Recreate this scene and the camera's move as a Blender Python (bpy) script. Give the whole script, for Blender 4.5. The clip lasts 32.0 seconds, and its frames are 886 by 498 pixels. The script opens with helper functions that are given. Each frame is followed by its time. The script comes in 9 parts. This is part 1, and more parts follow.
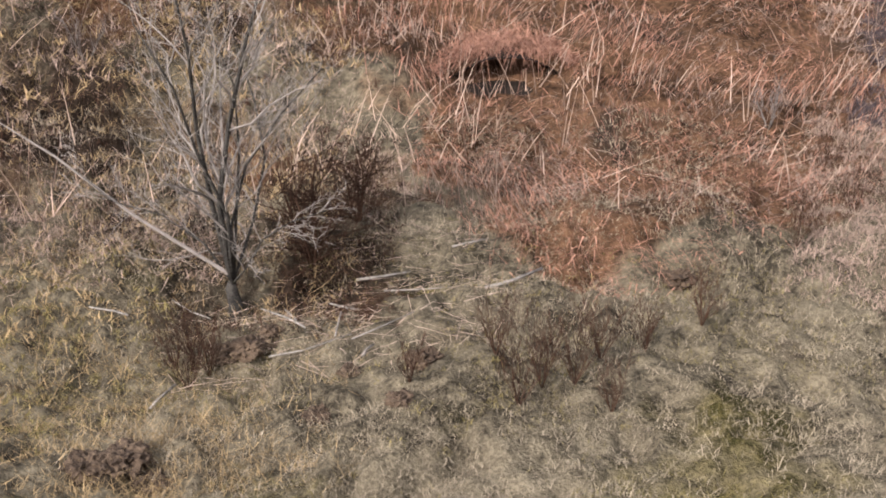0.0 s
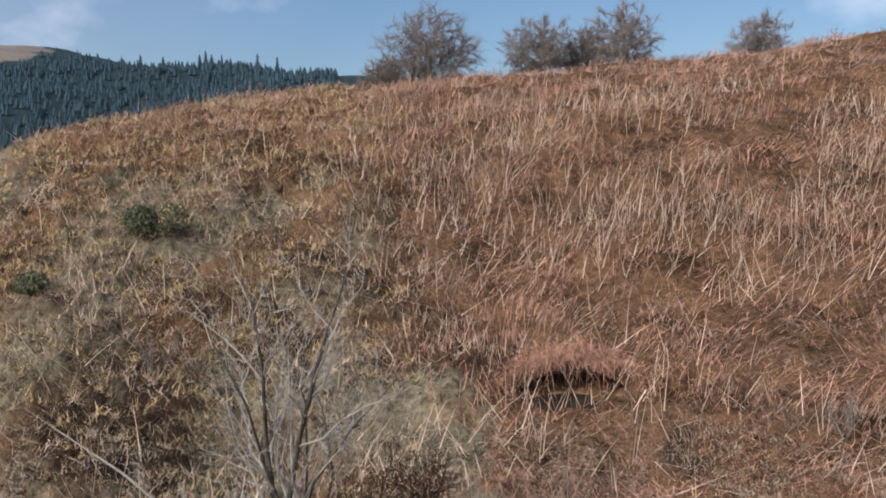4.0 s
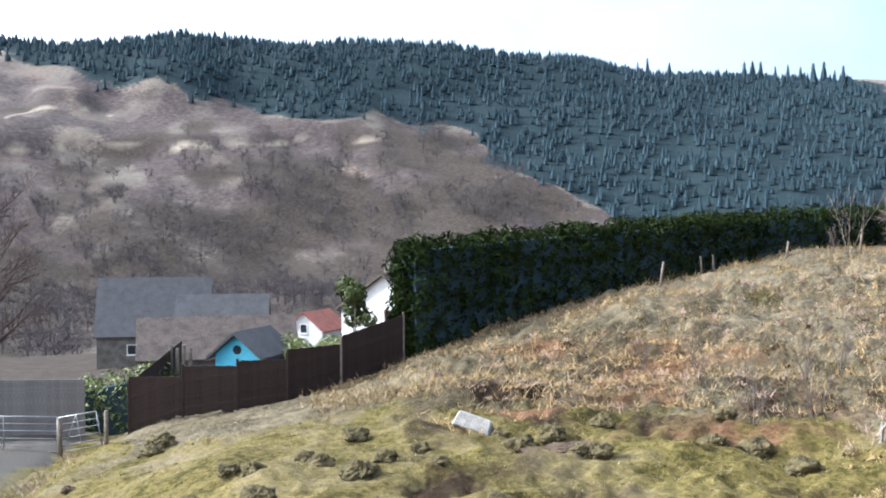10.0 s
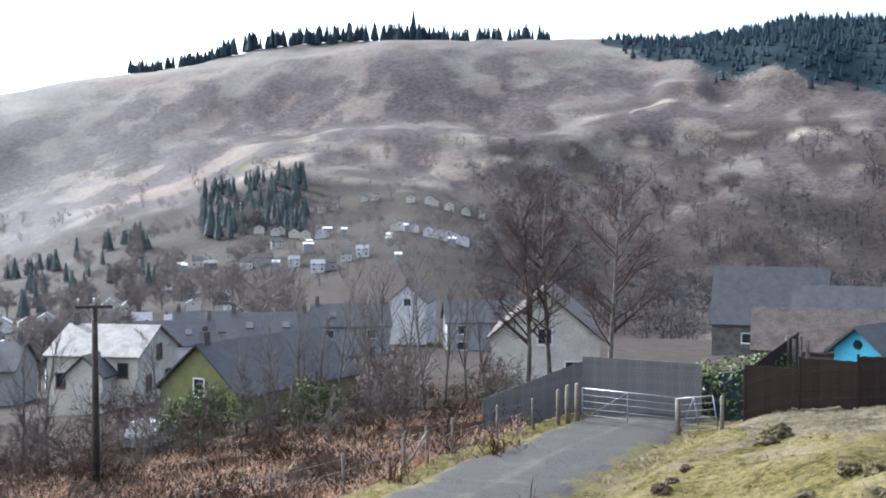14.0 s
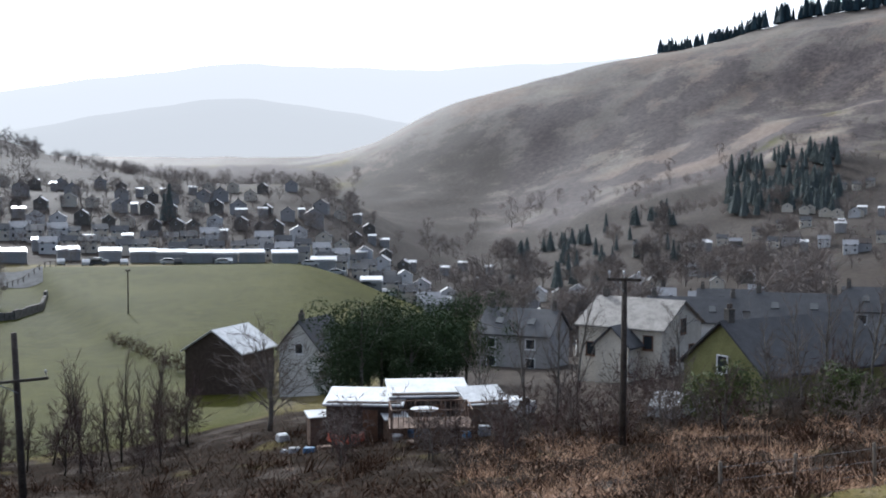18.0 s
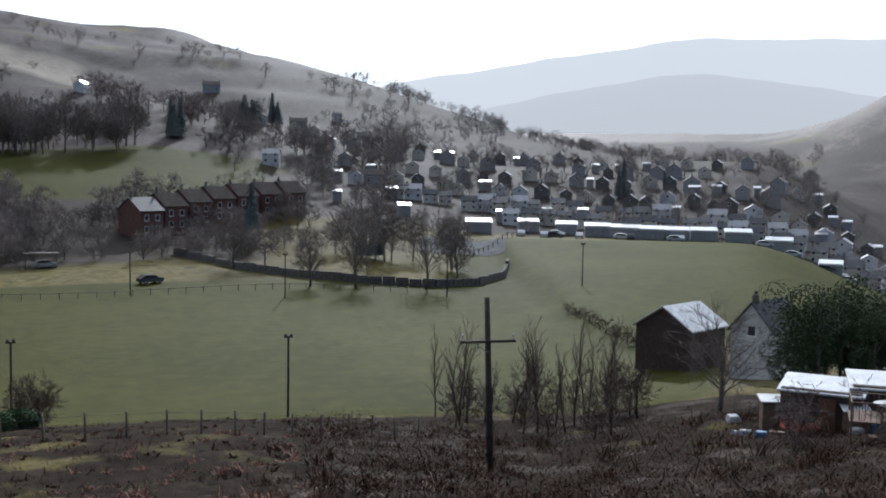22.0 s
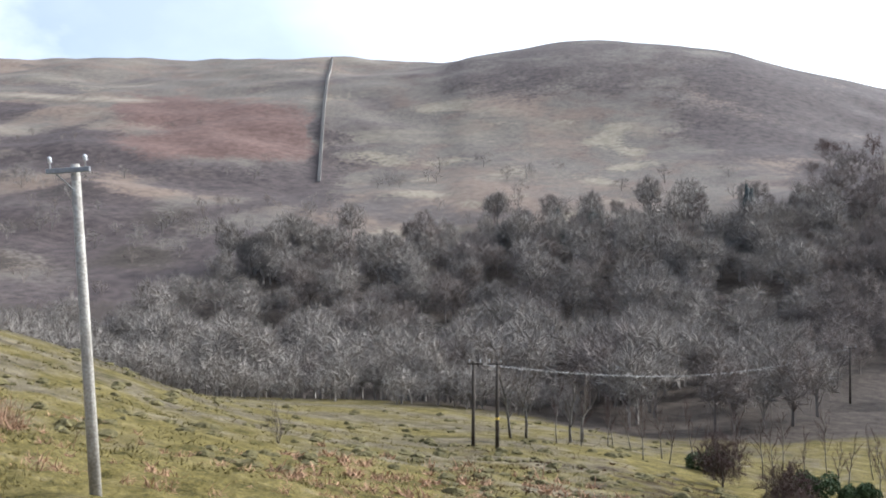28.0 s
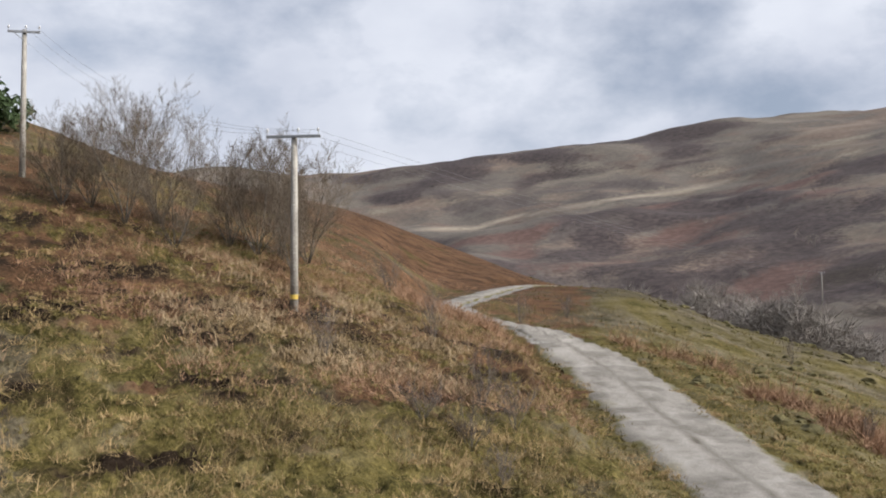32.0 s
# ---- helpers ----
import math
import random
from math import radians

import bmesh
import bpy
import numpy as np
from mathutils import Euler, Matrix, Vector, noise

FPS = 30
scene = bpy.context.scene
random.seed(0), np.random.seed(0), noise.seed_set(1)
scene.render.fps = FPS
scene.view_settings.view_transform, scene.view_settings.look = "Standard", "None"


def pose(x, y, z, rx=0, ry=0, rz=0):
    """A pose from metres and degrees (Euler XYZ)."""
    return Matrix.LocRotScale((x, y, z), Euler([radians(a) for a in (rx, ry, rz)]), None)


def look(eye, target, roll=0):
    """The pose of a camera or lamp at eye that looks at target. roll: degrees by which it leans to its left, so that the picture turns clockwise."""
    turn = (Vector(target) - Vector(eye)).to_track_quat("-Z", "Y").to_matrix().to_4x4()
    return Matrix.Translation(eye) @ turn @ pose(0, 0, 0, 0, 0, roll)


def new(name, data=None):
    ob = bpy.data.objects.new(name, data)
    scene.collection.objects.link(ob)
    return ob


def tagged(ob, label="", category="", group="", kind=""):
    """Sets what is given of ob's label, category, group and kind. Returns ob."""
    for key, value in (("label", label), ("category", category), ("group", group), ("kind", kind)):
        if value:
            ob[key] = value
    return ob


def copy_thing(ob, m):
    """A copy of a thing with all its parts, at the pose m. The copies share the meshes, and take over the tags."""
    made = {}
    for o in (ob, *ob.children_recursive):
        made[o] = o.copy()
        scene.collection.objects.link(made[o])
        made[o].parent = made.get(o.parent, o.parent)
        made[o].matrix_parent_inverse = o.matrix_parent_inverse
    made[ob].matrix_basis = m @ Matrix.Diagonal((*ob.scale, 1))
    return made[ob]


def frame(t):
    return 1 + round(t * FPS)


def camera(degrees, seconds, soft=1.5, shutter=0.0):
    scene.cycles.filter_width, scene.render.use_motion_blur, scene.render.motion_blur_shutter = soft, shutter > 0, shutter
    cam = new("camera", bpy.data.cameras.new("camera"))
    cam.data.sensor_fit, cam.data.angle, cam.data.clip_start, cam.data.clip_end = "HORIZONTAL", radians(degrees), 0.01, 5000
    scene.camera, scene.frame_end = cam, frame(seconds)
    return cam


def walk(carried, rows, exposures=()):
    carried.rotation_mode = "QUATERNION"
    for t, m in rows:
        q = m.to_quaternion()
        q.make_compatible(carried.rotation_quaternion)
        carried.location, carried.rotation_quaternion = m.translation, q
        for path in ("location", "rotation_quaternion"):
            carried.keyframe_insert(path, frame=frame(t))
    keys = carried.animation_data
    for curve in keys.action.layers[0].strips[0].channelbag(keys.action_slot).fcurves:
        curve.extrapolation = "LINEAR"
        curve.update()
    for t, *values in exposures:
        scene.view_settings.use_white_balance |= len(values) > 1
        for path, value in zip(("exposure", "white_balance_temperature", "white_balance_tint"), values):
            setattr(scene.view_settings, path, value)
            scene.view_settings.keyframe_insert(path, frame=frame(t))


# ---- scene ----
EXPOSURES = [(0.0, 0.3, 6000, 20), (3.0, 0.05, 5900, 16), (4.5, -0.05, 5700, 12), (7.5, 0.45, 5350, 10), (8.5, 0.65, 5350, 10), (10.0, 1.12, 5500, 10), (11.5, 1.3, 5450, 10), (13.0, 1.15, 5300, 10), (14.5, 0.8, 5350, 10), (15.5, 0.45, 5400, 10), (17.5, -0.03, 5450, 10), (18.5, -0.12, 5450, 10), (21.0, -0.28, 5400, 10), (23.0, -0.42, 5400, 10), (25.5, -0.02, 5400, 10), (28.0, 0.5, 5600, 10), (30.0, 0.36, 5800, 10), (32.0, -0.3, 6050, 12)]
cam = camera(44.19, 32.0, soft=1.9)
# seconds, place in metres, heading (counted to the left of +y), tilt, roll in degrees
PATH = [
    (0.0, 0.00, 0.00, 7.00, 0.00, -19.97, -0.43),
    (0.5, -0.02, 0.01, 6.98, -0.88, -19.68, -0.32),
    (1.0, 0.00, 0.04, 7.00, -2.50, -19.12, 0.19),
    (1.5, 0.12, 0.12, 7.00, -7.74, -14.85, 0.93),
    (2.0, 0.12, 0.15, 7.05, -10.96, -11.27, 1.50),
    (2.5, 0.08, 0.22, 7.00, -10.61, -6.79, 1.01),
    (3.0, 0.05, 0.17, 6.98, -10.24, -4.49, 0.89),
    (3.5, -0.11, 0.18, 7.00, -5.49, -4.19, 0.21),
    (4.0, -0.21, 0.09, 7.01, 2.64, -3.62, -1.28),
    (4.5, -0.33, -0.04, 7.01, 10.77, -3.31, -2.08),
    (6.5, -0.79, 0.04, 7.00, 30.97, -3.76, 0.68),
    (7.0, -0.84, 0.03, 7.01, 35.25, -3.62, -0.43),
    (7.5, -0.90, 0.01, 6.99, 39.82, -3.10, -0.90),
    (8.0, -0.93, -0.09, 6.97, 44.58, -2.49, -1.21),
    (8.5, -0.93, -0.10, 6.99, 48.38, -1.94, -1.15),
    (9.0, -0.96, -0.16, 6.99, 51.27, -1.47, -0.70),
    (9.5, -0.93, -0.28, 6.98, 55.16, -1.14, -0.32),
    (10.0, -0.90, -0.37, 6.97, 58.05, -1.16, -0.14),
    (10.5, -0.95, -0.46, 6.93, 61.51, -1.31, -0.18),
    (11.0, -0.97, -0.45, 6.95, 69.09, -1.86, -0.61),
    (11.5, -0.95, -0.45, 6.94, 73.26, -2.11, 0.21),
    (12.0, -0.93, -0.46, 6.95, 76.44, -2.38, 0.89),
    (12.5, -0.90, -0.49, 6.95, 79.37, -2.63, 0.34),
    (13.0, -0.88, -0.49, 6.95, 82.42, -2.61, 0.36),
    (13.5, -0.80, -0.47, 6.97, 86.16, -2.28, 0.33),
    (14.0, -0.72, -0.55, 6.98, 89.52, -1.72, 0.05),
    (14.5, -0.58, -0.60, 6.98, 95.49, -1.31, 0.61),
    (15.0, -0.44, -0.63, 6.97, 99.52, -1.22, 0.01),
    (15.5, -0.35, -0.61, 6.97, 103.22, -1.38, 0.43),
    (17.5, -0.23, -0.56, 6.95, 114.17, -2.31, 0.62),
    (18.0, -0.15, -0.52, 6.97, 116.56, -2.97, 0.22),
    (18.5, -0.07, -0.47, 6.98, 119.18, -4.17, 0.40),
    (19.0, 0.07, -0.43, 6.99, 122.67, -5.25, -0.07),
    (19.5, 0.23, -0.40, 6.99, 127.13, -5.33, -0.56),
    (20.0, 0.35, -0.43, 7.04, 130.57, -4.47, -1.34),
    (20.5, 0.39, -0.39, 7.05, 131.63, -4.25, -0.35),
    (21.0, 0.49, -0.39, 7.05, 134.25, -4.21, 0.37),
    (21.5, 0.57, -0.41, 7.03, 136.81, -4.30, 0.98),
    (22.0, 0.65, -0.40, 7.03, 139.89, -4.43, 0.94),
    (22.5, 0.77, -0.36, 7.07, 143.29, -4.23, -0.12),
    (23.0, 0.89, -0.30, 7.05, 149.20, -3.75, 0.43),
    (23.5, 0.97, -0.28, 7.08, 155.61, -2.88, 0.08),
    (24.0, 1.03, -0.26, 7.03, 161.37, -2.18, -0.02),
    (24.5, 1.04, -0.22, 7.02, 167.07, -1.78, -0.94),
    (25.0, 1.01, -0.18, 6.88, 172.00, -1.92, -1.40),
    (25.5, 0.94, -0.17, 6.85, 177.09, -1.63, -1.01),
    (27.5, 0.83, -0.26, 6.98, 198.46, 0.42, -0.28),
    (28.0, 0.80, -0.21, 6.90, 204.47, 0.93, 0.12),
    (28.5, 0.80, -0.08, 6.88, 210.84, 1.35, 0.31),
    (29.0, 0.78, 0.10, 6.86, 216.66, 1.69, 0.62),
    (29.5, 0.75, 0.24, 6.86, 225.66, 1.63, 0.21),
    (30.0, 0.63, 0.39, 6.83, 234.06, 1.80, 0.42),
    (30.5, 0.50, 0.48, 6.81, 242.60, 2.24, -0.58),
    (31.0, 0.38, 0.55, 6.82, 246.25, 2.71, -0.78),
    (31.5, 0.34, 0.61, 6.82, 247.36, 3.09, -0.75),
    (32.0, 0.33, 0.68, 6.84, 250.01, 3.56, -0.43),
]
walk(cam, [(t, pose(x, y, z, 90 + tilt, 0, heading) @ pose(0, 0, 0, 0, 0, roll))
           for t, x, y, z, heading, tilt, roll in PATH],
     exposures=EXPOSURES)

# ---- sky and sun ----
SUN_AZ, SUN_EL = 140.0, 30.0


def toward(az, el=0.0):
    a, e = radians(az), radians(el)
    return Vector((-math.sin(a) * math.cos(e), math.cos(a) * math.cos(e), math.sin(e)))


def place(az, r, dz=0.0):
    """The ground point at that bearing and distance from the world's origin."""
    a = radians(az)
    x, y = -r * math.sin(a), r * math.cos(a)
    return Vector((x, y, ground_z(x, y) + dz))


world = bpy.data.worlds.new("sky")
scene.world = world
world.use_nodes = True
wn, wl = world.node_tree.nodes, world.node_tree.links
wn.clear()
w_out = wn.new("ShaderNodeOutputWorld")
w_bg = wn.new("ShaderNodeBackground")
w_sky = wn.new("ShaderNodeTexSky")
w_sky.sky_type = "NISHITA"
w_sky.sun_disc = False
w_sky.sun_elevation = radians(SUN_EL)
w_sky.sun_rotation = radians(360 - SUN_AZ)
w_sky.air_density, w_sky.dust_density, w_sky.ozone_density = 1.0, 0.5, 3.0
w_co = wn.new("ShaderNodeTexCoord")
w_map = wn.new("ShaderNodeMapping")
w_map.inputs["Scale"].default_value = (1.0, 1.0, 1.7)
w_noise = wn.new("ShaderNodeTexNoise")
w_noise.inputs["Scale"].default_value = 2.3
w_noise.inputs["Detail"].default_value = 7.0
w_noise.inputs["Roughness"].default_value = 0.55
w_ramp = wn.new("ShaderNodeMapRange")
w_ramp.inputs["From Min"].default_value = 0.55
w_ramp.inputs["From Max"].default_value = 0.73
# high thin cloud gathers on the sunny side of the sky
w_dot = wn.new("ShaderNodeVectorMath")
w_dot.operation = "DOT_PRODUCT"
w_dot.inputs[1].default_value = toward(SUN_AZ, SUN_EL)
w_veil = wn.new("ShaderNodeMapRange")
w_veil.inputs["From Min"].default_value = -0.5
w_veil.inputs["From Max"].default_value = 0.75
w_max = wn.new("ShaderNodeMath")
w_max.operation = "MAXIMUM"
w_mix = wn.new("ShaderNodeMixRGB")
# the veil of cloud brightens towards the sun
w_glow = wn.new("ShaderNodeMapRange")
w_glow.inputs["From Min"].default_value = 0.35
w_glow.inputs["From Max"].default_value = 1.0
w_veilcol = wn.new("ShaderNodeMixRGB")
w_puff = wn.new("ShaderNodeTexNoise")
w_puff.inputs["Scale"].default_value = 4.2
w_puff.inputs["Detail"].default_value = 6.0
w_puffr = wn.new("ShaderNodeMapRange")
w_puffr.inputs["From Min"].default_value = 0.42
w_puffr.inputs["From Max"].default_value = 0.66
w_grey = wn.new("ShaderNodeMixRGB")
w_grey.inputs[1].default_value = (9.4, 9.7, 10.4, 1)
w_grey.inputs[2].default_value = (12.5, 12.6, 12.8, 1)
w_veilcol.inputs[2].default_value = (34.0, 33.0, 31.0, 1)
# a bank of cloud stands over the head of the valley
w_bank = wn.new("ShaderNodeVectorMath")
w_bank.operation = "DOT_PRODUCT"
w_bank.inputs[1].default_value = toward(258.0, 14.0)
w_bankr = wn.new("ShaderNodeMapRange")
w_bankr.inputs["From Min"].default_value = 0.62
w_bankr.inputs["From Max"].default_value = 0.99
w_bankr.inputs["To Max"].default_value = 0.2
w_sum = wn.new("ShaderNodeMath")
w_sum.operation = "ADD"
w_bg.inputs["Strength"].default_value = 0.085
wl.new(w_co.outputs["Generated"], w_map.inputs["Vector"])
wl.new(w_map.outputs[0], w_noise.inputs["Vector"])
wl.new(w_map.outputs[0], w_puff.inputs["Vector"])
wl.new(w_puff.outputs["Fac"], w_puffr.inputs["Value"])
wl.new(w_puffr.outputs[0], w_grey.inputs[0])
wl.new(w_grey.outputs[0], w_veilcol.inputs[1])
wl.new(w_co.outputs["Generated"], w_bank.inputs[0])
wl.new(w_bank.outputs["Value"], w_bankr.inputs["Value"])
wl.new(w_noise.outputs["Fac"], w_sum.inputs[0])
wl.new(w_bankr.outputs[0], w_sum.inputs[1])
wl.new(w_sum.outputs[0], w_ramp.inputs["Value"])
wl.new(w_co.outputs["Generated"], w_dot.inputs[0])
wl.new(w_dot.outputs["Value"], w_veil.inputs["Value"])
wl.new(w_dot.outputs["Value"], w_glow.inputs["Value"])
wl.new(w_glow.outputs[0], w_veilcol.inputs[0])
wl.new(w_veilcol.outputs[0], w_mix.inputs[2])
wl.new(w_ramp.outputs[0], w_max.inputs[0])
wl.new(w_veil.outputs[0], w_max.inputs[1])
wl.new(w_max.outputs[0], w_mix.inputs[0])
wl.new(w_sky.outputs[0], w_mix.inputs[1])
wl.new(w_mix.outputs[0], w_bg.inputs["Color"])
wl.new(w_bg.outputs[0], w_out.inputs["Surface"])

sun = new("sun", bpy.data.lights.new("sun", "SUN"))
sun.data.energy, sun.data.angle, sun.data.color = 5.0, radians(0.6), (1.0, 0.93, 0.82)
sun.matrix_world = look(toward(SUN_AZ, SUN_EL) * 200, (0, 0, 0))


# ---- materials ----
def mat(name, dark, light, scale=4.0, rough=0.85, bump=0.25, metal=0.0, fine=8.0, gloss=0.15, spread=0.0):
    """A surface between two colours: coarse stains and fine grain, with relief; spread varies piece by piece."""
    m = bpy.data.materials.new(name)
    m.use_nodes = True
    n, l = m.node_tree.nodes, m.node_tree.links
    b = n["Principled BSDF"]
    b.inputs["Roughness"].default_value = rough
    b.inputs["Metallic"].default_value = metal
    if rough >= 0.6 and not metal:
        b.inputs["Specular IOR Level"].default_value = gloss
    co = n.new("ShaderNodeTexCoord")
    big, small = n.new("ShaderNodeTexNoise"), n.new("ShaderNodeTexNoise")
    for t, s, d in ((big, scale, 5), (small, scale * fine, 3)):
        t.inputs["Scale"].default_value, t.inputs["Detail"].default_value = s, d
        l.new(co.outputs["Object"], t.inputs["Vector"])
    add = n.new("ShaderNodeMath")
    add.operation = "ADD"
    l.new(big.outputs["Fac"], add.inputs[0])
    l.new(small.outputs["Fac"], add.inputs[1])
    last = add.outputs[0]
    if spread:
        geo = n.new("ShaderNodeNewGeometry")
        oi = n.new("ShaderNodeObjectInfo")
        s1 = n.new("ShaderNodeMath")
        s1.operation = "MULTIPLY_ADD"
        l.new(geo.outputs["Random Per Island"], s1.inputs[0])
        s1.inputs[1].default_value = spread
        l.new(last, s1.inputs[2])
        s2 = n.new("ShaderNodeMath")
        s2.operation = "MULTIPLY_ADD"
        l.new(oi.outputs["Random"], s2.inputs[0])
        s2.inputs[1].default_value = spread * 0.6
        l.new(s1.outputs[0], s2.inputs[2])
        last = s2.outputs[0]
    r = n.new("ShaderNodeMapRange")
    r.inputs["From Min"].default_value = 0.75
    r.inputs["From Max"].default_value = 1.25 + spread * 1.2
    l.new(last, r.inputs["Value"])
    mix = n.new("ShaderNodeMixRGB")
    mix.inputs[1].default_value, mix.inputs[2].default_value = (*dark, 1), (*light, 1)
    l.new(r.outputs[0], mix.inputs[0])
    l.new(mix.outputs[0], b.inputs["Base Color"])
    if bump:
        bp = n.new("ShaderNodeBump")
        bp.inputs["Strength"].default_value, bp.inputs["Distance"].default_value = bump, 0.05
        l.new(add.outputs[0], bp.inputs["Height"])
        l.new(bp.outputs[0], b.inputs["Normal"])
    return m


def ground_material():
    """Turf, straw, dead fern, bare earth, gravel and wood floor, laid out by the land's own cover."""
    m = bpy.data.materials.new("land")
    m.use_nodes = True
    n, l = m.node_tree.nodes, m.node_tree.links
    b = n["Principled BSDF"]
    b.inputs["Roughness"].default_value = 0.95
    b.inputs["Specular IOR Level"].default_value = 0.03
    geo = n.new("ShaderNodeNewGeometry")

    def tex(scale, detail=6):
        t = n.new("ShaderNodeTexNoise")
        t.inputs["Scale"].default_value, t.inputs["Detail"].default_value = scale, detail
        t.inputs["Roughness"].default_value = 0.65
        l.new(geo.outputs["Position"], t.inputs["Vector"])
        return t.outputs["Fac"]

    t1, t2, t3, t4 = tex(0.035), tex(0.55), tex(6.0, 4), tex(26.0, 3)

    def math_node(op, a, bb, c=None):
        k = n.new("ShaderNodeMath")
        k.operation = op
        for i, v in enumerate((a, bb, c)):
            if v is None:
                continue
            if isinstance(v, (int, float)):
                k.inputs[i].default_value = v
            else:
                l.new(v, k.inputs[i])
        return k.outputs[0]

    grain = math_node("ADD", math_node("MULTIPLY", t2, 0.4), math_node("MULTIPLY_ADD", t3, 0.36, math_node("MULTIPLY", t4, 0.24)))
    patch = math_node("ADD", math_node("MULTIPLY", t1, 0.5), math_node("MULTIPLY", t2, 0.5))

    def ramp(v, lo, hi):
        k = n.new("ShaderNodeMapRange")
        k.inputs["From Min"].default_value, k.inputs["From Max"].default_value = lo, hi
        l.new(v, k.inputs["Value"])
        return k.outputs[0]

    def mix(f, a, bb):
        k = n.new("ShaderNodeMixRGB")
        for i, v in enumerate((f, a, bb)):
            if isinstance(v, tuple):
                k.inputs[i].default_value = (*v, 1)
            else:
                l.new(v, k.inputs[i])
        return k.outputs[0]

    g = ramp(grain, 0.42, 0.60)
    p = ramp(patch, 0.38, 0.62)
    # bands along the contours of open moor
    mp = n.new("ShaderNodeMapping")
    mp.inputs["Scale"].default_value = (0.010, 0.010, 0.055)
    l.new(geo.outputs["Position"], mp.inputs["Vector"])
    bt = n.new("ShaderNodeTexNoise")
    bt.inputs["Scale"].default_value, bt.inputs["Detail"].default_value, bt.inputs["Roughness"].default_value = 1.0, 8, 0.68
    l.new(mp.outputs[0], bt.inputs["Vector"])
    band = ramp(bt.outputs["Fac"], 0.52, 0.74)
    speck = ramp(tex(0.3, 6), 0.30, 0.74)
    turf = mix(g, (0.038, 0.034, 0.011), (0.205, 0.163, 0.057))
    turf = mix(ramp(patch, 0.50, 0.66), turf, mix(g, (0.055, 0.045, 0.024), (0.17, 0.14, 0.08)))
    # straw and fern ground darkened in colour as shade between the blades
    straw = mix(g, (0.030, 0.025, 0.017), (0.205, 0.172, 0.112))
    straw = mix(ramp(t1, 0.5, 0.64), straw, mix(g, (0.030, 0.025, 0.015), (0.12, 0.10, 0.062)))
    fern = mix(g, (0.024, 0.014, 0.008), (0.165, 0.092, 0.050))
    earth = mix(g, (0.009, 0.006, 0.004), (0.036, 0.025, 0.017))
    gravel = mix(g, (0.125, 0.116, 0.106), (0.35, 0.333, 0.306))
    wood = mix(g, (0.024, 0.020, 0.017), (0.088, 0.072, 0.060))
    # moor tones raised paler in colour to stand in for distance haze
    heath = mix(speck, mix(g, (0.078, 0.067, 0.060), (0.150, 0.130, 0.113)), mix(g, (0.115, 0.098, 0.082), (0.200, 0.172, 0.140)))
    heath = mix(ramp(t1, 0.5, 0.62), heath, mix(g, (0.090, 0.066, 0.054), (0.19, 0.145, 0.118)))
    wide = tex(0.008, 5)
    heath = mix(ramp(wide, 0.52, 0.60), heath, mix(speck, (0.12, 0.088, 0.070), (0.215, 0.165, 0.13)))
    heath = mix(ramp(tex(0.019, 6), 0.53, 0.62), heath, mix(speck, (0.065, 0.054, 0.050), (0.13, 0.108, 0.097)))
    heath = mix(band, heath, mix(speck, (0.15, 0.128, 0.098), (0.25, 0.218, 0.172)))
    # plantation floor tinted blue, carrying the far hillside's haze
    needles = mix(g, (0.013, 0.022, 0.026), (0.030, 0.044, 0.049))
    field = mix(p, (0.034, 0.036, 0.007), (0.066, 0.064, 0.014))

    def attribute(name):
        a = n.new("ShaderNodeAttribute")
        a.attribute_name = name
        s = n.new("ShaderNodeSeparateColor")
        l.new(a.outputs["Color"], s.inputs[0])
        return s.outputs

    ca, cb, cc, cd = attribute("cover_a"), attribute("cover_b"), attribute("cover_c"), attribute("cover_d")

    def edge(w):
        """A cover's border, broken up by the patchiness of the ground."""
        return math_node("MULTIPLY", ramp(math_node("ADD", w, math_node("MULTIPLY_ADD", patch, 2.6, -1.3)), 0.36, 0.64), ramp(w, 0.02, 0.14))

    col = mix(edge(ca[0]), turf, straw)
    col = mix(edge(ca[1]), col, fern)
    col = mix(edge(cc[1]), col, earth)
    col = mix(edge(cb[1]), col, heath)
    col = mix(edge(cd[2]), col, mix(speck, (0.17, 0.145, 0.105), (0.29, 0.25, 0.19)))
    col = mix(edge(cd[0]), col, mix(speck, (0.034, 0.027, 0.027), (0.105, 0.083, 0.077)))
    col = mix(edge(cd[1]), col, mix(speck, (0.082, 0.050, 0.042), (0.175, 0.113, 0.094)))
    col = mix(edge(cb[0]), col, wood)
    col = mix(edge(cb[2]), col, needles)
    col = mix(edge(cc[0]), col, field)
    col = mix(edge(ca[2]), col, gravel)
    col = mix(ramp(cc[2], 0.2, 0.9), col, mix(speck, (0.22, 0.185, 0.14), (0.36, 0.31, 0.24)))
    l.new(col, b.inputs["Base Color"])
    # dry moor grass shines against the light
    dry = math_node("MULTIPLY", math_node("MULTIPLY", cb[1], math_node("SUBTRACT", 1.0, cb[2])), math_node("MULTIPLY_ADD", cb[0], -0.8, 1.0))
    l.new(math_node("MULTIPLY_ADD", cc[1], 0.24, 0.72), b.inputs["Roughness"])
    l.new(math_node("MULTIPLY_ADD", dry, 0.06, 0.02), b.inputs["Specular IOR Level"])
    bp = n.new("ShaderNodeBump")
    bp.inputs["Strength"].default_value, bp.inputs["Distance"].default_value = 0.9, 0.15
    l.new(grain, bp.inputs["Height"])
    l.new(bp.outputs[0], b.inputs["Normal"])
    return m


M_LAND = ground_material()


# ---- the land ----
EYE = 7.0
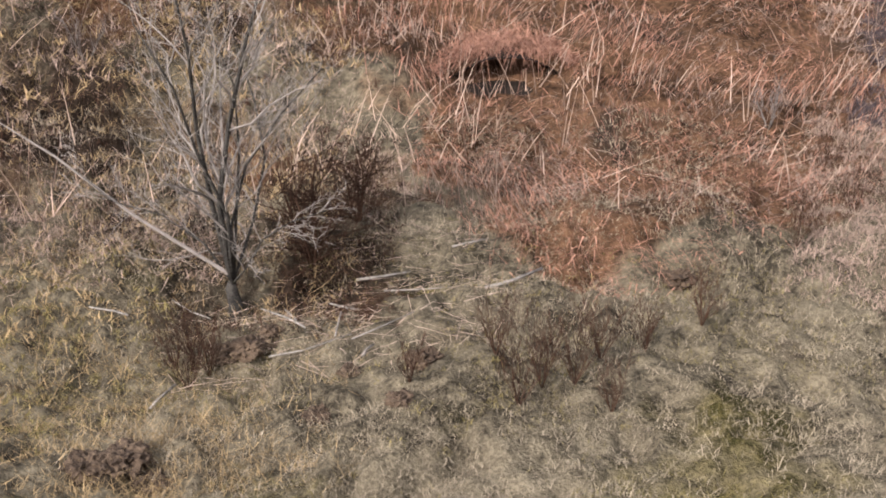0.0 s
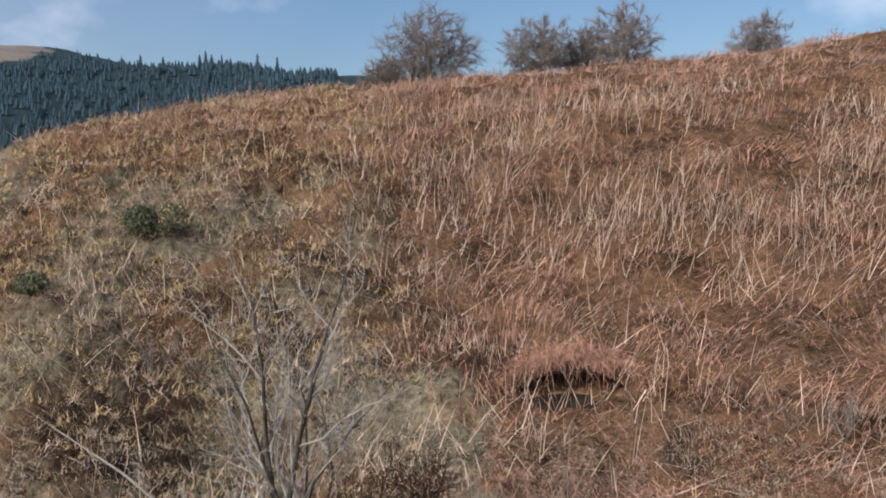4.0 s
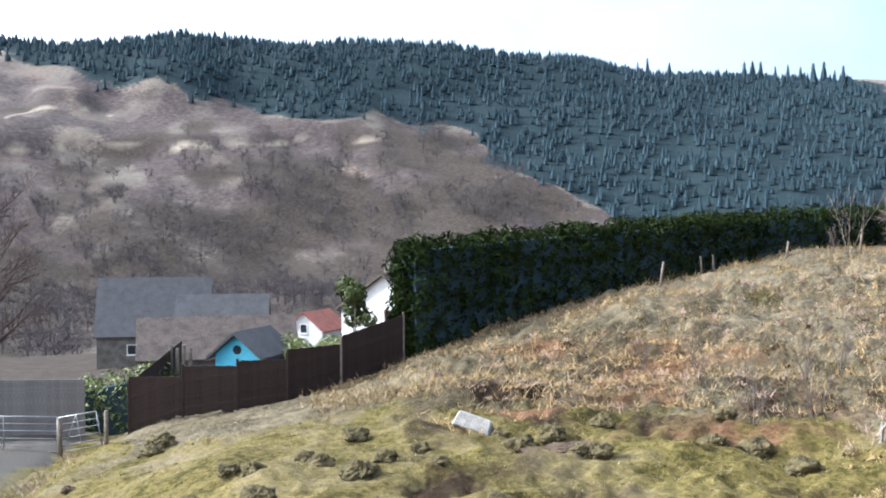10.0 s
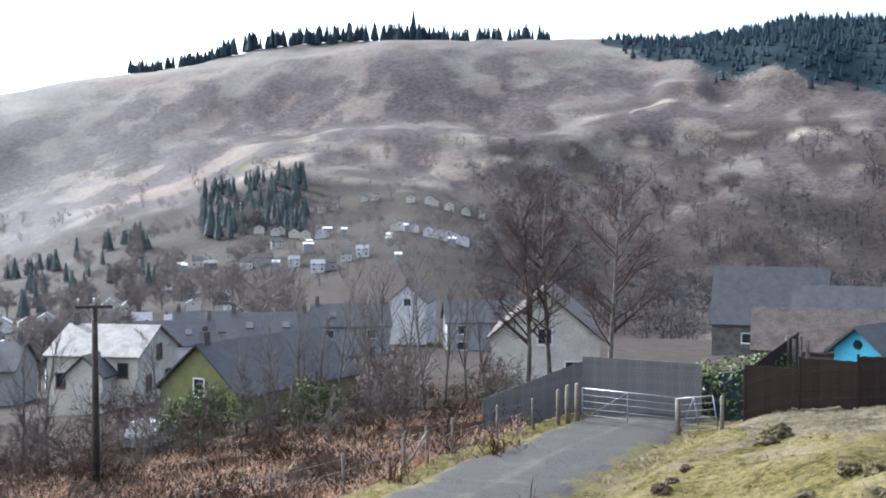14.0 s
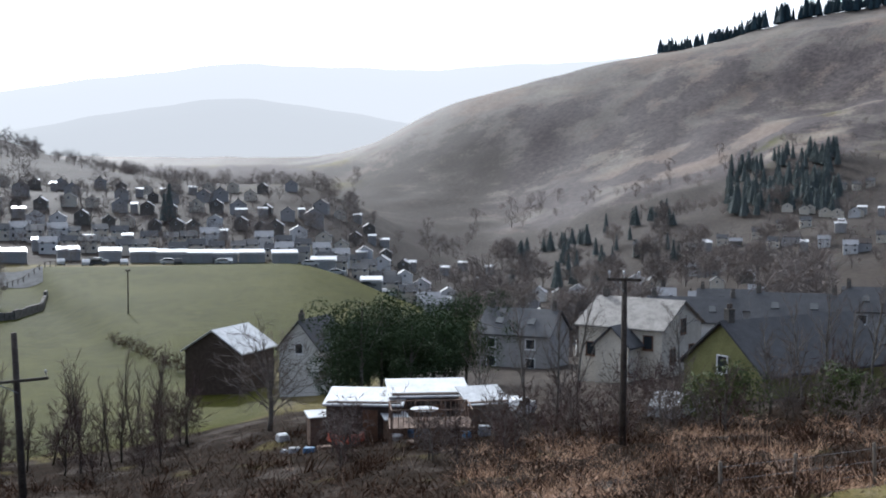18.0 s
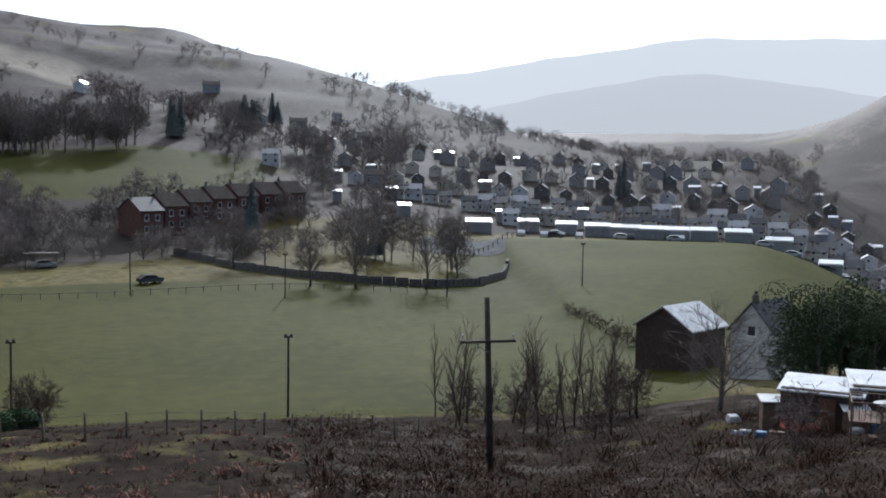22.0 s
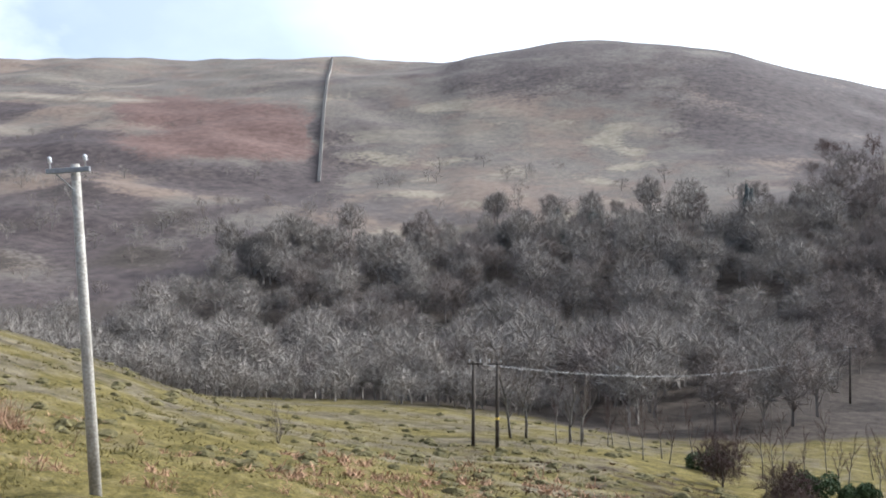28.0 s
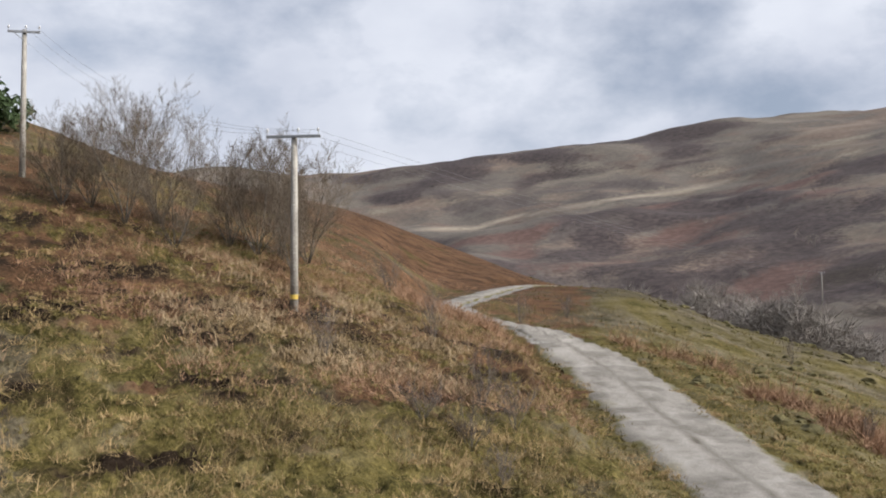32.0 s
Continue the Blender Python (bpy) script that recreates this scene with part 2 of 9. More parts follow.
RINGS = np.array([0, 6, 12, 18, 25, 35, 50, 70, 95, 140, 200, 300, 450, 650, 900, 1400, 2600], float)
SECTIONS = {}


def section(az, *z):
    """The land's height over the level of the flight, along one bearing, at each of the RINGS."""
    SECTIONS[az] = np.array(z, float)


section(0, -5.7, -5.6, -5.5, -4.9, -3.2, 1.2, 4.3, 6.0, 7.0, 6.0, 0, -20, -10, 20, 80, 100, 100)
section(12, -5.7, -5.6, -5.5, -5.2, -2.6, 1.1, 3.6, 4.8, 4.0, -5, -15, -30, -15, 30, 90, 105, 100)
section(22, -5.7, -5.6, -5.4, -4.9, -2.4, 0.3, 2.2, 2.2, -2, -12, -22, -35, -15, 35, 96, 150, 100)
section(30, -5.7, -5.6, -5.5, -5.2, -4.2, -2.8, -1.0, -1.5, -6, -16, -26, -38, -18, 38, 103, 158, 120)
section(40, -5.7, -5.6, -5.4, -5.3, -5.1, -4.6, -2.2, -1.3, -7, -18, -27, -40, -20, 40, 112, 140, 120)
section(48, -5.7, -5.6, -5.4, -5.2, -5.1, -4.8, -2.9, -4.0, -9, -19, -28, -40, -22, 45, 121, 130, 120)
section(51.5, -5.7, -5.6, -5.4, -5.2, -5.1, -4.9, -3.7, -5.1, -9.5, -18.4, -28, -40, -23, 46, 134, 132, 120)
section(56, -5.7, -5.6, -5.4, -5.2, -5.1, -5.0, -4.6, -6.4, -10.2, -17.8, -27.5, -39, -24, 48, 138, 131, 120)
section(60, -5.7, -5.6, -5.4, -5.2, -5.1, -5.2, -5.8, -8, -11, -17, -26, -38, -25, 50, 143, 130, 120)
section(70, -5.7, -5.6, -5.4, -5.2, -5.3, -6.3, -7.5, -9.5, -12, -16, -22, -34, -26, 50, 146, 130, 120)
section(80, -5.8, -5.7, -5.4, -5.7, -6.6, -7.2, -8.5, -10.5, -13, -17, -22, -33, -25, 48, 136, 120, 120)
section(92, -5.9, -5.8, -5.8, -6.6, -7.1, -8.2, -9.5, -11.5, -13.5, -17, -19.5, -18, 2, 50, 142, 120, 120)
section(99, -5.9, -5.9, -5.9, -6.7, -7.4, -8.7, -10.3, -12.2, -14.5, -18, -20.5, -20, 0, 40, 130, 120, 60)
section(105, -5.9, -5.9, -6.0, -6.8, -7.6, -9, -11, -13, -15.5, -19, -22, -24, -10, 24, 113, 90, 50)
section(115, -5.9, -5.9, -6.2, -7.0, -8.0, -9.8, -12, -14.5, -17, -22, -27, -32, -28, -3, 77, 60, 40)
section(125, -5.9, -5.9, -6.3, -7.1, -8.3, -10.5, -13, -15.5, -18.5, -22, -20, -14, 3, -5, 20, 40, 40)
section(135, -5.9, -5.9, -6.3, -7.1, -8.5, -11, -14.3, -17.5, -20.5, -21.2, -20.5, -13, 4, 15, 20, 40, 40)
section(145, -5.9, -5.9, -6.3, -7.1, -8.5, -10.5, -13.2, -17, -21, -21.2, -19, -9, 12, 50, 55, 60, 150)
section(155, -5.9, -5.9, -6.3, -7.1, -8.5, -10.3, -12.6, -16.5, -21.2, -21.2, -19, -4, 22, 70, 90, 60, 100)
section(165, -5.9, -5.9, -6.3, -7.1, -8.5, -10.3, -12.5, -16.5, -21.2, -21.2, -20, -2, 30, 76, 102, 60, 310)
section(175, -5.9, -5.9, -6.3, -7.1, -8.5, -10.3, -12.0, -16.5, -21.0, -21.2, -20, 0, 35, 82, 100, 60, 310)
section(185, -5.9, -5.9, -6.3, -7.0, -8.3, -9.8, -11.8, -15.5, -19, -20, -17, 5, 42, 104, 122, 60, 60)
section(193.5, -5.9, -5.9, -6.2, -6.9, -8.1, -9.4, -11.3, -14.1, -17, -20, -20, 3, 47, 131, 152, 110, 60)
section(197, -5.9, -5.9, -6.2, -6.9, -8.0, -9.2, -11.0, -13.4, -15.8, -19.5, -21, 2, 48, 133, 160, 150, 60)
section(205, -5.9, -5.9, -6.1, -6.7, -7.4, -8.4, -10.0, -12.3, -15, -17.5, -24, -2, 45, 121, 150, 150, 60)
section(190, -5.9, -5.9, -6.3, -7.0, -8.2, -9.6, -11.6, -14.8, -18, -20, -19, 4, 46, 123, 140, 60, 60)
section(203, -5.9, -5.9, -6.1, -6.8, -7.5, -8.5, -10.2, -12.5, -15.1, -18, -23.5, -1, 47, 126, 152, 150, 60)
section(215, -5.9, -5.9, -6.1, -6.3, -6.3, -7.2, -8.7, -10.2, -12.4, -16.5, -23, 0, 45, 112, 163, 180, 60)
section(225, -5.8, -5.8, -6.0, -5.6, -5.4, -6.0, -6.7, -6.7, -6.2, -12.5, -20, 0, 40, 100, 157, 200, 60)
section(235, -5.8, -5.8, -5.8, -5.5, -5.3, -5.0, -4.1, -2.8, -1.5, -2.6, -13, -5, 30, 80, 155, 200, 60)
section(242, -5.8, -5.7, -5.6, -5.3, -5.0, -4.3, -3.0, -0.6, 2.2, 1.0, -6, -5, 25, 70, 141, 150, 60)
section(250, -5.8, -5.7, -5.5, -5.2, -4.9, -3.3, -1.2, 0.5, 2.7, 8.6, 8, 0, 20, 60, 127, 135, 60)
section(256, -5.8, -5.7, -5.4, -5.0, -4.4, -2.3, 0.5, 4.0, 8.4, 13.4, 14, 12, 20, 50, 115, 118, 60)
section(265, -5.8, -5.7, -5.3, -5.0, -4.4, -1.9, 2.1, 7.5, 12.3, 17, 20, 30, 50, 75, 112, 118, 60)
section(275, -5.8, -5.7, -5.3, -5.0, -4.4, -1.8, 3.0, 10.0, 17, 22, 28, 40, 60, 85, 120, 150, 60)
section(310, -5.8, -5.7, -5.5, -5.3, -3.8, -0.6, 4.5, 9.0, 13, 18, 24, 35, 50, 75, 110, 140, 60)
section(338, -5.7, -5.6, -5.5, -5.2, -3.6, 0.3, 5.3, 8.0, 9.5, 10, 10, 15, 25, 45, 80, 110, 80)
section(347, -5.7, -5.6, -5.5, -5.1, -3.4, 0.9, 4.8, 6.9, 8.0, 8, 5, 0, 10, 35, 80, 105, 90)

AZS = np.array(sorted(SECTIONS), float)
TABLE = np.array([SECTIONS[a] for a in sorted(SECTIONS)])


def hermite(t, p0, p1, m0, m1):
    t2, t3 = t * t, t * t * t
    return (2 * t3 - 3 * t2 + 1) * p0 + (t3 - 2 * t2 + t) * m0 + (3 * t2 - 2 * t3) * p1 + (t3 - t2) * m1


def minmod(a, b):
    return np.where(a * b > 0, 2 * a * b / np.where(np.abs(a + b) < 1e-9, 1, a + b), 0.0)


LOGR = np.log(RINGS + 8.0)
_d = np.diff(TABLE, axis=1) / np.diff(LOGR)
SLOPES = np.zeros_like(TABLE)
SLOPES[:, 1:-1] = minmod(_d[:, :-1], _d[:, 1:])

# the track: points along its middle, x and y
TRACK = [(-62, 16.5), (-50, 11.0), (-42.4, 7.0), (-36, 3.4), (-30, 0.6), (-25, -1.6), (-18, -4.8), (-8, -9.0), (6, -13.4), (15, -15.6),
         (23.5, -17.6), (36.2, -21.4), (41.5, -23.0), (47.3, -24.5), (53.0, -25.3), (57.6, -25.5), (61.0, -24.0), (66.0, -23.6), (72.0, -26.6), (82.6, -33.9), (91.2, -40.3), (95.6, -46.0), (101, -56)]


def dense(points, step=0.5):
    """Points along a smooth line through those given."""
    p = np.array(points, float)
    out = []
    for i in range(len(p) - 1):
        a, b = p[max(i - 1, 0)], p[min(i + 2, len(p) - 1)]
        k = max(2, int(np.linalg.norm(p[i + 1] - p[i]) / step))
        for t in np.arange(k) / k:
            out.append(hermite(t, p[i], p[i + 1], (p[i + 1] - a) / 2, (b - p[i]) / 2))
    out.append(p[-1])
    return np.array(out)


TRACK_LINE = dense(TRACK, 1.0)


def gap_to(line, x, y):
    """How far each point is from a line, and the nearest place's number."""
    d, k = np.full(x.shape, 1e9), np.zeros(x.shape, int)
    for i, (a, b) in enumerate(line[:, :2]):
        q = (x - a) ** 2 + (y - b) ** 2
        m = q < d
        d, k = np.where(m, q, d), np.where(m, i, k)
    return np.sqrt(d), k


def raw_z(x, y):
    x, y = np.asarray(x, float), np.asarray(y, float)
    r = np.hypot(x, y)
    az = np.degrees(np.arctan2(-x, y)) % 360
    j = np.searchsorted(AZS, az, side="right") - 1
    j2 = (j + 1) % len(AZS)
    span = np.where(j2 == 0, 360 - AZS[-1], AZS[j2] - AZS[j])
    u = (az - AZS[j]) / span
    lr = np.log(np.minimum(r, 2599.0) + 8.0)
    i = np.clip(np.searchsorted(LOGR, lr, side="right") - 1, 0, len(LOGR) - 2)
    h = LOGR[i + 1] - LOGR[i]
    t = (lr - LOGR[i]) / h

    def along(k):
        return hermite(t, TABLE[k, i], TABLE[k, i + 1], SLOPES[k, i] * h, SLOPES[k, i + 1] * h)

    j0, j3 = (j - 1) % len(AZS), (j2 + 1) % len(AZS)
    z0, z1, z2, z3 = along(j0), along(j), along(j2), along(j3)
    s_prev = np.where(j == 0, AZS[0] + 360 - AZS[-1], AZS[j] - AZS[j0])
    s_next = np.where(j3 == 0, 360 - AZS[-1], np.where(j2 == 0, AZS[1] - AZS[0] + 0, AZS[j3] - AZS[j2]))
    d0, d1, d2 = (z1 - z0) / s_prev, (z2 - z1) / span, (z3 - z2) / np.maximum(s_next, 1e-6)
    z = hermite(u, z1, z2, minmod(d0, d1) * span, minmod(d1, d2) * span)
    return z + EYE


def waves(x, y, size, seed):
    """A smooth random relief between about -1 and 1."""
    rng = np.random.RandomState(seed)
    out = np.zeros_like(x)
    for k in range(9):
        a, ph = rng.uniform(0, 2 * np.pi), rng.uniform(0, 2 * np.pi)
        f = 2 * np.pi / (size * rng.uniform(0.6, 1.7))
        out += np.sin(f * (x * np.cos(a) + y * np.sin(a)) + ph + 1.3 * np.sin(f * 0.6 * (y * np.cos(a) - x * np.sin(a)) + ph * 2))
    return out / 4.0


TRACK_Z = np.convolve(np.pad(raw_z(TRACK_LINE[:, 0], TRACK_LINE[:, 1]), 4, mode="edge"), np.ones(9) / 9, "valid")


def smooth(v, lo, hi):
    t = np.clip((v - lo) / (hi - lo), 0, 1)
    return t * t * (3 - 2 * t)


def land(x, y):
    """The height of the ground, the track worn into it and small relief on it."""
    x, y = np.asarray(x, float), np.asarray(y, float)
    shape = x.shape
    x, y = x.ravel(), y.ravel()
    r = np.hypot(x, y)
    z = raw_z(x, y)
    az = np.degrees(np.arctan2(-x, y)) % 360
    rough = np.where((az > 280) | (az < 62), 1.0, 0.55)
    rough = np.where((az > 120) & (az < 185) & (r > 85) & (r < 260), 0.08, rough)
    z = z + rough * (0.22 * waves(x, y, 7.0, 1) + 0.10 * waves(x, y, 2.4, 2)) * smooth(r, 3, 12) * (1 - smooth(r, 70, 115))
    # tussocks, hoof marks and pits close by
    near_by = (1 - smooth(r, 45, 75)) * smooth(r, 5, 8)
    lump = 1 - np.abs(waves(x, y, 1.5, 3)) * 1.3
    pit = np.clip(waves(x, y, 1.1, 7) - 0.45, 0, 1)
    steep = smooth(az, 2, 8) * (1 - smooth(az, 56, 64)) * smooth(r, 12, 17) * (1 - smooth(az, 34, 40) * (1 - smooth(r, 27, 33)))
    bank = smooth(az, 236, 243) * (1 - smooth(az, 280, 286)) * smooth(r, 12, 18)
    steep, rough = np.maximum(steep, bank), np.maximum(rough, bank)
    z = z + rough * near_by * ((0.10 + 0.12 * steep) * lump + (0.05 + 0.04 * steep) * waves(x, y, 0.55, 8) - (0.22 + 0.12 * steep) * pit)
    # a hollow under the drooping fern, and the gully's trench
    z = z - 0.75 * np.exp(-(((x - 1.2) / 0.95) ** 2 + ((y - 21.75) / 0.6) ** 2))
    z = z - 0.35 * np.exp(-((y - 13.7 - 0.16 * x) / 0.8) ** 2) * smooth(x, -6, -3) * (1 - smooth(x, 2, 6))
    far = smooth(r, 220, 420)
    z = z + far * (4.0 * waves(x, y, 150.0, 4) + 1.0 * waves(x, y, 45.0, 5)) * (1.0 - 0.6 * smooth(az, 100, 112) * (1 - smooth(az, 145, 155)) - 0.6 * smooth(az, 183, 188) * (1 - smooth(az, 204, 209)))
    # the upper playing field stands a bank higher than the lower one
    edge = piece(az, [(112, 118), (118, 118), (128.2, 120), (131.2, 128), (133.6, 158), (136, 200), (137, 228), (140, 300)])
    z = z + 2.4 * smooth(r - edge, -26, 26) * smooth(az, 110, 116) * (1 - smooth(az, 136.5, 139)) * (1 - smooth(r, 236, 262))
    # spoil heaps and a shelf on the far hillside
    for a0, r0, sa, sr, h in ((77.3, 712, 1.3, 26, 9.0), (71.8, 742, 2.2, 34, 12.0), (64.0, 690, 2.6, 30, 8.0), (84.5, 690, 2.0, 24, 5.0)):
        z = z + h * np.exp(-((az - a0) / sa) ** 4 - ((r - r0) / sr) ** 2)
    q = r - piece(az, [(60, 650), (62.7, 655), (65.7, 658), (71, 636), (76, 641), (80.3, 630), (83, 609), (90, 585)])
    z = z + 5.0 * (smooth(q, -12, 0) - smooth(q, 5, 70)) * smooth(az, 58, 62) * (1 - smooth(az, 84, 90))
    near = np.hypot(x - 20, y + 15) < 190
    d, k = np.full(x.shape, 99.0), np.zeros(x.shape, int)
    d[near], k[near] = gap_to(TRACK_LINE, x[near], y[near])
    w = 1 - smooth(d, 2.7, 5.0)
    z = z * (1 - w) + (TRACK_Z[k] - 0.2 + 0.02 * waves(x, y, 1.7, 6)) * w
    return z.reshape(shape)


def ground_z(x, y):
    return float(land(np.array([x]), np.array([y]))[0])


def bearing(x, y):
    return np.degrees(np.arctan2(-x, y)) % 360


def piece(az, pairs):
    """A value that changes along the bearings; pairs of bearing and value."""
    p = sorted(pairs)
    return np.interp(az, [a for a, _ in p], [v for _, v in p])


def WOOD_FOOT(az):
    """How far off the valley wood begins."""
    return piece(az, [(160, 205), (166, 200), (172, 194), (177, 186), (180, 160), (183, 142), (188, 132), (196, 130), (214, 146), (228, 136), (246, 130)])


def WOOD_TOP(az):
    """How far off the valley wood ends."""
    return piece(az, [(166, 330), (180, 340), (196, 330), (206, 320), (214, 300), (221, 240), (230, 215), (246, 190)])


def FERN_FOOT(s):
    """How far off the dead fern of the near hillside begins."""
    return piece(s, [(-36, 20), (-24, 17.5), (-18, 15.6), (-14, 14.8), (-8, 13.0), (-5, 13.6), (-2, 15.0), (1, 16.8), (3, 20.0), (12, 24)])


def BARE_EDGE(s):
    """How high the plantation reaches where a bare pale hill stands behind it, in degrees."""
    return piece(s, [(21.5, 12), (22.5, 6.5), (24, 6.1), (26.5, 6.05), (28, 5.9), (29.5, 5.5), (31, 5.45), (32.3, 5.5), (35.2, 6.25), (36, 6.55), (37.5, 7.0), (39.5, 12)])


def NEEDLE_EDGE(s):
    """How high over the level of the flight the spruce plantation begins, in degrees."""
    return piece(s, [(4, -3), (44, -3), (48, -0.5), (52, 1.8), (55, 3.4), (57, 5.0), (59.5, 5.5), (62.7, 5.8), (65.6, 5.55), (68.6, 6.15),
                     (71.2, 6.9), (74.4, 7.3), (77.3, 8.0), (80.2, 8.35), (81.5, 9.5), (90, 30)])


def BRAKE(az, r):
    """Clumps of bracken along the lower side of the track."""
    w = 0 * r
    for a0, r0, sa, sr, k in ((234.0, 53.0, 1.5, 1.6, 1.0), (230.8, 50.6, 1.2, 1.6, 1.0), (229.0, 48.2, 1.2, 1.5, 1.0), (227.2, 46.4, 1.0, 1.3, 0.9), (241.0, 61.0, 1.0, 1.2, 0.35), (238.6, 60.5, 1.6, 1.4, 0.4), (236.3, 60.0, 0.9, 1.2, 0.3)):
        w = np.maximum(w, k * np.exp(-((az - a0) / sa) ** 4 - ((r - r0) / sr) ** 2))
    return w


def cover(x, y, z):
    """What grows or lies where: weights of each kind of ground, in three colour layers."""
    r, az = np.hypot(x, y), bearing(x, y)
    s = np.where(az > 180, az - 360, az)
    el = np.degrees(np.arctan2(z - EYE, r))
    d, _ = gap_to(TRACK_LINE[::2], x, y)
    # borders wander by a few metres
    wob = 0.6 * waves(x, y, 6.0, 91) + 0.4 * waves(x, y, 2.2, 92)
    near = r < 130
    s = s + np.where(near, 3.0 * wob * np.minimum(1.0, 22 / np.maximum(r, 1)), 0.8 * waves(x, y, 60.0, 93))
    az = np.where(near, az + 2.5 * wob * np.minimum(1.0, 22 / np.maximum(r, 1)), az + 0.8 * waves(x, y, 60.0, 93))
    straw = 0.35 + 0 * x
    fern, gravel, wood, heath, needles, field = (0 * x for _ in range(6))
    hill = (s > -90) & (s < 62) & (r < 300)
    straw = np.where(r < 300, straw + 0.55 * smooth(s, -95, -75) * (1 - smooth(s, 46, 64)), straw)
    # dead fern on the hillside
    f = smooth(s - 0.65 * np.clip(37 - r, 0, 10), -32, -25.5) * (1 - smooth(s - 0.25 * (r - 25), -1.5, 13)) * smooth(r, FERN_FOOT(s) - 0.4, FERN_FOOT(s) + 1.8)
    f = np.maximum(f, smooth(r, 29, 39) * (1 - smooth(s, 14, 30)) * smooth(s, -40, -30))
    fern = np.where(hill, f, fern)
    # broken earth in the gully, and where the turf is trodden
    earth = 1.2 * np.exp(-((s - 5.5) / 3.0) ** 2 - ((r - 14.0) / 1.1) ** 2) + 0.9 * np.exp(-((s - 19.0) / 2.6) ** 2 - ((r - 9.5) / 0.5) ** 2)
    earth = np.where(hill & (r < 34), np.maximum(earth, 0.22 + 0.22 * waves(x, y, 4.0, 94)), earth)
    earth = np.where(hill & (s > 9) & (s < 34) & (r > 13) & (r < 25), np.maximum(earth, 0.46 + 0.3 * waves(x, y, 4.0, 99)), earth)
    earth = np.maximum(earth, (0.12 + 0.2 * waves(x, y, 5.0, 62)) * smooth(-s - 0.65 * np.clip(37 - r, -40, 10) * -1, 26, 32) * (1 - smooth(-s, 46, 60)) * smooth(r, 14, 18) * (1 - smooth(r, 36, 44)))
    fern = np.where(hill & (s > 2) & (s < 34) & (r > 16) & (r < 36), np.maximum(fern, 0.42 + 0.35 * waves(x, y, 5.0, 95)), fern)
    straw = np.where(hill, straw - 0.28 * smooth(-s, -2, 14) * (1 - smooth(r, 9.5, 12.5)), straw)
    fern = np.where((s > 20) & (s < 56) & (r > 26) & (r < 72), np.maximum(fern, 0.30 + 0.25 * waves(x, y, 9.0, 64)), fern)
    # mossy pasture beside the gate
    past = smooth(s, 34, 40) * (1 - smooth(r, 27, 33)) * (az < 100)
    straw = straw * (1 - 0.78 * past)
    straw = np.where((az > 40) & (az < 75) & (r > 33) & (r < 70), 0.8, straw)
    # the slope under the track
    low = (az > 84) & (az < 200)
    straw = np.where(low & (r < 90), 0.3, straw)
    # near-black ground here paints the shade among backlit brambles
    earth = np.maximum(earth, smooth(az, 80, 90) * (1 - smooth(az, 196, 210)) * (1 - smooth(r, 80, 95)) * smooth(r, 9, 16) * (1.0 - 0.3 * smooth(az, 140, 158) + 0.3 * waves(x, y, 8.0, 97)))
    scrub = np.where(low & (az < 150) & (r < 85), (0.3 + 0.3 * waves(x, y, 7.0, 65)) * smooth(r, 16, 24), 0)
    straw = np.where((az > 176) & (az < 202) & (r > 50) & (r < 125), 0.35 + 0.2 * smooth(az, 192, 200) + 0.3 * wob, straw)
    earth = np.where((az > 176) & (az < 202) & (r > 50) & (r < 125), (0.75 - 0.5 * smooth(az, 192, 200)) * earth, earth)
    # playing fields
    field = smooth(az, 124, 128) * (1 - smooth(az + 0.045 * (r - 130), 180.5, 182)) * smooth(r, 84, 90) * (1 - smooth(r, 225, 262))
    field = np.where((az > 140) & (r > 182 + 0.0 * r), 0.25 * field, field)
    field = np.where((az > 112) & (az < 130) & (r > 130) & (r < 260), 1.0, field)
    # meadow above the terrace
    meadow = smooth(az, 147.5, 149.5) * (1 - smooth(az, 162, 164.5)) * smooth(r, 262, 270) * (1 - smooth(r, 332, 342))
    field = np.maximum(field, 0.95 * meadow)
    # pasture along the track beyond the poles
    up = (az >= 196) & (az < 260) & (r < 165)
    straw = np.where(up, 0.5 + 0.25 * waves(x, y, 11.0, 183), straw)
    fern = np.where((az > 243) & (az < 285) & (r > 36) & (r < 300), 0.46 * smooth(r, 34, 44) + 0.2 * wob, fern)
    fern = np.where((az > 247) & (az < 290) & (r > 14) & (r <= 42), np.maximum(fern, (0.08 + 0.3 * waves(x, y, 5.0, 71)) * smooth(r, 22, 34)), fern)
    straw = np.where((az > 205) & (az < 272) & (r < 60), 0.24 + 0.12 * waves(x, y, 6.0, 63), straw)
    fern = np.where((az > 242) & (az < 272) & (r > 92) & (r < 240), 0.85 + 0.25 * waves(x, y, 14.0, 170), fern)
    fern = np.maximum(fern, 1.3 * BRAKE(bearing(x, y), r))
    # woods in the valley and on the slopes
    w = smooth(az, 166, 172) * (1 - smooth(az, 236, 246)) * smooth(r, WOOD_FOOT(az) - 12, WOOD_FOOT(az) + 8) * (1 - smooth(r, WOOD_TOP(az) - 15, WOOD_TOP(az) + 45))
    end = piece(az, [(36, 780), (56, 720), (64, 650), (72, 580), (92, 480)])
    w = np.maximum(w, smooth(az, 30, 38) * (1 - smooth(az, 78, 92)) * smooth(r, 180, 240) * (1 - smooth(r, end - 90, end + 60)) * np.clip(0.85 + 0.55 * waves(x, y, 70.0, 61), 0, 1))
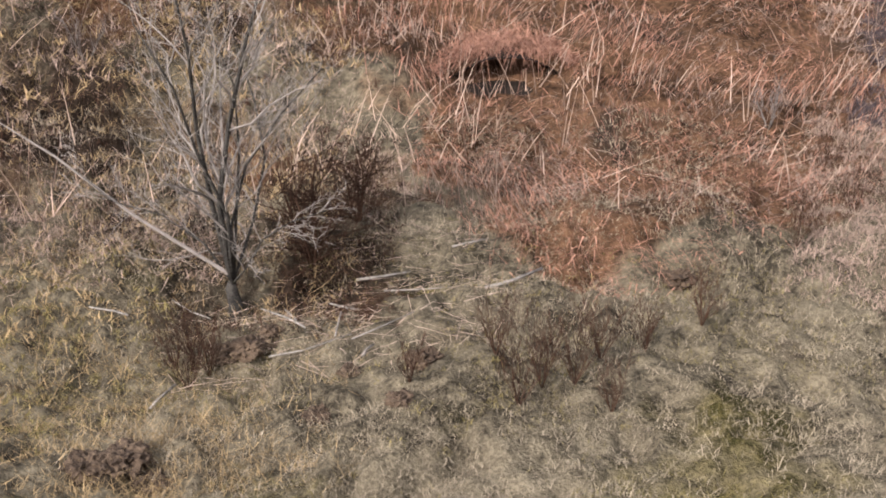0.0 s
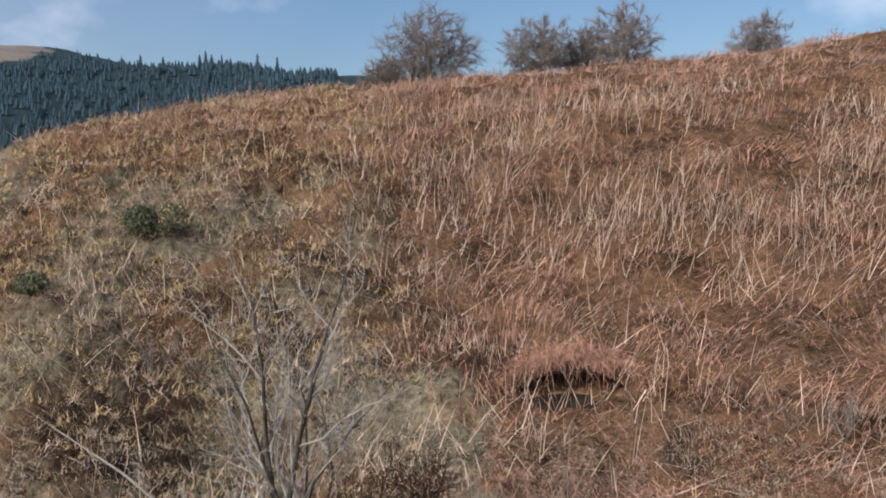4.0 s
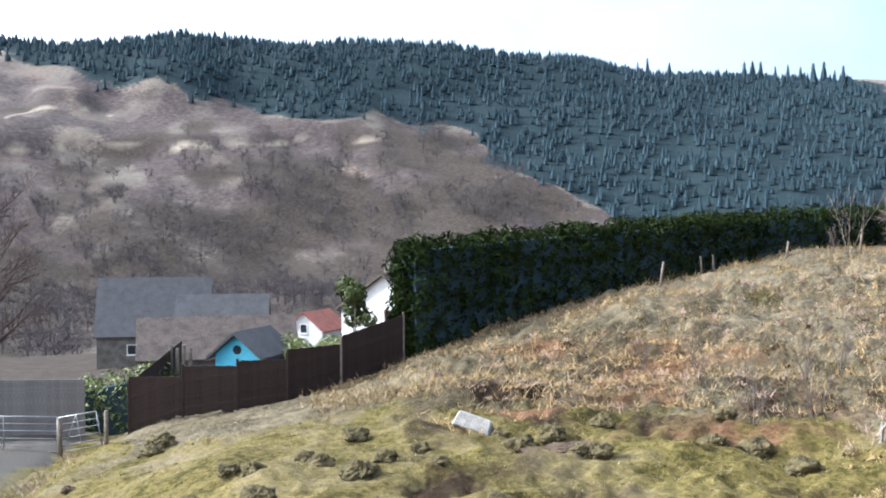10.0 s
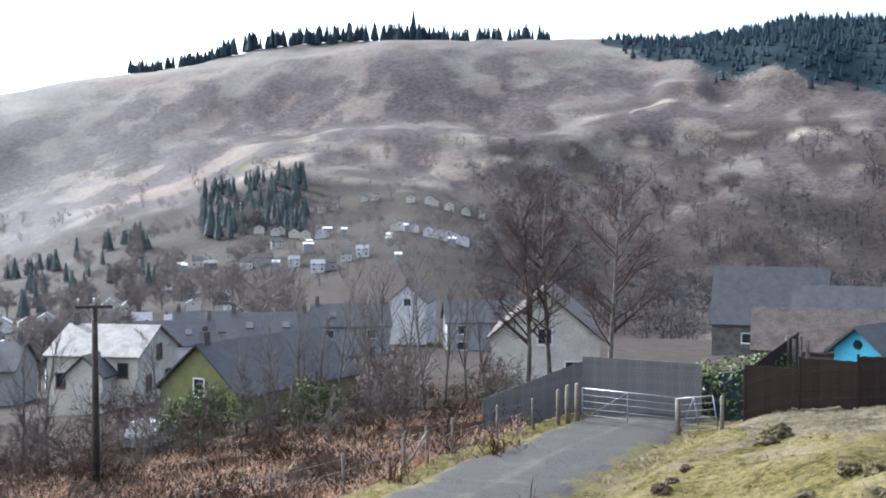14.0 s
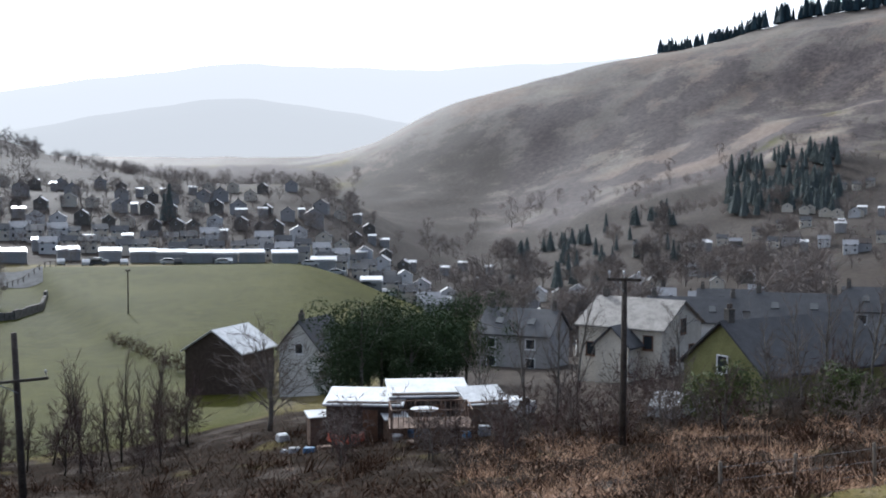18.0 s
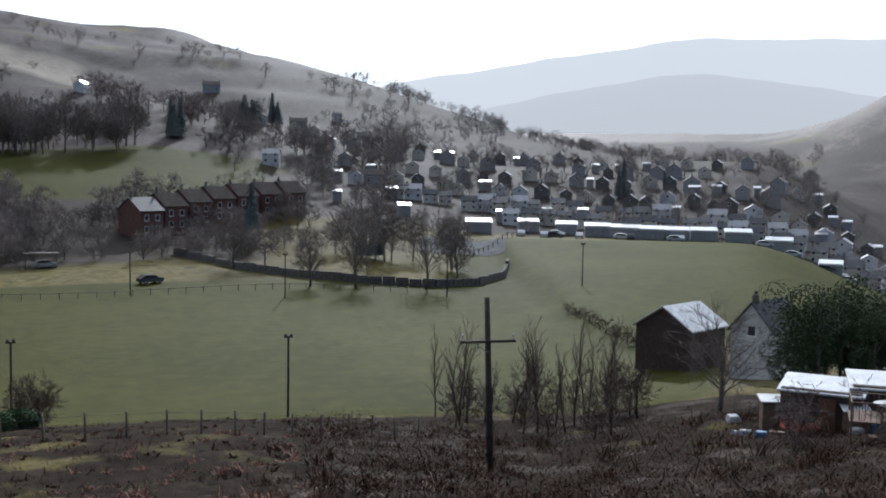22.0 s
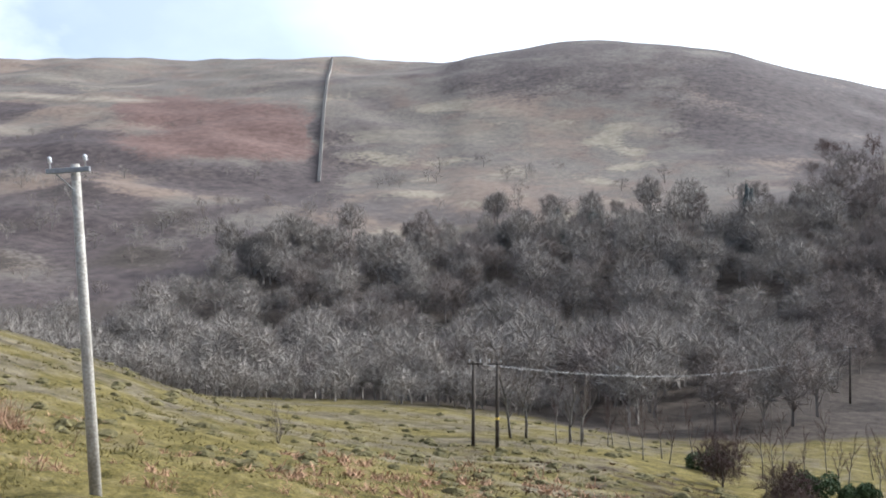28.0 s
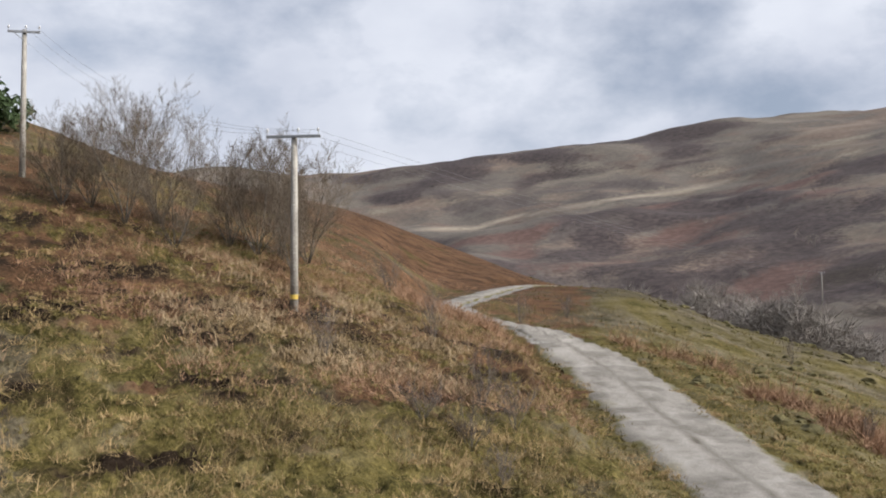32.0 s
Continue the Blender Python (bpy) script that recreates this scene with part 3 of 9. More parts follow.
    w = np.maximum(w, smooth(az, 54, 60) * (1 - smooth(az, 84, 96)) * (r > 450) * (1 - smooth(r, 690, 760)) * np.clip(0.3 + 0.5 * waves(x, y, 50.0, 87), 0, 0.8))
    w = np.maximum(w, 0.9 * smooth(az, 60, 64) * (1 - smooth(az, 80, 84)) * smooth(r, 52, 60) * (1 - smooth(r, 190, 230)))
    w = np.maximum(w, 0.85 * smooth(az, 74, 80) * (1 - smooth(az, 116, 126)) * smooth(r, 56, 74) * (1 - smooth(r, 500, 560)))
    w = np.maximum(w, (0.5 + 0.35 * waves(x, y, 60.0, 58)) * smooth(az, 140, 150) * (1 - smooth(az, 176, 184)) * smooth(r, 250, 280) * (1 - smooth(r, 560, 760)))
    w = np.maximum(w, 0.72 * smooth(az, 110, 116) * (1 - smooth(az, 150, 156)) * smooth(r, 252, 262) * (1 - smooth(r, 700, 900)))
    w = np.maximum(w, 0.6 * smooth(az, 82, 88) * (1 - smooth(az, 100, 106)) * smooth(r, 280, 320) * (1 - smooth(r, 430, 470)))
    w = np.maximum(w, 0.75 * smooth(az, 146, 152) * (1 - smooth(az, 182, 186)) * smooth(r, 196, 212) * (1 - smooth(r, 262, 280)))
    w = np.maximum(w, (0.34 + 0.34 * waves(x, y, 45.0, 66)) * smooth(az, 212, 220) * (1 - smooth(az, 238, 246)) * smooth(r, 165, 190) * (1 - smooth(r, 300, 560)))
    wood = np.maximum(w, scrub)
    # open moor high up
    heath = np.where((r > 150) & (az > 196) & (az < 262), 0.95 * smooth(r, 150, 175), heath)
    heath = np.where((r > 300) & (az > 100), 0.95 - 0.7 * smooth(az, 117, 126) * (1 - smooth(az, 174, 182)) * (1 - smooth(r, 800, 1000)), heath)
    heath = np.where((r > 300) & (az >= 186) & (az < 270), 0.95, heath)
    heath = np.where((r > 300) & (az <= 100), 0.85, heath)
    # spruce plantation
    low_edge = NEEDLE_EDGE(s) + 0.4 * waves(x, y, 38.0, 179)
    needles = smooth(el, low_edge - 0.4, low_edge + 0.3) * (r > 350) * (r < 1300) * (s > 4) * (s < 86)
    needles = needles * (1 - smooth(el, BARE_EDGE(s) - 0.12, BARE_EDGE(s) + 0.12))
    # pale grassy shelves across the moor
    e1 = piece(az, [(227.8, 8.3), (232.2, 7.37), (236.4, 6.6), (243.6, 5.7), (248.7, 4.6)])
    e2 = piece(az, [(227.8, 9.5), (235, 8.35), (243.6, 7.0), (247.5, 6.2)])
    on = (r > 320) * smooth(az, 214, 224) * (1 - smooth(az, 250, 254))
    pale = on * np.maximum(np.exp(-((el - e1) / 0.13) ** 2), 0.4 * np.exp(-((el - e2) / 0.16) ** 2)) * np.clip(0.75 + 0.6 * waves(x, y, 120.0, 98), 0, 1)
    # bleached fields on the hillside over the village
    pale = np.maximum(pale, 0.62 * smooth(az, 175, 176) * (1 - smooth(az, 181.5, 183)) * smooth(r, 404, 414) * (1 - smooth(r, 464, 474)))
    pale = np.maximum(pale, 0.6 * smooth(az, 157, 158.5) * (1 - smooth(az, 165, 166.5)) * smooth(r, 462, 474) * (1 - smooth(r, 518, 534)))
    # a track and the rims of spoil heaps on the far hillside
    e3 = piece(az, [(60, 4.5), (65.6, 4.5), (71, 4.1), (76, 4.05), (79.4, 3.84), (83, 3.3), (90, 2.6)])
    rim = np.exp(-((el - 5.95 + ((az - 77.3) / 1.9) ** 2 * 0.45) / 0.09) ** 2) * (np.abs(az - 77.3) < 2.1)
    line = 1.3 * np.exp(-((el - e3) / 0.15) ** 2) * smooth(az, 60, 63) * (1 - smooth(az, 86, 91)) * np.clip(0.7 + 0.5 * waves(x, y, 60.0, 88), 0, 1)
    pale = np.maximum(pale, (r > 450) * np.maximum(0.8 * line, 0.9 * rim))
    # small hill fields over the village
    hills = smooth(az, 79, 83) * (1 - smooth(az, 99, 104)) * smooth(el, 0.8, 1.5) * (1 - smooth(el, 3.8, 5.0)) * (r > 350)
    pale = np.maximum(pale, hills * np.clip(0.1 + 0.4 * waves(x, y, 55.0, 89), 0, 1))
    field = np.maximum(field, hills * np.clip(0.05 + 0.4 * waves(x, y, 80.0, 90), 0, 0.5))
    # heather, bracken and blanched grass of the moor
    moor = smooth(az, 186, 196) * (1 - smooth(az, 254, 258)) * (r > 180)
    below = 1 - smooth(el, e1 - 0.7, e1 - 0.1)
    heather = moor * smooth(az, 205, 213) * below * np.clip(0.75 + 0.45 * waves(x, y, 110.0, 73) + 0.25 * waves(x, y, 35.0, 74), 0, 1)
    heather = np.maximum(heather, moor * smooth(az, 228, 238) * smooth(el, e1 + 0.9, e1 + 1.6) * np.clip(0.55 + 0.5 * waves(x, y, 90.0, 75), 0, 1))
    heather = np.maximum(heather, 0.55 * moor * (1 - smooth(az, 204, 210)) * smooth(el, 7.4, 9.5))
    heather = np.maximum(heather, (0.85 + 0.25 * waves(x, y, 70.0, 86)) * smooth(az, 117, 126) * (1 - smooth(az, 188, 198)) * smooth(r, 400, 460) * (1 - smooth(r, 850, 1000)))
    heather = np.maximum(heather, 0.8 * smooth(az, 112, 118) * (1 - smooth(az, 144, 150)) * smooth(r, 262, 268) * (1 - smooth(r, 400, 460)))
    heather = np.maximum(heather, np.clip(0.62 + 0.3 * (1 - smooth(az, 62, 74)) + 0.5 * waves(x, y, 60.0, 171) + 0.2 * waves(x, y, 22.0, 172), 0, 1) * smooth(az, 36, 42) * (1 - smooth(az, 118, 128)) * smooth(r, 280, 340) * (1 - smooth(r, 730, 860)) * (1 - needles))
    heather = np.maximum(heather, (0.85 + 0.2 * waves(x, y, 50.0, 181)) * smooth(az, 138, 144) * (1 - smooth(az, 184, 190)) * smooth(r, 256, 270) * (1 - smooth(r, 430, 470)) * (1 - meadow))
    rusty = moor * smooth(az, 211.2, 211.5) * (1 - smooth(az, 219, 224)) * smooth(el, 4.8, 6.0) * (1 - smooth(el, 8.2, 9.0)) * np.clip(0.8 + 0.3 * waves(x, y, 60.0, 76), 0, 1)
    rusty = np.maximum(rusty, moor * below * smooth(az, 226, 232) * np.clip(0.2 + 0.6 * waves(x, y, 75.0, 77), 0, 1))
    heather = heather * (1 - 0.8 * rusty)
    bleached = moor * (1 - below) * np.clip(0.06 + 0.42 * waves(x, y, 65.0, 78), 0, 1) * (1 - 0.7 * smooth(el, e1 + 1.2, e1 + 2.2))
    bleached = np.maximum(bleached, moor * (az < 211) * (el < 7.6) * np.clip(0.12 + 0.6 * waves(x, y, 45.0, 79), 0, 0.8))
    dd = np.stack([heather, rusty, bleached, 1 + 0 * x], 1)
    verge = (az > 82) & (az < 106) & (r < 60) & (d < 3.6)
    earth, straw, wood = np.where(verge, 0.0, earth), np.where(verge, 0.1, straw), np.where(verge, 0.0, wood)
    gravel = 1 - smooth(d, 1.2, 2.1)
    wood, heath = wood * (1 - needles), heath * (1 - field)
    # round the take-off point the turf is even
    calm = smooth(r, 6, 11)
    straw, earth, wood, fern = 0.5 + (straw - 0.5) * calm, earth * calm, wood * calm, fern * calm
    a = np.stack([straw, fern, gravel, 1 + 0 * x], 1)
    b = np.stack([wood, heath, needles, 1 + 0 * x], 1)
    earth = np.maximum(earth, smooth(az, 238, 250) * (1 - smooth(az, 278, 290)) * (1 - smooth(r, 55, 65)) * smooth(r, 8, 14) * (0.25 + 0.35 * waves(x, y, 5.0, 96)))
    c = np.stack([field, np.clip(earth, 0, 1) * (1 - gravel), pale, 1 + 0 * x], 1)
    return a, b, c, dd


def build_land():
    n_az = 1200
    rings = [2.0]
    while rings[-1] < 3200:
        k = rings[-1]
        g = 1.06 if k < 8 else 1.0095 if k < 44 else 1.018 if k < 110 else 1.02 if k < 300 else 1.011 if k < 960 else 1.03
        rings.append(k * g)
    rings = np.array(rings)
    a = np.radians(np.arange(n_az) * 360.0 / n_az)
    x = -np.outer(rings, np.sin(a)).ravel()
    y = np.outer(rings, np.cos(a)).ravel()
    z = land(x, y)
    co = np.stack([x, y, z], 1)
    co = np.vstack([co, [[0, 0, ground_z(0, 0)]]])
    nr = len(rings)
    i = np.arange(nr - 1)[:, None] * n_az
    k = np.arange(n_az)[None, :]
    k2 = (k + 1) % n_az
    quads = np.stack([i + k, i + n_az + k, i + n_az + k2, i + k2], -1).reshape(-1, 4)[:, ::-1]
    me = bpy.data.meshes.new("ground")
    tris = np.stack([np.full(n_az, nr * n_az), np.arange(n_az), (np.arange(n_az) + 1) % n_az], 1)[:, ::-1]
    me.vertices.add(len(co))
    me.vertices.foreach_set("co", co.ravel())
    loops = np.concatenate([quads.ravel(), tris.ravel()])
    me.loops.add(len(loops))
    me.loops.foreach_set("vertex_index", loops)
    sizes = np.concatenate([np.full(len(quads), 4), np.full(len(tris), 3)])
    me.polygons.add(len(sizes))
    me.polygons.foreach_set("loop_start", np.concatenate([[0], np.cumsum(sizes)[:-1]]))
    me.polygons.foreach_set("use_smooth", np.ones(len(sizes), bool))
    me.update(calc_edges=True)
    for name, c in zip(("cover_a", "cover_b", "cover_c", "cover_d"), cover(co[:, 0], co[:, 1], co[:, 2])):
        at = me.color_attributes.new(name, "FLOAT_COLOR", "POINT")
        at.data.foreach_set("color", c.astype(np.float32).ravel())
    me.materials.append(M_LAND)
    ob = new("ground", me)
    tagged(ob, "hillside and valley floor of turf, dead fern and moor", "ground", kind="structure")
    # the sheet faces the sky
    if me.polygons[0].normal.z < 0:
        me.flip_normals()
    return ob


build_land()


# ---- builders ----
def link_mesh(name, verts, faces_by_size, material, smooth_shade=False):
    """A mesh object out of arrays: vertices, and faces as arrays of 3 or 4 columns."""
    me = bpy.data.meshes.new(name)
    verts = np.asarray(verts, float)
    me.vertices.add(len(verts))
    me.vertices.foreach_set("co", verts.ravel())
    fs = [np.asarray(f, int) for f in faces_by_size if len(f)]
    loops = np.concatenate([f.ravel() for f in fs])
    sizes = np.concatenate([np.full(len(f), f.shape[1]) for f in fs])
    me.loops.add(len(loops))
    me.loops.foreach_set("vertex_index", loops)
    me.polygons.add(len(sizes))
    me.polygons.foreach_set("loop_start", np.concatenate([[0], np.cumsum(sizes)[:-1]]))
    me.polygons.foreach_set("use_smooth", np.full(len(sizes), bool(smooth_shade)))
    me.update(calc_edges=True)
    me.materials.append(material)
    return me


class Shape:
    """Gathers tubes, boxes and prisms into one mesh."""

    def __init__(self):
        self.v, self.f3, self.f4 = [], [], []

    def ring(self, c, axis, r, n, twist=0.0):
        axis = Vector(axis).normalized()
        side = axis.orthogonal().normalized()
        up = axis.cross(side)
        i = len(self.v)
        for k in range(n):
            a = 2 * math.pi * k / n + twist
            self.v.append(Vector(c) + side * (r * math.cos(a)) + up * (r * math.sin(a)))
        return i

    def tube(self, points, radii, n=6, cap=True):
        """A round bar along points, with a radius at each; a radius of 0 at the end makes a tip."""
        pts = [Vector(p) for p in points]
        rings = []
        side = None
        for k, p in enumerate(pts):
            d = (pts[min(k + 1, len(pts) - 1)] - pts[max(k - 1, 0)]).normalized()
            if side is None:
                side = d.orthogonal().normalized()
            side = (side - d * side.dot(d))
            side = side.normalized() if side.length > 1e-6 else d.orthogonal().normalized()
            up = d.cross(side)
            if radii[k] <= 0:
                self.v.append(p)
                rings.append((len(self.v) - 1, 1))
                continue
            i = len(self.v)
            for q in range(n):
                a = 2 * math.pi * q / n
                self.v.append(p + side * (radii[k] * math.cos(a)) + up * (radii[k] * math.sin(a)))
            rings.append((i, n))
        for (i, a), (j, b) in zip(rings, rings[1:]):
            for q in range(n):
                q2 = (q + 1) % n
                if b == 1:
                    self.f3.append((i + q, i + q2, j))
                else:
                    self.f4.append((i + q, i + q2, j + q2, j + q))
        if cap:
            for (i, a), flip in ((rings[0], True), (rings[-1], False)):
                if a > 2:
                    c = len(self.v)
                    self.v.append(sum((self.v[i + q] for q in range(a)), Vector()) / a)
                    for q in range(a):
                        t = (i + q, i + (q + 1) % a, c)
                        self.f3.append(t[::-1] if flip else t)
        return self

    def sliver(self, a, b, r):
        """One thin tapering twig."""
        d = (b - a)
        side = d.orthogonal().normalized()
        q = len(self.v) * 0.7
        side = side * math.cos(q) + d.normalized().cross(side) * math.sin(q)
        i = len(self.v)
        self.v += [a - side * r, a + side * r, b]
        self.f3.append((i, i + 1, i + 2))
        return self

    def box(self, size, m=None, taper=1.0, bevel=0.0):
        """A box of that size standing on its pose; a small bevel rounds its edges."""
        m = m or Matrix()
        sx, sy, sz = (s / 2 for s in size)
        if bevel:
            b = min(bevel, sx * 0.4, sy * 0.4, sz * 0.4)
            bm = bmesh.new()
            bmesh.ops.create_cube(bm, size=1.0)
            for v in bm.verts:
                k = taper if v.co.z > 0 else 1.0
                v.co = Vector((v.co.x * size[0] * k, v.co.y * size[1] * k, (v.co.z + 0.5) * size[2]))
            bmesh.ops.bevel(bm, geom=list(bm.edges), offset=b, segments=1, affect="EDGES")
            bm.verts.index_update()
            i = len(self.v)
            self.v += [m @ v.co for v in bm.verts]
            for f in bm.faces:
                ids = [i + v.index for v in f.verts]
                if len(ids) == 4:
                    self.f4.append(tuple(ids))
                else:
                    self.f3 += [(ids[0], ids[k], ids[k + 1]) for k in range(1, len(ids) - 1)]
            bm.free()
            return self
        i = len(self.v)
        for z, k in ((0, 1.0), (2 * sz, taper)):
            for x, y in ((-sx, -sy), (sx, -sy), (sx, sy), (-sx, sy)):
                self.v.append(m @ Vector((x * k, y * k, z)))
        for q in ((3, 2, 1, 0), (4, 5, 6, 7), (0, 1, 5, 4), (1, 2, 6, 5), (2, 3, 7, 6), (3, 0, 4, 7)):
            self.f4.append(tuple(i + a for a in q))
        return self

    def prism(self, outline, depth, m=None):
        """An outline in x and z, carried along y by depth, about y = 0."""
        m = m or Matrix()
        n, i = len(outline), len(self.v)
        for y in (-depth / 2, depth / 2):
            self.v += [m @ Vector((x, y, z)) for x, z in outline]
        for k in range(n):
            k2 = (k + 1) % n
            self.f4.append((i + k, i + k2, i + n + k2, i + n + k))
        for k in range(1, n - 1):
            self.f3.append((i, i + k + 1, i + k))
            self.f3.append((i + n, i + n + k, i + n + k + 1))
        return self

    def mesh(self, name, material, smooth_shade=False):
        return link_mesh(name, [tuple(v) for v in self.v], [self.f4, self.f3], material, smooth_shade)


def thing(name, m, label, category, group=""):
    ob = new(name)
    ob.empty_display_size = 0.2
    ob.matrix_basis = m
    return tagged(ob, label, category, group)


def part(name, shape, material, parent, label="", smooth_shade=False):
    """ONE mesh object under a thing or a part; shape is a Shape or a finished mesh."""
    me = shape.mesh(name, material, smooth_shade) if isinstance(shape, Shape) else shape
    ob = new(name, me)
    ob.parent = parent
    if label:
        ob["label"] = label
    return ob


def stuff(name, me, label, category):
    return tagged(new(name, me), label, category, kind="stuff")


def ribbons(name, base, way, length, width, droop, material, segs=2, rng=None, side=None):
    """Many bent tapering blades at once: each starts at base, goes along way and sinks by droop."""
    n = len(base)
    way = way / np.linalg.norm(way, axis=1, keepdims=True)
    if side is None:
        ang = rng.uniform(0, 2 * np.pi, n)
        side = np.stack([np.cos(ang), np.sin(ang), 0 * ang], 1)
    t = np.linspace(0, 1, segs + 1)
    v = np.zeros((n, segs + 1, 2, 3))
    for k, s in enumerate(t):
        c = base + way * (length * s)[:, None]
        c[:, 2] -= droop * length * s * s
        w = width * (1 - 0.85 * s)
        v[:, k, 0] = c - side * w[:, None] / 2
        v[:, k, 1] = c + side * w[:, None] / 2
    i = (np.arange(n) * (segs + 1) * 2)[:, None]
    quads = np.concatenate([i + np.array([[2 * k, 2 * k + 1, 2 * k + 3, 2 * k + 2]]) for k in range(segs)])
    return link_mesh(name, v.reshape(-1, 3), [quads], material)


def scatter(n, az0, az1, r0, r1, rng, power=1.0):
    """Ground points between two bearings and two distances; power under 1 gathers them near."""
    az = np.radians(rng.uniform(az0, az1, n))
    u = rng.uniform(0, 1, n)
    r = np.sqrt(r0 ** 2 + (r1 ** 2 - r0 ** 2) * u) if power == 1.0 else r0 + (r1 - r0) * u ** (1 / power)
    x, y = -r * np.sin(az), r * np.cos(az)
    return np.stack([x, y, land(x, y)], 1)


def keep(p, weight, rng):
    """Drops points where the weight is low."""
    return p[rng.uniform(0, 1, len(p)) < weight]


def off_track(p, gap=2.2):
    return gap_to(TRACK_LINE[::2], p[:, 0], p[:, 1])[0] > gap


# ---- more materials ----
M_GRASS = mat("turf_blades", (0.045, 0.041, 0.013), (0.245, 0.196, 0.070), 0.5, 0.8, 0, spread=0.5)
M_STRAW = mat("straw_blades", (0.07, 0.056, 0.036), (0.41, 0.34, 0.235), 0.4, 0.8, 0, spread=0.6)
M_GOLD = mat("golden_straw", (0.065, 0.046, 0.023), (0.46, 0.330, 0.165), 0.4, 0.8, 0, spread=0.5)
M_FERN = mat("dead_fern", (0.060, 0.027, 0.018), (0.45, 0.243, 0.163), 0.5, 0.85, 0, spread=0.6)
M_PALESTRAW = mat("pale_straw", (0.12, 0.088, 0.053), (0.54, 0.41, 0.25), 0.4, 0.8, 0, spread=0.5)
M_BRACKEN = mat("orange_bracken", (0.075, 0.042, 0.025), (0.50, 0.315, 0.195), 0.5, 0.85, 0, spread=0.6)
M_FERN_GREY = mat("weathered_fern", (0.06, 0.042, 0.033), (0.41, 0.30, 0.228), 0.5, 0.85, 0, spread=0.6)
M_HEATHER = mat("heather", (0.026, 0.020, 0.020), (0.125, 0.095, 0.092), 0.5, 0.9, 0, spread=0.6)
M_STALK = mat("fern_stalk", (0.22, 0.145, 0.10), (0.54, 0.41, 0.31), 0.5, 0.7, 0, spread=0.6)
# cane colour lowered to near black for the shade of the backlit slope
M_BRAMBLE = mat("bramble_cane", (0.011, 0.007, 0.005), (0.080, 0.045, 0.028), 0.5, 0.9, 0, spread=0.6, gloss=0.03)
M_BARK = mat("grey_bark", (0.07, 0.060, 0.050), (0.22, 0.20, 0.17), 3.0, 0.9, 0.5)
M_TWIG = mat("twigs", (0.075, 0.060, 0.052), (0.20, 0.165, 0.14), 0.5, 0.9, 0, spread=0.5)
M_TWIG_GREY = mat("willow_twigs", (0.10, 0.085, 0.072), (0.30, 0.265, 0.225), 0.8, 0.9, 0, spread=0.5)
M_SALLOW = mat("sallow_twigs", (0.085, 0.067, 0.05), (0.22, 0.176, 0.13), 0.5, 0.9, 0, spread=0.5)
M_TWIG_RED = mat("alder_twigs", (0.045, 0.030, 0.027), (0.12, 0.08, 0.068), 0.5, 0.9, 0, spread=0.5)
M_DARKBARK = mat("dark_willow_bark", (0.020, 0.018, 0.015), (0.075, 0.068, 0.056), 5.0, 0.9, 0.5)
M_PALEBARK = mat("pale_bark", (0.13, 0.115, 0.095), (0.34, 0.31, 0.265), 2.0, 0.9, 0.3)
# distant twigs lightened and evened in colour to stand in for haze
M_WOODFAR = mat("hazed_twigs", (0.165, 0.147, 0.130), (0.325, 0.292, 0.256), 0.12, 0.95, 0)
M_WOODBROWN = mat("hazed_brown_twigs", (0.140, 0.119, 0.105), (0.275, 0.235, 0.207), 0.12, 0.95, 0)
M_WOODDARK = mat("far_dark_twigs", (0.045, 0.041, 0.042), (0.110, 0.096, 0.097), 0.12, 0.95, 0)
# spruce blue taken from haze over the far hillside, painted into the needles
M_SPRUCE = mat("hazed_spruce_needles", (0.018, 0.033, 0.042), (0.040, 0.066, 0.080), 0.05, 0.9, 0, spread=0.25)
# needles greyed and lightened: the haze over the clumps is in this colour
M_CONIFER = mat("hazed_conifer_needles", (0.055, 0.068, 0.066), (0.115, 0.132, 0.125), 0.05, 0.9, 0, spread=0.3)
M_GORSE = mat("gorse_leaf", (0.022, 0.027, 0.014), (0.095, 0.098, 0.052), 0.6, 0.8, 0, spread=0.6)
# leaf colour near black: the shade on the hedge's near side is painted in
M_LAUREL = mat("shaded_hedge_leaf", (0.003, 0.007, 0.003), (0.024, 0.036, 0.009), 0.6, 0.75, 0, spread=0.6, gloss=0.03)
M_LEAF_YEL = mat("yellow_green_leaf", (0.055, 0.078, 0.016), (0.19, 0.22, 0.05), 0.6, 0.5, 0, spread=0.6)
M_LEAF_DULL = mat("dull_green_leaf", (0.020, 0.031, 0.011), (0.090, 0.110, 0.034), 0.6, 0.7, 0, spread=0.6)
M_EVERGREEN = mat("evergreen_leaf", (0.018, 0.034, 0.014), (0.06, 0.085, 0.035), 0.6, 0.8, 0, spread=0.6)
# near-black colour that paints the shade inside the fern hollow
M_HOLLOW_SHADE = mat("hollow_shade", (0.010, 0.007, 0.005), (0.03, 0.021, 0.015), 3.0, 0.95, 0.6)
M_EARTH = mat("bare_earth", (0.035, 0.024, 0.016), (0.12, 0.085, 0.055), 2.0, 0.95, 0.7)
M_MOUND = mat("mound_turf", (0.034, 0.029, 0.014), (0.15, 0.122, 0.062), 5.0, 0.95, 0.8)
M_TUSSOCK = mat("tussock", (0.040, 0.035, 0.015), (0.165, 0.142, 0.065), 3.0, 0.95, 0.8)
M_POLE = mat("weathered_pole", (0.24, 0.22, 0.19), (0.46, 0.43, 0.38), 2.0, 0.85, 0.3)
M_POLEDARK = mat("tarred_pole", (0.035, 0.028, 0.024), (0.10, 0.085, 0.07), 2.0, 0.85, 0.3)
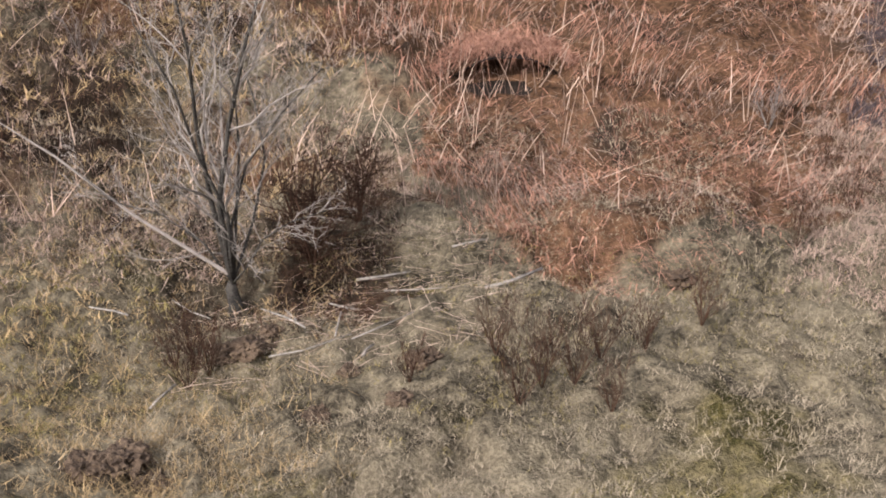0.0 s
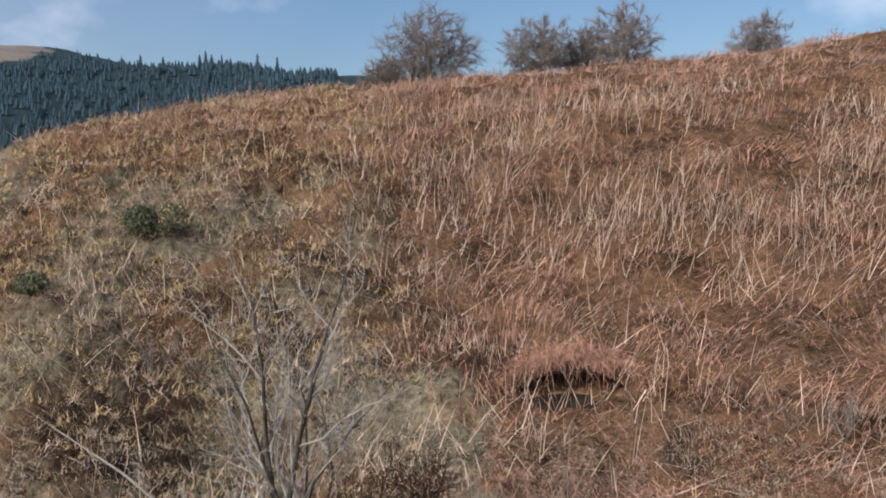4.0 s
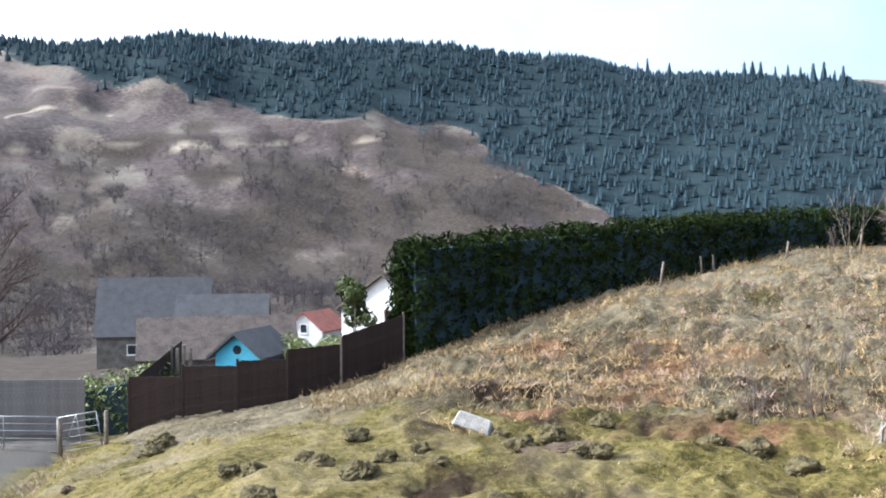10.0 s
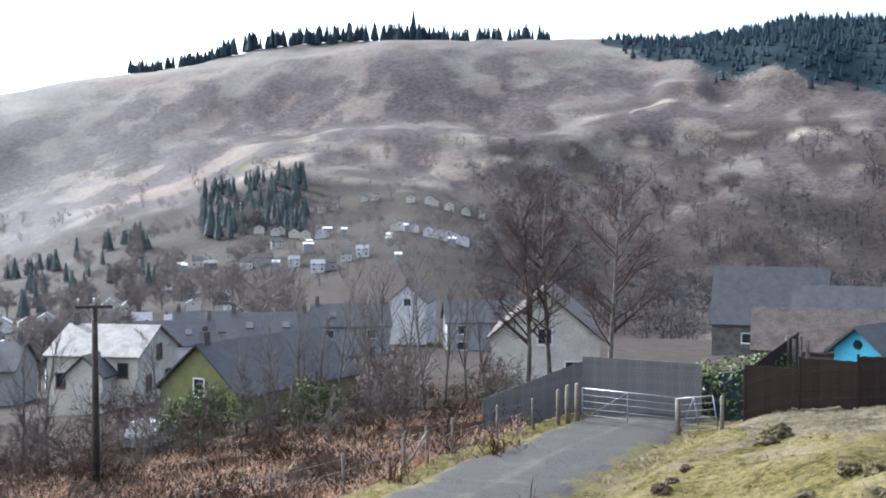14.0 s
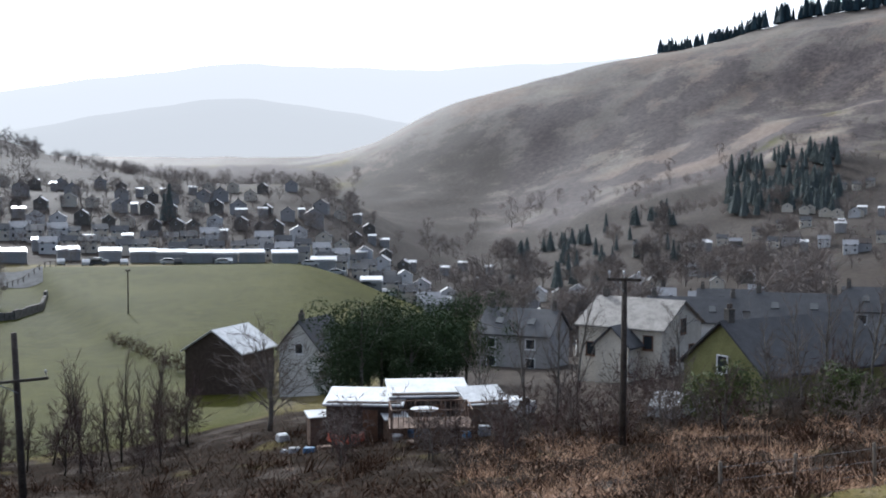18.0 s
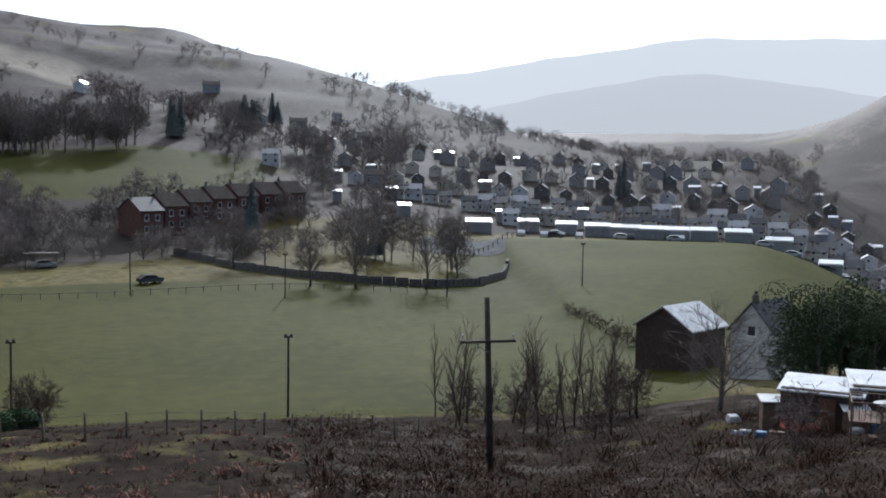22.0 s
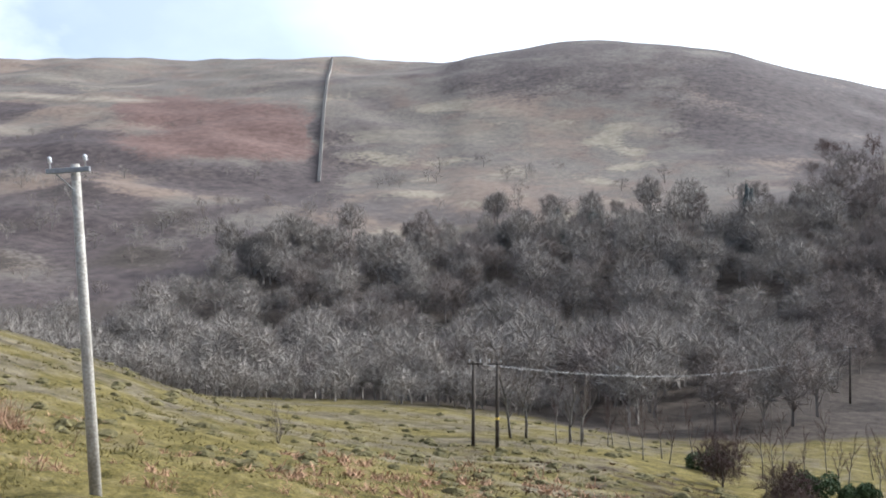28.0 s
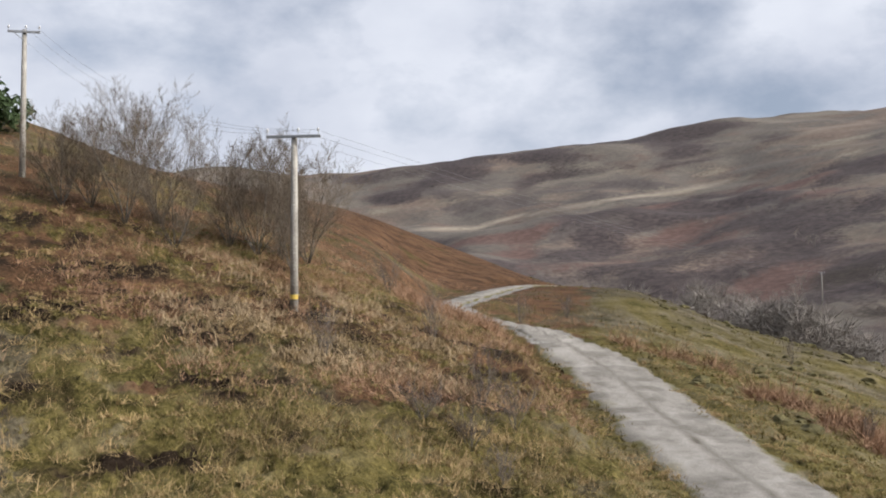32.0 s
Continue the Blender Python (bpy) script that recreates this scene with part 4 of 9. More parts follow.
M_STEEL = mat("galvanised_steel", (0.22, 0.225, 0.23), (0.36, 0.365, 0.37), 6.0, 0.45, 0.05, metal=0.6)
M_CERAMIC = mat("insulator", (0.55, 0.55, 0.56), (0.8, 0.8, 0.8), 6.0, 0.25, 0)
M_WIRE = mat("wire", (0.16, 0.16, 0.16), (0.28, 0.28, 0.28), 6.0, 0.6, 0, metal=0.3)
M_YELLOW = mat("yellow_plate", (0.42, 0.29, 0.06), (0.62, 0.45, 0.10), 8.0, 0.6, 0)
M_POST = mat("old_post", (0.09, 0.075, 0.06), (0.26, 0.22, 0.18), 3.0, 0.9, 0.4)
M_BOARD = mat("brown_fence_board", (0.020, 0.013, 0.011), (0.054, 0.037, 0.030), 2.5, 0.8, 0.3, spread=0.35)
M_GREYBOARD = mat("grey_fence_board", (0.11, 0.10, 0.095), (0.25, 0.235, 0.22), 2.5, 0.85, 0.3, spread=0.35)
M_STONE = mat("pale_stone", (0.20, 0.185, 0.165), (0.42, 0.40, 0.37), 4.0, 0.85, 0.5)


# ---- trees ----
def grow(rng, height, trunk_r, kids=(8, 6, 5), spread=0.7, lean=0.0, stems=1, first=0.25, twig=0.012, upward=0.3, ratio=0.6, trunk=0.6, wild=0.13, splay=(0.22, 0.3)):
    """The limbs of a bare tree: (points, radii, level) for each. kids: branches on the trunk, on a branch, on a twig."""
    limbs = []

    def limb(p, d, length, r, level):
        k = 4 if level < 2 else 3
        pts, rad = [p], [r]
        step = length / k
        for i in range(k):
            d = (d + Vector(rng.normal(0, wild + 0.05 * level, 3)) + Vector((0, 0, upward * 0.22))).normalized()
            p = p + d * step
            pts.append(p)
            rad.append(max(r * (1 - 0.72 * (i + 1) / k), twig * 0.45))
        limbs.append((pts, rad, level))
        if level >= len(kids):
            return
        n = kids[level]
        for j in range(n):
            lo = first if level == 0 else 0.18
            t = lo + (1 - lo) * (j + rng.uniform(0.1, 1.0)) / n
            q_at = min(t, 0.999) * k
            i = int(q_at)
            q = pts[i].lerp(pts[i + 1], q_at - i)
            rr = rad[i] + (rad[i + 1] - rad[i]) * (q_at - i)
            dd = (pts[i + 1] - pts[i]).normalized()
            a = rng.uniform(0, 2 * math.pi)
            o = dd.orthogonal().normalized()
            o = o * math.cos(a) + dd.cross(o) * math.sin(a)
            nd = (dd * (1 - spread * 0.55) + o * spread + Vector((0, 0, upward))).normalized()
            ln = length * ratio * rng.uniform(0.75, 1.2) * ((1.15 - 0.5 * t) if level == 0 else (1.05 - 0.35 * t))
            limb(q, nd, ln, max(rr * 0.55, twig), level + 1)

    for s in range(stems):
        a = 2 * math.pi * s / stems + rng.uniform(0, 1)
        tilt = lean if stems == 1 else splay[0] + splay[1] * rng.uniform()
        d = Vector((math.cos(a) * tilt, math.sin(a) * tilt, 1)).normalized()
        limb(Vector((math.cos(a), math.sin(a), 0)) * (0.0 if stems == 1 else trunk_r * 0.8), d,
             height * trunk * (1 if stems == 1 else rng.uniform(0.8, 1.15)), trunk_r * (1 if stems == 1 else 0.7), 0)
    return limbs


def dome(rng, h, w, trunk_r, kids=(14, 9, 8), twig=0.012, foot=0.12, flat=0.5, fuzz=0.5):
    """The limbs of a broad tree with a rounded crown that fills a dome h high and w wide."""
    limbs = []
    mid = Vector((0, 0, h * flat))

    def rim(d):
        return mid + Vector((d.x * w / 2, d.y * w / 2, d.z * h * (1 - flat if d.z > 0 else flat * 0.75)))

    def bent(a, b, k, sag, wild):
        """Points from a to b on a bowed, wandering line."""
        out, ln = [a], (b - a).length
        for i in range(1, k):
            t = i / k
            out.append(a.lerp(b, t) + Vector(rng.normal(0, wild * ln, 3)) + Vector((0, 0, sag * ln * t * (1 - t))))
        return out + [b]

    top = Vector(rng.normal(0, 0.03 * w, 3)) + Vector((0, 0, h * 0.55))
    stem = bent(Vector((0, 0, 0)), top, 4, 0, 0.02)
    limbs.append((stem, [trunk_r * (1 - 0.17 * i) for i in range(5)], 0))
    n = kids[0]
    for j in range(n):
        z = 1 - 1.35 * (j + 0.5) / n
        a = 2.39996 * j + rng.uniform(-0.4, 0.4)
        q = math.sqrt(max(0.0, 1 - z * z))
        d = Vector((q * math.cos(a), q * math.sin(a), z))
        end = mid + (rim(d) - mid) * rng.uniform(0.70, 0.88)
        t = foot + (0.95 - foot) * max(0.0, (z + 0.35) / 1.35) * rng.uniform(0.5, 1.0)
        i = min(3, int(t * 4))
        pts = bent(stem[i].lerp(stem[i + 1], t * 4 - i), end, 4, 0.08, 0.012)
        r1 = trunk_r * 0.24
        limbs.append((pts, [max(r1 * (1 - 0.22 * k), twig) for k in range(5)], 1))
        for m in range(kids[1]):
            t = 0.25 + 0.75 * (m + rng.uniform(0.2, 1)) / kids[1]
            i = min(3, int(min(t, 0.999) * 4))
            s0 = pts[i].lerp(pts[i + 1], min(t, 0.999) * 4 - i)
            d2 = ((end - mid).normalized() * 0.4 + Vector(rng.normal(0, 0.6, 3)) + Vector((0, 0, 0.1))).normalized()
            ln = w * rng.uniform(0.10, 0.19)
            e = s0 + d2 * ln
            sub = bent(s0, e, 3, 0.04, 0.02)
            limbs.append((sub, [twig * 1.5, twig * 1.2, twig, twig * 0.7], 2))
            for k in range(kids[2]):
                u = rng.uniform(0.15, 1.0) * 2.999
                i2 = int(u)
                s1 = sub[i2].lerp(sub[i2 + 1], u - i2)
                d3 = (d2 * 1.0 + Vector(rng.normal(0, fuzz, 3)) + Vector((0, 0, 0.12))).normalized()
                e1 = s1 + d3 * (w * rng.uniform(0.07, 0.14))
                limbs.append(([s1, s1.lerp(e1, 0.4), s1.lerp(e1, 0.7), e1], [twig, twig * 0.8, twig * 0.6, twig * 0.4], 3))
    return limbs


def tree_shapes(limbs, split=1, sides=(7, 5, 3, 3, 3)):
    """Two shapes: the trunk with its limbs, and the crown of branches and twigs."""
    a, b = Shape(), Shape()
    for pts, rad, level in limbs:
        s = a if level < split else b
        r = list(rad)
        if level >= 1:
            r[-1] = 0
        if level >= 3:
            s.sliver(pts[0], pts[-1], r[0])
        elif level == 2:
            s.tube([pts[0], pts[2], pts[-1]], [r[0], r[2], 0], 3, cap=False)
        else:
            s.tube(pts, r, sides[level], cap=level == 0)
    return a, b


def tree(name, m, limbs, bark, twigs, label, category="tree", group="", split=2):
    ob = thing(name, m, label, category, group)
    stems = [q for q in limbs if q[2] == 0]
    a, b = tree_shapes(limbs, split) if len(stems) < 2 else tree_shapes([q for q in limbs if q[2] > 0], 0)
    if len(stems) > 1:
        for pts, rad, _ in stems:
            part("stem", Shape().tube(pts, rad, 5), bark, ob, smooth_shade=True)
    else:
        part("trunk", a, bark, ob, smooth_shade=True)
    part("crown", b, twigs, ob)
    return ob


def leaf_cloud(centres, radii, n, size, rng, flat=1.0):
    """Small leaves over lumps: each a bent pair of triangles."""
    c = np.asarray(centres, float)
    rr = np.asarray(radii, float)
    k = rng.choice(len(c), n, p=rr ** 2 / (rr ** 2).sum())
    d = rng.normal(size=(n, 3))
    d /= np.linalg.norm(d, axis=1, keepdims=True)
    d[:, 2] *= flat
    p = c[k] + d * (rr[k] * rng.uniform(0.72, 1.06, n) ** 0.7)[:, None]
    u = rng.normal(size=(n, 3))
    u -= d * (u * d).sum(1, keepdims=True) * 0.6
    u /= np.linalg.norm(u, axis=1, keepdims=True)
    w = np.cross(u, d)
    w /= np.linalg.norm(w, axis=1, keepdims=True) + 1e-9
    s = size * rng.uniform(0.6, 1.3, n)[:, None]
    v = np.stack([p - u * s, p + w * s * 0.4 + d * s * 0.2, p + u * s, p - w * s * 0.4 + d * s * 0.2], 1)
    i = np.arange(n) * 4
    f = np.concatenate([np.stack([i, i + 1, i + 2], 1), np.stack([i, i + 2, i + 3], 1)])
    return v.reshape(-1, 3), f


def spot(az, r, dz=0.0, turn=0.0, scale=1.0, tilt=0.0):
    """A pose on the ground at that bearing and distance."""
    p = place(az, r, dz)
    return pose(p.x, p.y, p.z, tilt, 0, turn) @ Matrix.Diagonal((scale, scale, scale, 1))


# ---- ground growth: fern, grass, brambles ----
def growth():
    rng = np.random.RandomState(5)
    # dead fern over the hillside
    p = scatter(82000, -36, 30, 12.8, 62, rng, 0.8)
    r, s = np.hypot(p[:, 0], p[:, 1]), bearing(p[:, 0], p[:, 1])
    s = np.where(s > 180, s - 360, s)
    w = smooth(s - 0.65 * np.clip(37 - r, 0, 10), -31.5, -26.5) * (1 - smooth(s - 0.25 * (r - 25), -1.0, 12)) ** 1.5 * smooth(r, FERN_FOOT(s) - 0.3, FERN_FOOT(s) + 1.6)
    w = np.maximum(w, smooth(r, 29, 38) * (1 - smooth(s, 14, 28)))
    bite = waves(p[:, 0], p[:, 1], 5.0, 21)
    w = w * (1 - 1.0 * ((np.abs(p[:, 0] - 1.35) < 1.15) & (p[:, 1] > 20.5) & (p[:, 1] < 23.0)))
    fine = waves(p[:, 0], p[:, 1], 1.7, 25)
    p = keep(p, w * np.clip(0.75 + 0.7 * bite + 0.55 * fine, 0.25, 1), rng)
    n = len(p)
    lay = np.clip(0.55 + 0.6 * waves(p[:, 0], p[:, 1], 6.0, 22), 0.05, 1.3)
    face = 2.2 * waves(p[:, 0], p[:, 1], 9.0, 23) + rng.normal(0, 0.7, n)
    way = np.stack([np.cos(face) * lay, np.sin(face) * lay - 0.25, 0.55 + 0.3 * rng.uniform(size=n)], 1)
    length = rng.uniform(0.45, 1.35, n)
    far = np.clip(np.hypot(p[:, 0], p[:, 1]) / 26, 0.55, 1.7)
    worn = waves(p[:, 0], p[:, 1], 3.2, 26) + 0.5 * rng.normal(size=n) > 0.12
    for name, pick, mt, lb in (("dead_fern", ~worn, M_FERN, "reddish brown dead bracken fronds lying over a hillside"), ("weathered_fern", worn, M_FERN_GREY, "grey-brown weathered bracken and weeds on a hillside")):
        q = np.flatnonzero(pick)
        stuff(name, ribbons(name, p[q], way[q], length[q], (far * rng.uniform(0.009, 0.027, n))[q], (0.42 + 0.5 * rng.uniform(size=n))[q], mt, 3, rng), lb, "bracken")
    # frayed leaflets along the fronds
    k = rng.choice(n, 20000)
    t = rng.uniform(0.25, 0.95, len(k))
    wd = way[k] / np.linalg.norm(way[k], axis=1, keepdims=True)
    q = p[k] + wd * (length[k] * t)[:, None]
    q[:, 2] -= 0.6 * length[k] * t * t
    lw = rng.normal(size=(len(k), 3))
    lw[:, 2] -= 0.5
    # long stalks lying across one another
    z = scatter(260, -32, 12, 16, 34, rng, 0.8)
    z[:, 2] += rng.uniform(0.15, 0.5, len(z))
    lay2 = np.stack([rng.normal(0, 1, len(z)), rng.normal(0, 0.5, len(z)), rng.normal(0.05, 0.25, len(z))], 1)
    stuff("fallen_stalks", ribbons("fallen_stalks", z, lay2, rng.uniform(0.7, 1.9, len(z)), rng.uniform(0.012, 0.022, len(z)), np.full(len(z), 0.05), M_STALK, 2, rng), "long pale bracken stalks lying across the hillside", "bracken")
    stuff("fern_leaflets", ribbons("fern_leaflets", q, lw, rng.uniform(0.08, 0.22, len(k)), rng.uniform(0.010, 0.024, len(k)),
                                   np.full(len(k), 0.3), M_FERN, 2, rng), "curled rust brown leaflets of dead bracken", "bracken")
    # straw and sticks washed into the gully
    z = scatter(620, -3, 16, 11.2, 15.2, rng, 1.0)
    z[:, 2] += rng.uniform(0.03, 0.16, len(z))
    face = rng.normal(0.25, 0.7, len(z))
    lay3 = np.stack([np.cos(face), np.sin(face), rng.normal(0, 0.15, len(z))], 1)
    stuff("gully_litter", ribbons("gully_litter", z, lay3, rng.uniform(0.15, 0.7, len(z)), rng.uniform(0.006, 0.016, len(z)), np.full(len(z), 0.05), M_STALK, 2, rng), "pale sticks and flattened straw in a damp gully", "litter")
    # pale bare stalks, standing and fallen
    p = scatter(24000, -34, 24, 16, 50, rng, 0.9)
    r, s = np.hypot(p[:, 0], p[:, 1]), bearing(p[:, 0], p[:, 1])
    s = np.where(s > 180, s - 360, s)
    w = 1.3 * np.exp(-((r - 33) / 6.5) ** 2) * (1 - smooth(s, 4, 10)) + 0.16
    w *= smooth(s - 0.65 * np.clip(37 - r, 0, 10), -31.5, -26.5)
    p = keep(p, np.clip(w, 0, 1) * np.clip(0.6 + 0.9 * waves(p[:, 0], p[:, 1], 7.0, 24), 0.05, 1), rng)
    n = len(p)
    up = (rng.uniform(size=n) < 0.72)
    way = np.stack([rng.normal(0.1, 0.28, n), rng.normal(-0.25, 0.25, n), np.where(up, 0.9, 0.22)], 1)
    p[:, 2] += np.where(up, 0, 0.25)
    stuff("fern_stalks", ribbons("fern_stalks", p, way, rng.uniform(0.6, 1.35, n), rng.uniform(0.014, 0.028, n), np.full(n, 0.12),
                                 M_STALK, 2, rng), "pale dry bracken stalks standing and fallen", "bracken")

    def tufts(name, count, blades, area, material, label, size, width, rng, power=0.8, test=None, droop=0.35, lean=0.75, spread=0.16, segs=1):
        p = scatter(count, *area, rng, power)
        if test is not None:
            p = keep(p, test(p), rng)
        if not name.startswith("pasture"):
            ring = np.hypot(p[:, 0], p[:, 1]) + 2.5 * waves(p[:, 0], p[:, 1], 8.0, 175)
            lawn = (bearing(p[:, 0], p[:, 1]) > 40) & (bearing(p[:, 0], p[:, 1]) < 82) & (ring < 30)
            p = p[~lawn]
        p = p[off_track(p, 1.75)]
        n = len(p)
        q = np.repeat(p, blades, 0)
        q[:, :2] += rng.normal(0, spread, (len(q), 2))
        size_k = np.repeat(rng.uniform(0.6, 1.35, n), blades)
        far = np.clip(np.hypot(q[:, 0], q[:, 1]) / 24, 0.45, 1.5)
        size_k = size_k * np.clip(far, 0.6, 1.1)
        way = np.stack([rng.normal(0, lean, len(q)), rng.normal(0, lean, len(q)), np.full(len(q), 1.0)], 1)
        q[:, 2] -= 0.03
        me = ribbons(name, q, way, size * size_k * rng.uniform(0.6, 1.2, len(q)), far * width * rng.uniform(0.7, 1.4, len(q)),
                     droop * rng.uniform(0.5, 1.6, len(q)), material, segs, rng)
        stuff(name, me, label, "grass")

    def patchy(size, seed, bias=0.5, gain=0.9):
        return lambda p: np.clip(bias + gain * waves(p[:, 0], p[:, 1], size, seed), 0, 1)

    tufts("straw_grass", 46000, 5, (6, 66, 9, 66), M_GOLD, "golden winter grass in tufts on a slope", 0.42, 0.02, rng, 0.7,
          lambda p: patchy(5, 31, 0.75)(p) * (1 - smooth(bearing(p[:, 0], p[:, 1]), 33, 40) * (1 - smooth(np.hypot(p[:, 0], p[:, 1]), 28, 33))))
    tufts("brown_weeds", 9000, 6, (3, 34, 14, 36), M_BRAMBLE, "brown withered weeds among bleached grass", 0.5, 0.022, rng, 0.8, patchy(5, 43, 0.15, 1.3), 0.5)
    tufts("mauve_weeds", 8500, 7, (1, 32, 14.6, 34), M_FERN_GREY, "withered reddish brown weeds on a slope", 0.5, 0.02, rng, 0.8, patchy(5, 173, 0.5, 1.0), 0.5)
    tufts("gully_weeds", 1500, 7, (3, 9, 12.6, 16.5), M_BRAMBLE, "dark withered weeds in a damp gully", 0.45, 0.022, rng, 0.9, patchy(2, 44, 0.5), 0.5)
    tufts("track_fern", 15000, 12, (225, 243, 43, 64), M_BRACKEN, "rust brown dead bracken beside a track", 1.5, 0.03, rng, 0.9,
          lambda p: BRAKE(bearing(p[:, 0], p[:, 1]), np.hypot(p[:, 0], p[:, 1])) * np.clip(0.7 + 0.6 * waves(p[:, 0], p[:, 1], 2.5, 45), 0, 1), 0.6)
    tufts("bank_bracken", 11000, 9, (243, 270, 33, 68), M_BRACKEN, "rust brown dead bracken heaped on a bank", 0.85, 0.018, rng, 0.9,
          lambda p: np.clip(-0.05 + 0.65 * smooth(np.hypot(p[:, 0], p[:, 1]), 44, 54) + 0.9 * waves(p[:, 0], p[:, 1], 8, 38), 0, 1) * (gap_to(TRACK_LINE[::2], p[:, 0], p[:, 1])[0] > 4.0), 0.6)
    tufts("bend_bracken", 2600, 9, (247, 253, 57, 70), M_BRACKEN, "rust brown dead bracken over a track's bend", 1.0, 0.022, rng, 0.9, lambda p: 1.0 * (bearing(p[:, 0], p[:, 1]) > 247.4 + 0.12 * (np.hypot(p[:, 0], p[:, 1]) - 57)), 0.4)
    tufts("bank_weeds", 5000, 7, (243, 264, 28, 60), M_GOLD, "golden withered weeds on a bank", 0.75, 0.015, rng, 0.9,
          lambda p: np.clip(0.15 + 0.9 * waves(p[:, 0], p[:, 1], 7, 39), 0, 1) * (gap_to(TRACK_LINE[::2], p[:, 0], p[:, 1])[0] > 3.5), 0.4)
    tufts("verge_bracken", 5200, 9, (86, 116, 23, 54), M_BRACKEN, "rust brown bracken and weeds below a track", 0.8, 0.02, rng, 0.9,
          lambda p: patchy(6, 177, 0.45)(p) * (gap_to(TRACK_LINE[::2], p[:, 0], p[:, 1])[0] > 3.3) * (p[:, 1] < 14 - 0.45 * (p[:, 0] + 62)), 0.5)
    tufts("verge_weeds", 1500, 9, (70, 92, 16, 42), M_FERN_GREY, "brown withered weeds along a track's edge", 0.55, 0.02, rng, 0.9,
          lambda p: patchy(3, 178, 0.6)(p) * (np.abs(gap_to(TRACK_LINE[::2], p[:, 0], p[:, 1])[0] - 3.2) < 0.9), 0.5)
    tufts("dry_grass", 40000, 5, (-36, 22, 8.5, 20), M_STRAW, "short bleached grass on trodden ground", 0.22, 0.014, rng, 0.8, patchy(3, 32, 0.6))
    tufts("green_grass", 15000, 5, (-36, 24, 8.5, 15), M_GRASS, "short green grass", 0.18, 0.015, rng, 0.8, patchy(4, 33, 0.3, 1.2))
    tufts("pasture_grass", 15000, 4, (34, 92, 14, 42), M_GRASS, "cropped green pasture turf", 0.09, 0.016, rng, 0.7, patchy(6, 34, 0.7))
    tufts("pasture_straw", 9000, 4, (34, 92, 14, 40), M_STRAW, "dry blades in cropped pasture", 0.10, 0.014, rng, 0.7, patchy(5, 35, 0.45))
    tufts("bank_straw", 26000, 6, (228, 285, 15, 75), M_GOLD, "bleached grass in tufts on a steep bank", 0.42, 0.013, rng, 0.7, patchy(6, 36, 0.38, 1.1))
    tufts("bank_grass", 24000, 4, (205, 285, 14, 80), M_GRASS, "mossy green grass on a bank", 0.15, 0.015, rng, 0.65, patchy(7, 37, 0.62))
    tufts("bank_fern", 9000, 5, (246, 285, 32, 95), M_BRACKEN, "rust brown dead bracken on a bank", 0.6, 0.018, rng, 0.8, patchy(8, 38, 0.3, 1.2), 0.5)
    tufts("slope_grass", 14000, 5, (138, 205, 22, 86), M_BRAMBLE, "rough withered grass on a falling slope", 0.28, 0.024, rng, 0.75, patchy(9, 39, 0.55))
    tufts("verge_grass", 5000, 5, (84, 104, 20, 48), M_GRASS, "bright green mossy verge along a track", 0.14, 0.02, rng, 0.9,
          lambda p: 1.0 * ((gap_to(TRACK_LINE[::2], p[:, 0], p[:, 1])[0] < 3.0)), 0.3)
    tufts("valley_grass", 9000, 5, (196, 246, 40, 130), M_GRASS, "rough green hill pasture", 0.25, 0.05, rng, 0.8, patchy(10, 40, 0.6))

    # tussocks: close bunches of drooping blades
    def bunch(name, count, area, material, label, size, width, seed, bias=0.4, blades=16):
        tufts(name, count, blades, area, material, label, size, width, rng, 0.75, patchy(7, seed, bias, 1.0), 0.75, 0.55, size * 0.16, 2)

    bunch("bank_tussocks", 6500, (226, 278, 16, 60), M_GRASS, "mossy olive tussocks on a steep grass bank", 0.42, 0.02, 46, 0.65, 20)
    bunch("bank_straw_tussocks", 3400, (230, 278, 18, 62), M_GOLD, "bleached straw tussocks on a steep grass bank", 0.6, 0.017, 36, 0.25, 22)
    bunch("bank_brown_tussocks", 1300, (230, 285, 17, 60), M_TUSSOCK, "dark brown moss hummocks on a steep grass bank", 0.34, 0.035, 65, 0.35, 14)
    bunch("pale_tussocks", 700, (250, 266, 36, 54), M_PALESTRAW, "tall bleached straw tussocks below a pole", 1.0, 0.022, 53, 0.35, 26)
    bunch("hill_bracken", 2300, (12, 60, 14, 52), M_FERN_GREY, "withered pinkish brown bracken and grass on a hillside", 0.5, 0.02, 176, 0.45, 18)
    bunch("hill_tussocks", 2600, (4, 62, 13, 48), M_GOLD, "bleached grass tussocks on a hillside", 0.5, 0.028, 47, 0.5)
    bunch("dark_tussocks", 1500, (2, 46, 12, 42), M_BRAMBLE, "dark withered tussocks on a hillside", 0.45, 0.03, 48, 0.3)
    bunch("gully_tussocks", 900, (-34, 24, 8.8, 17), M_STRAW, "small bleached tussocks on trodden ground", 0.36, 0.022, 49, 0.5)
    bunch("bank_moss", 500, (14, 27, 10.0, 15), M_GRASS, "green mossy tussocks on a gully's rim", 0.34, 0.024, 174, 0.6)
    bunch("gully_moss", 500, (-34, 24, 8.6, 16), M_GRASS, "small green tussocks on trodden ground", 0.3, 0.022, 50, 0.3)
    bunch("pasture_tussocks", 500, (36, 92, 15, 40), M_GRASS, "green tussocks in cropped pasture", 0.26, 0.026, 51, 0.4)
    bunch("heather_patch", 4200, (322, 339, 21, 37), M_HEATHER, "grey-purple leafless heather on a hillside", 0.55, 0.022, 56, 0.6, 18)
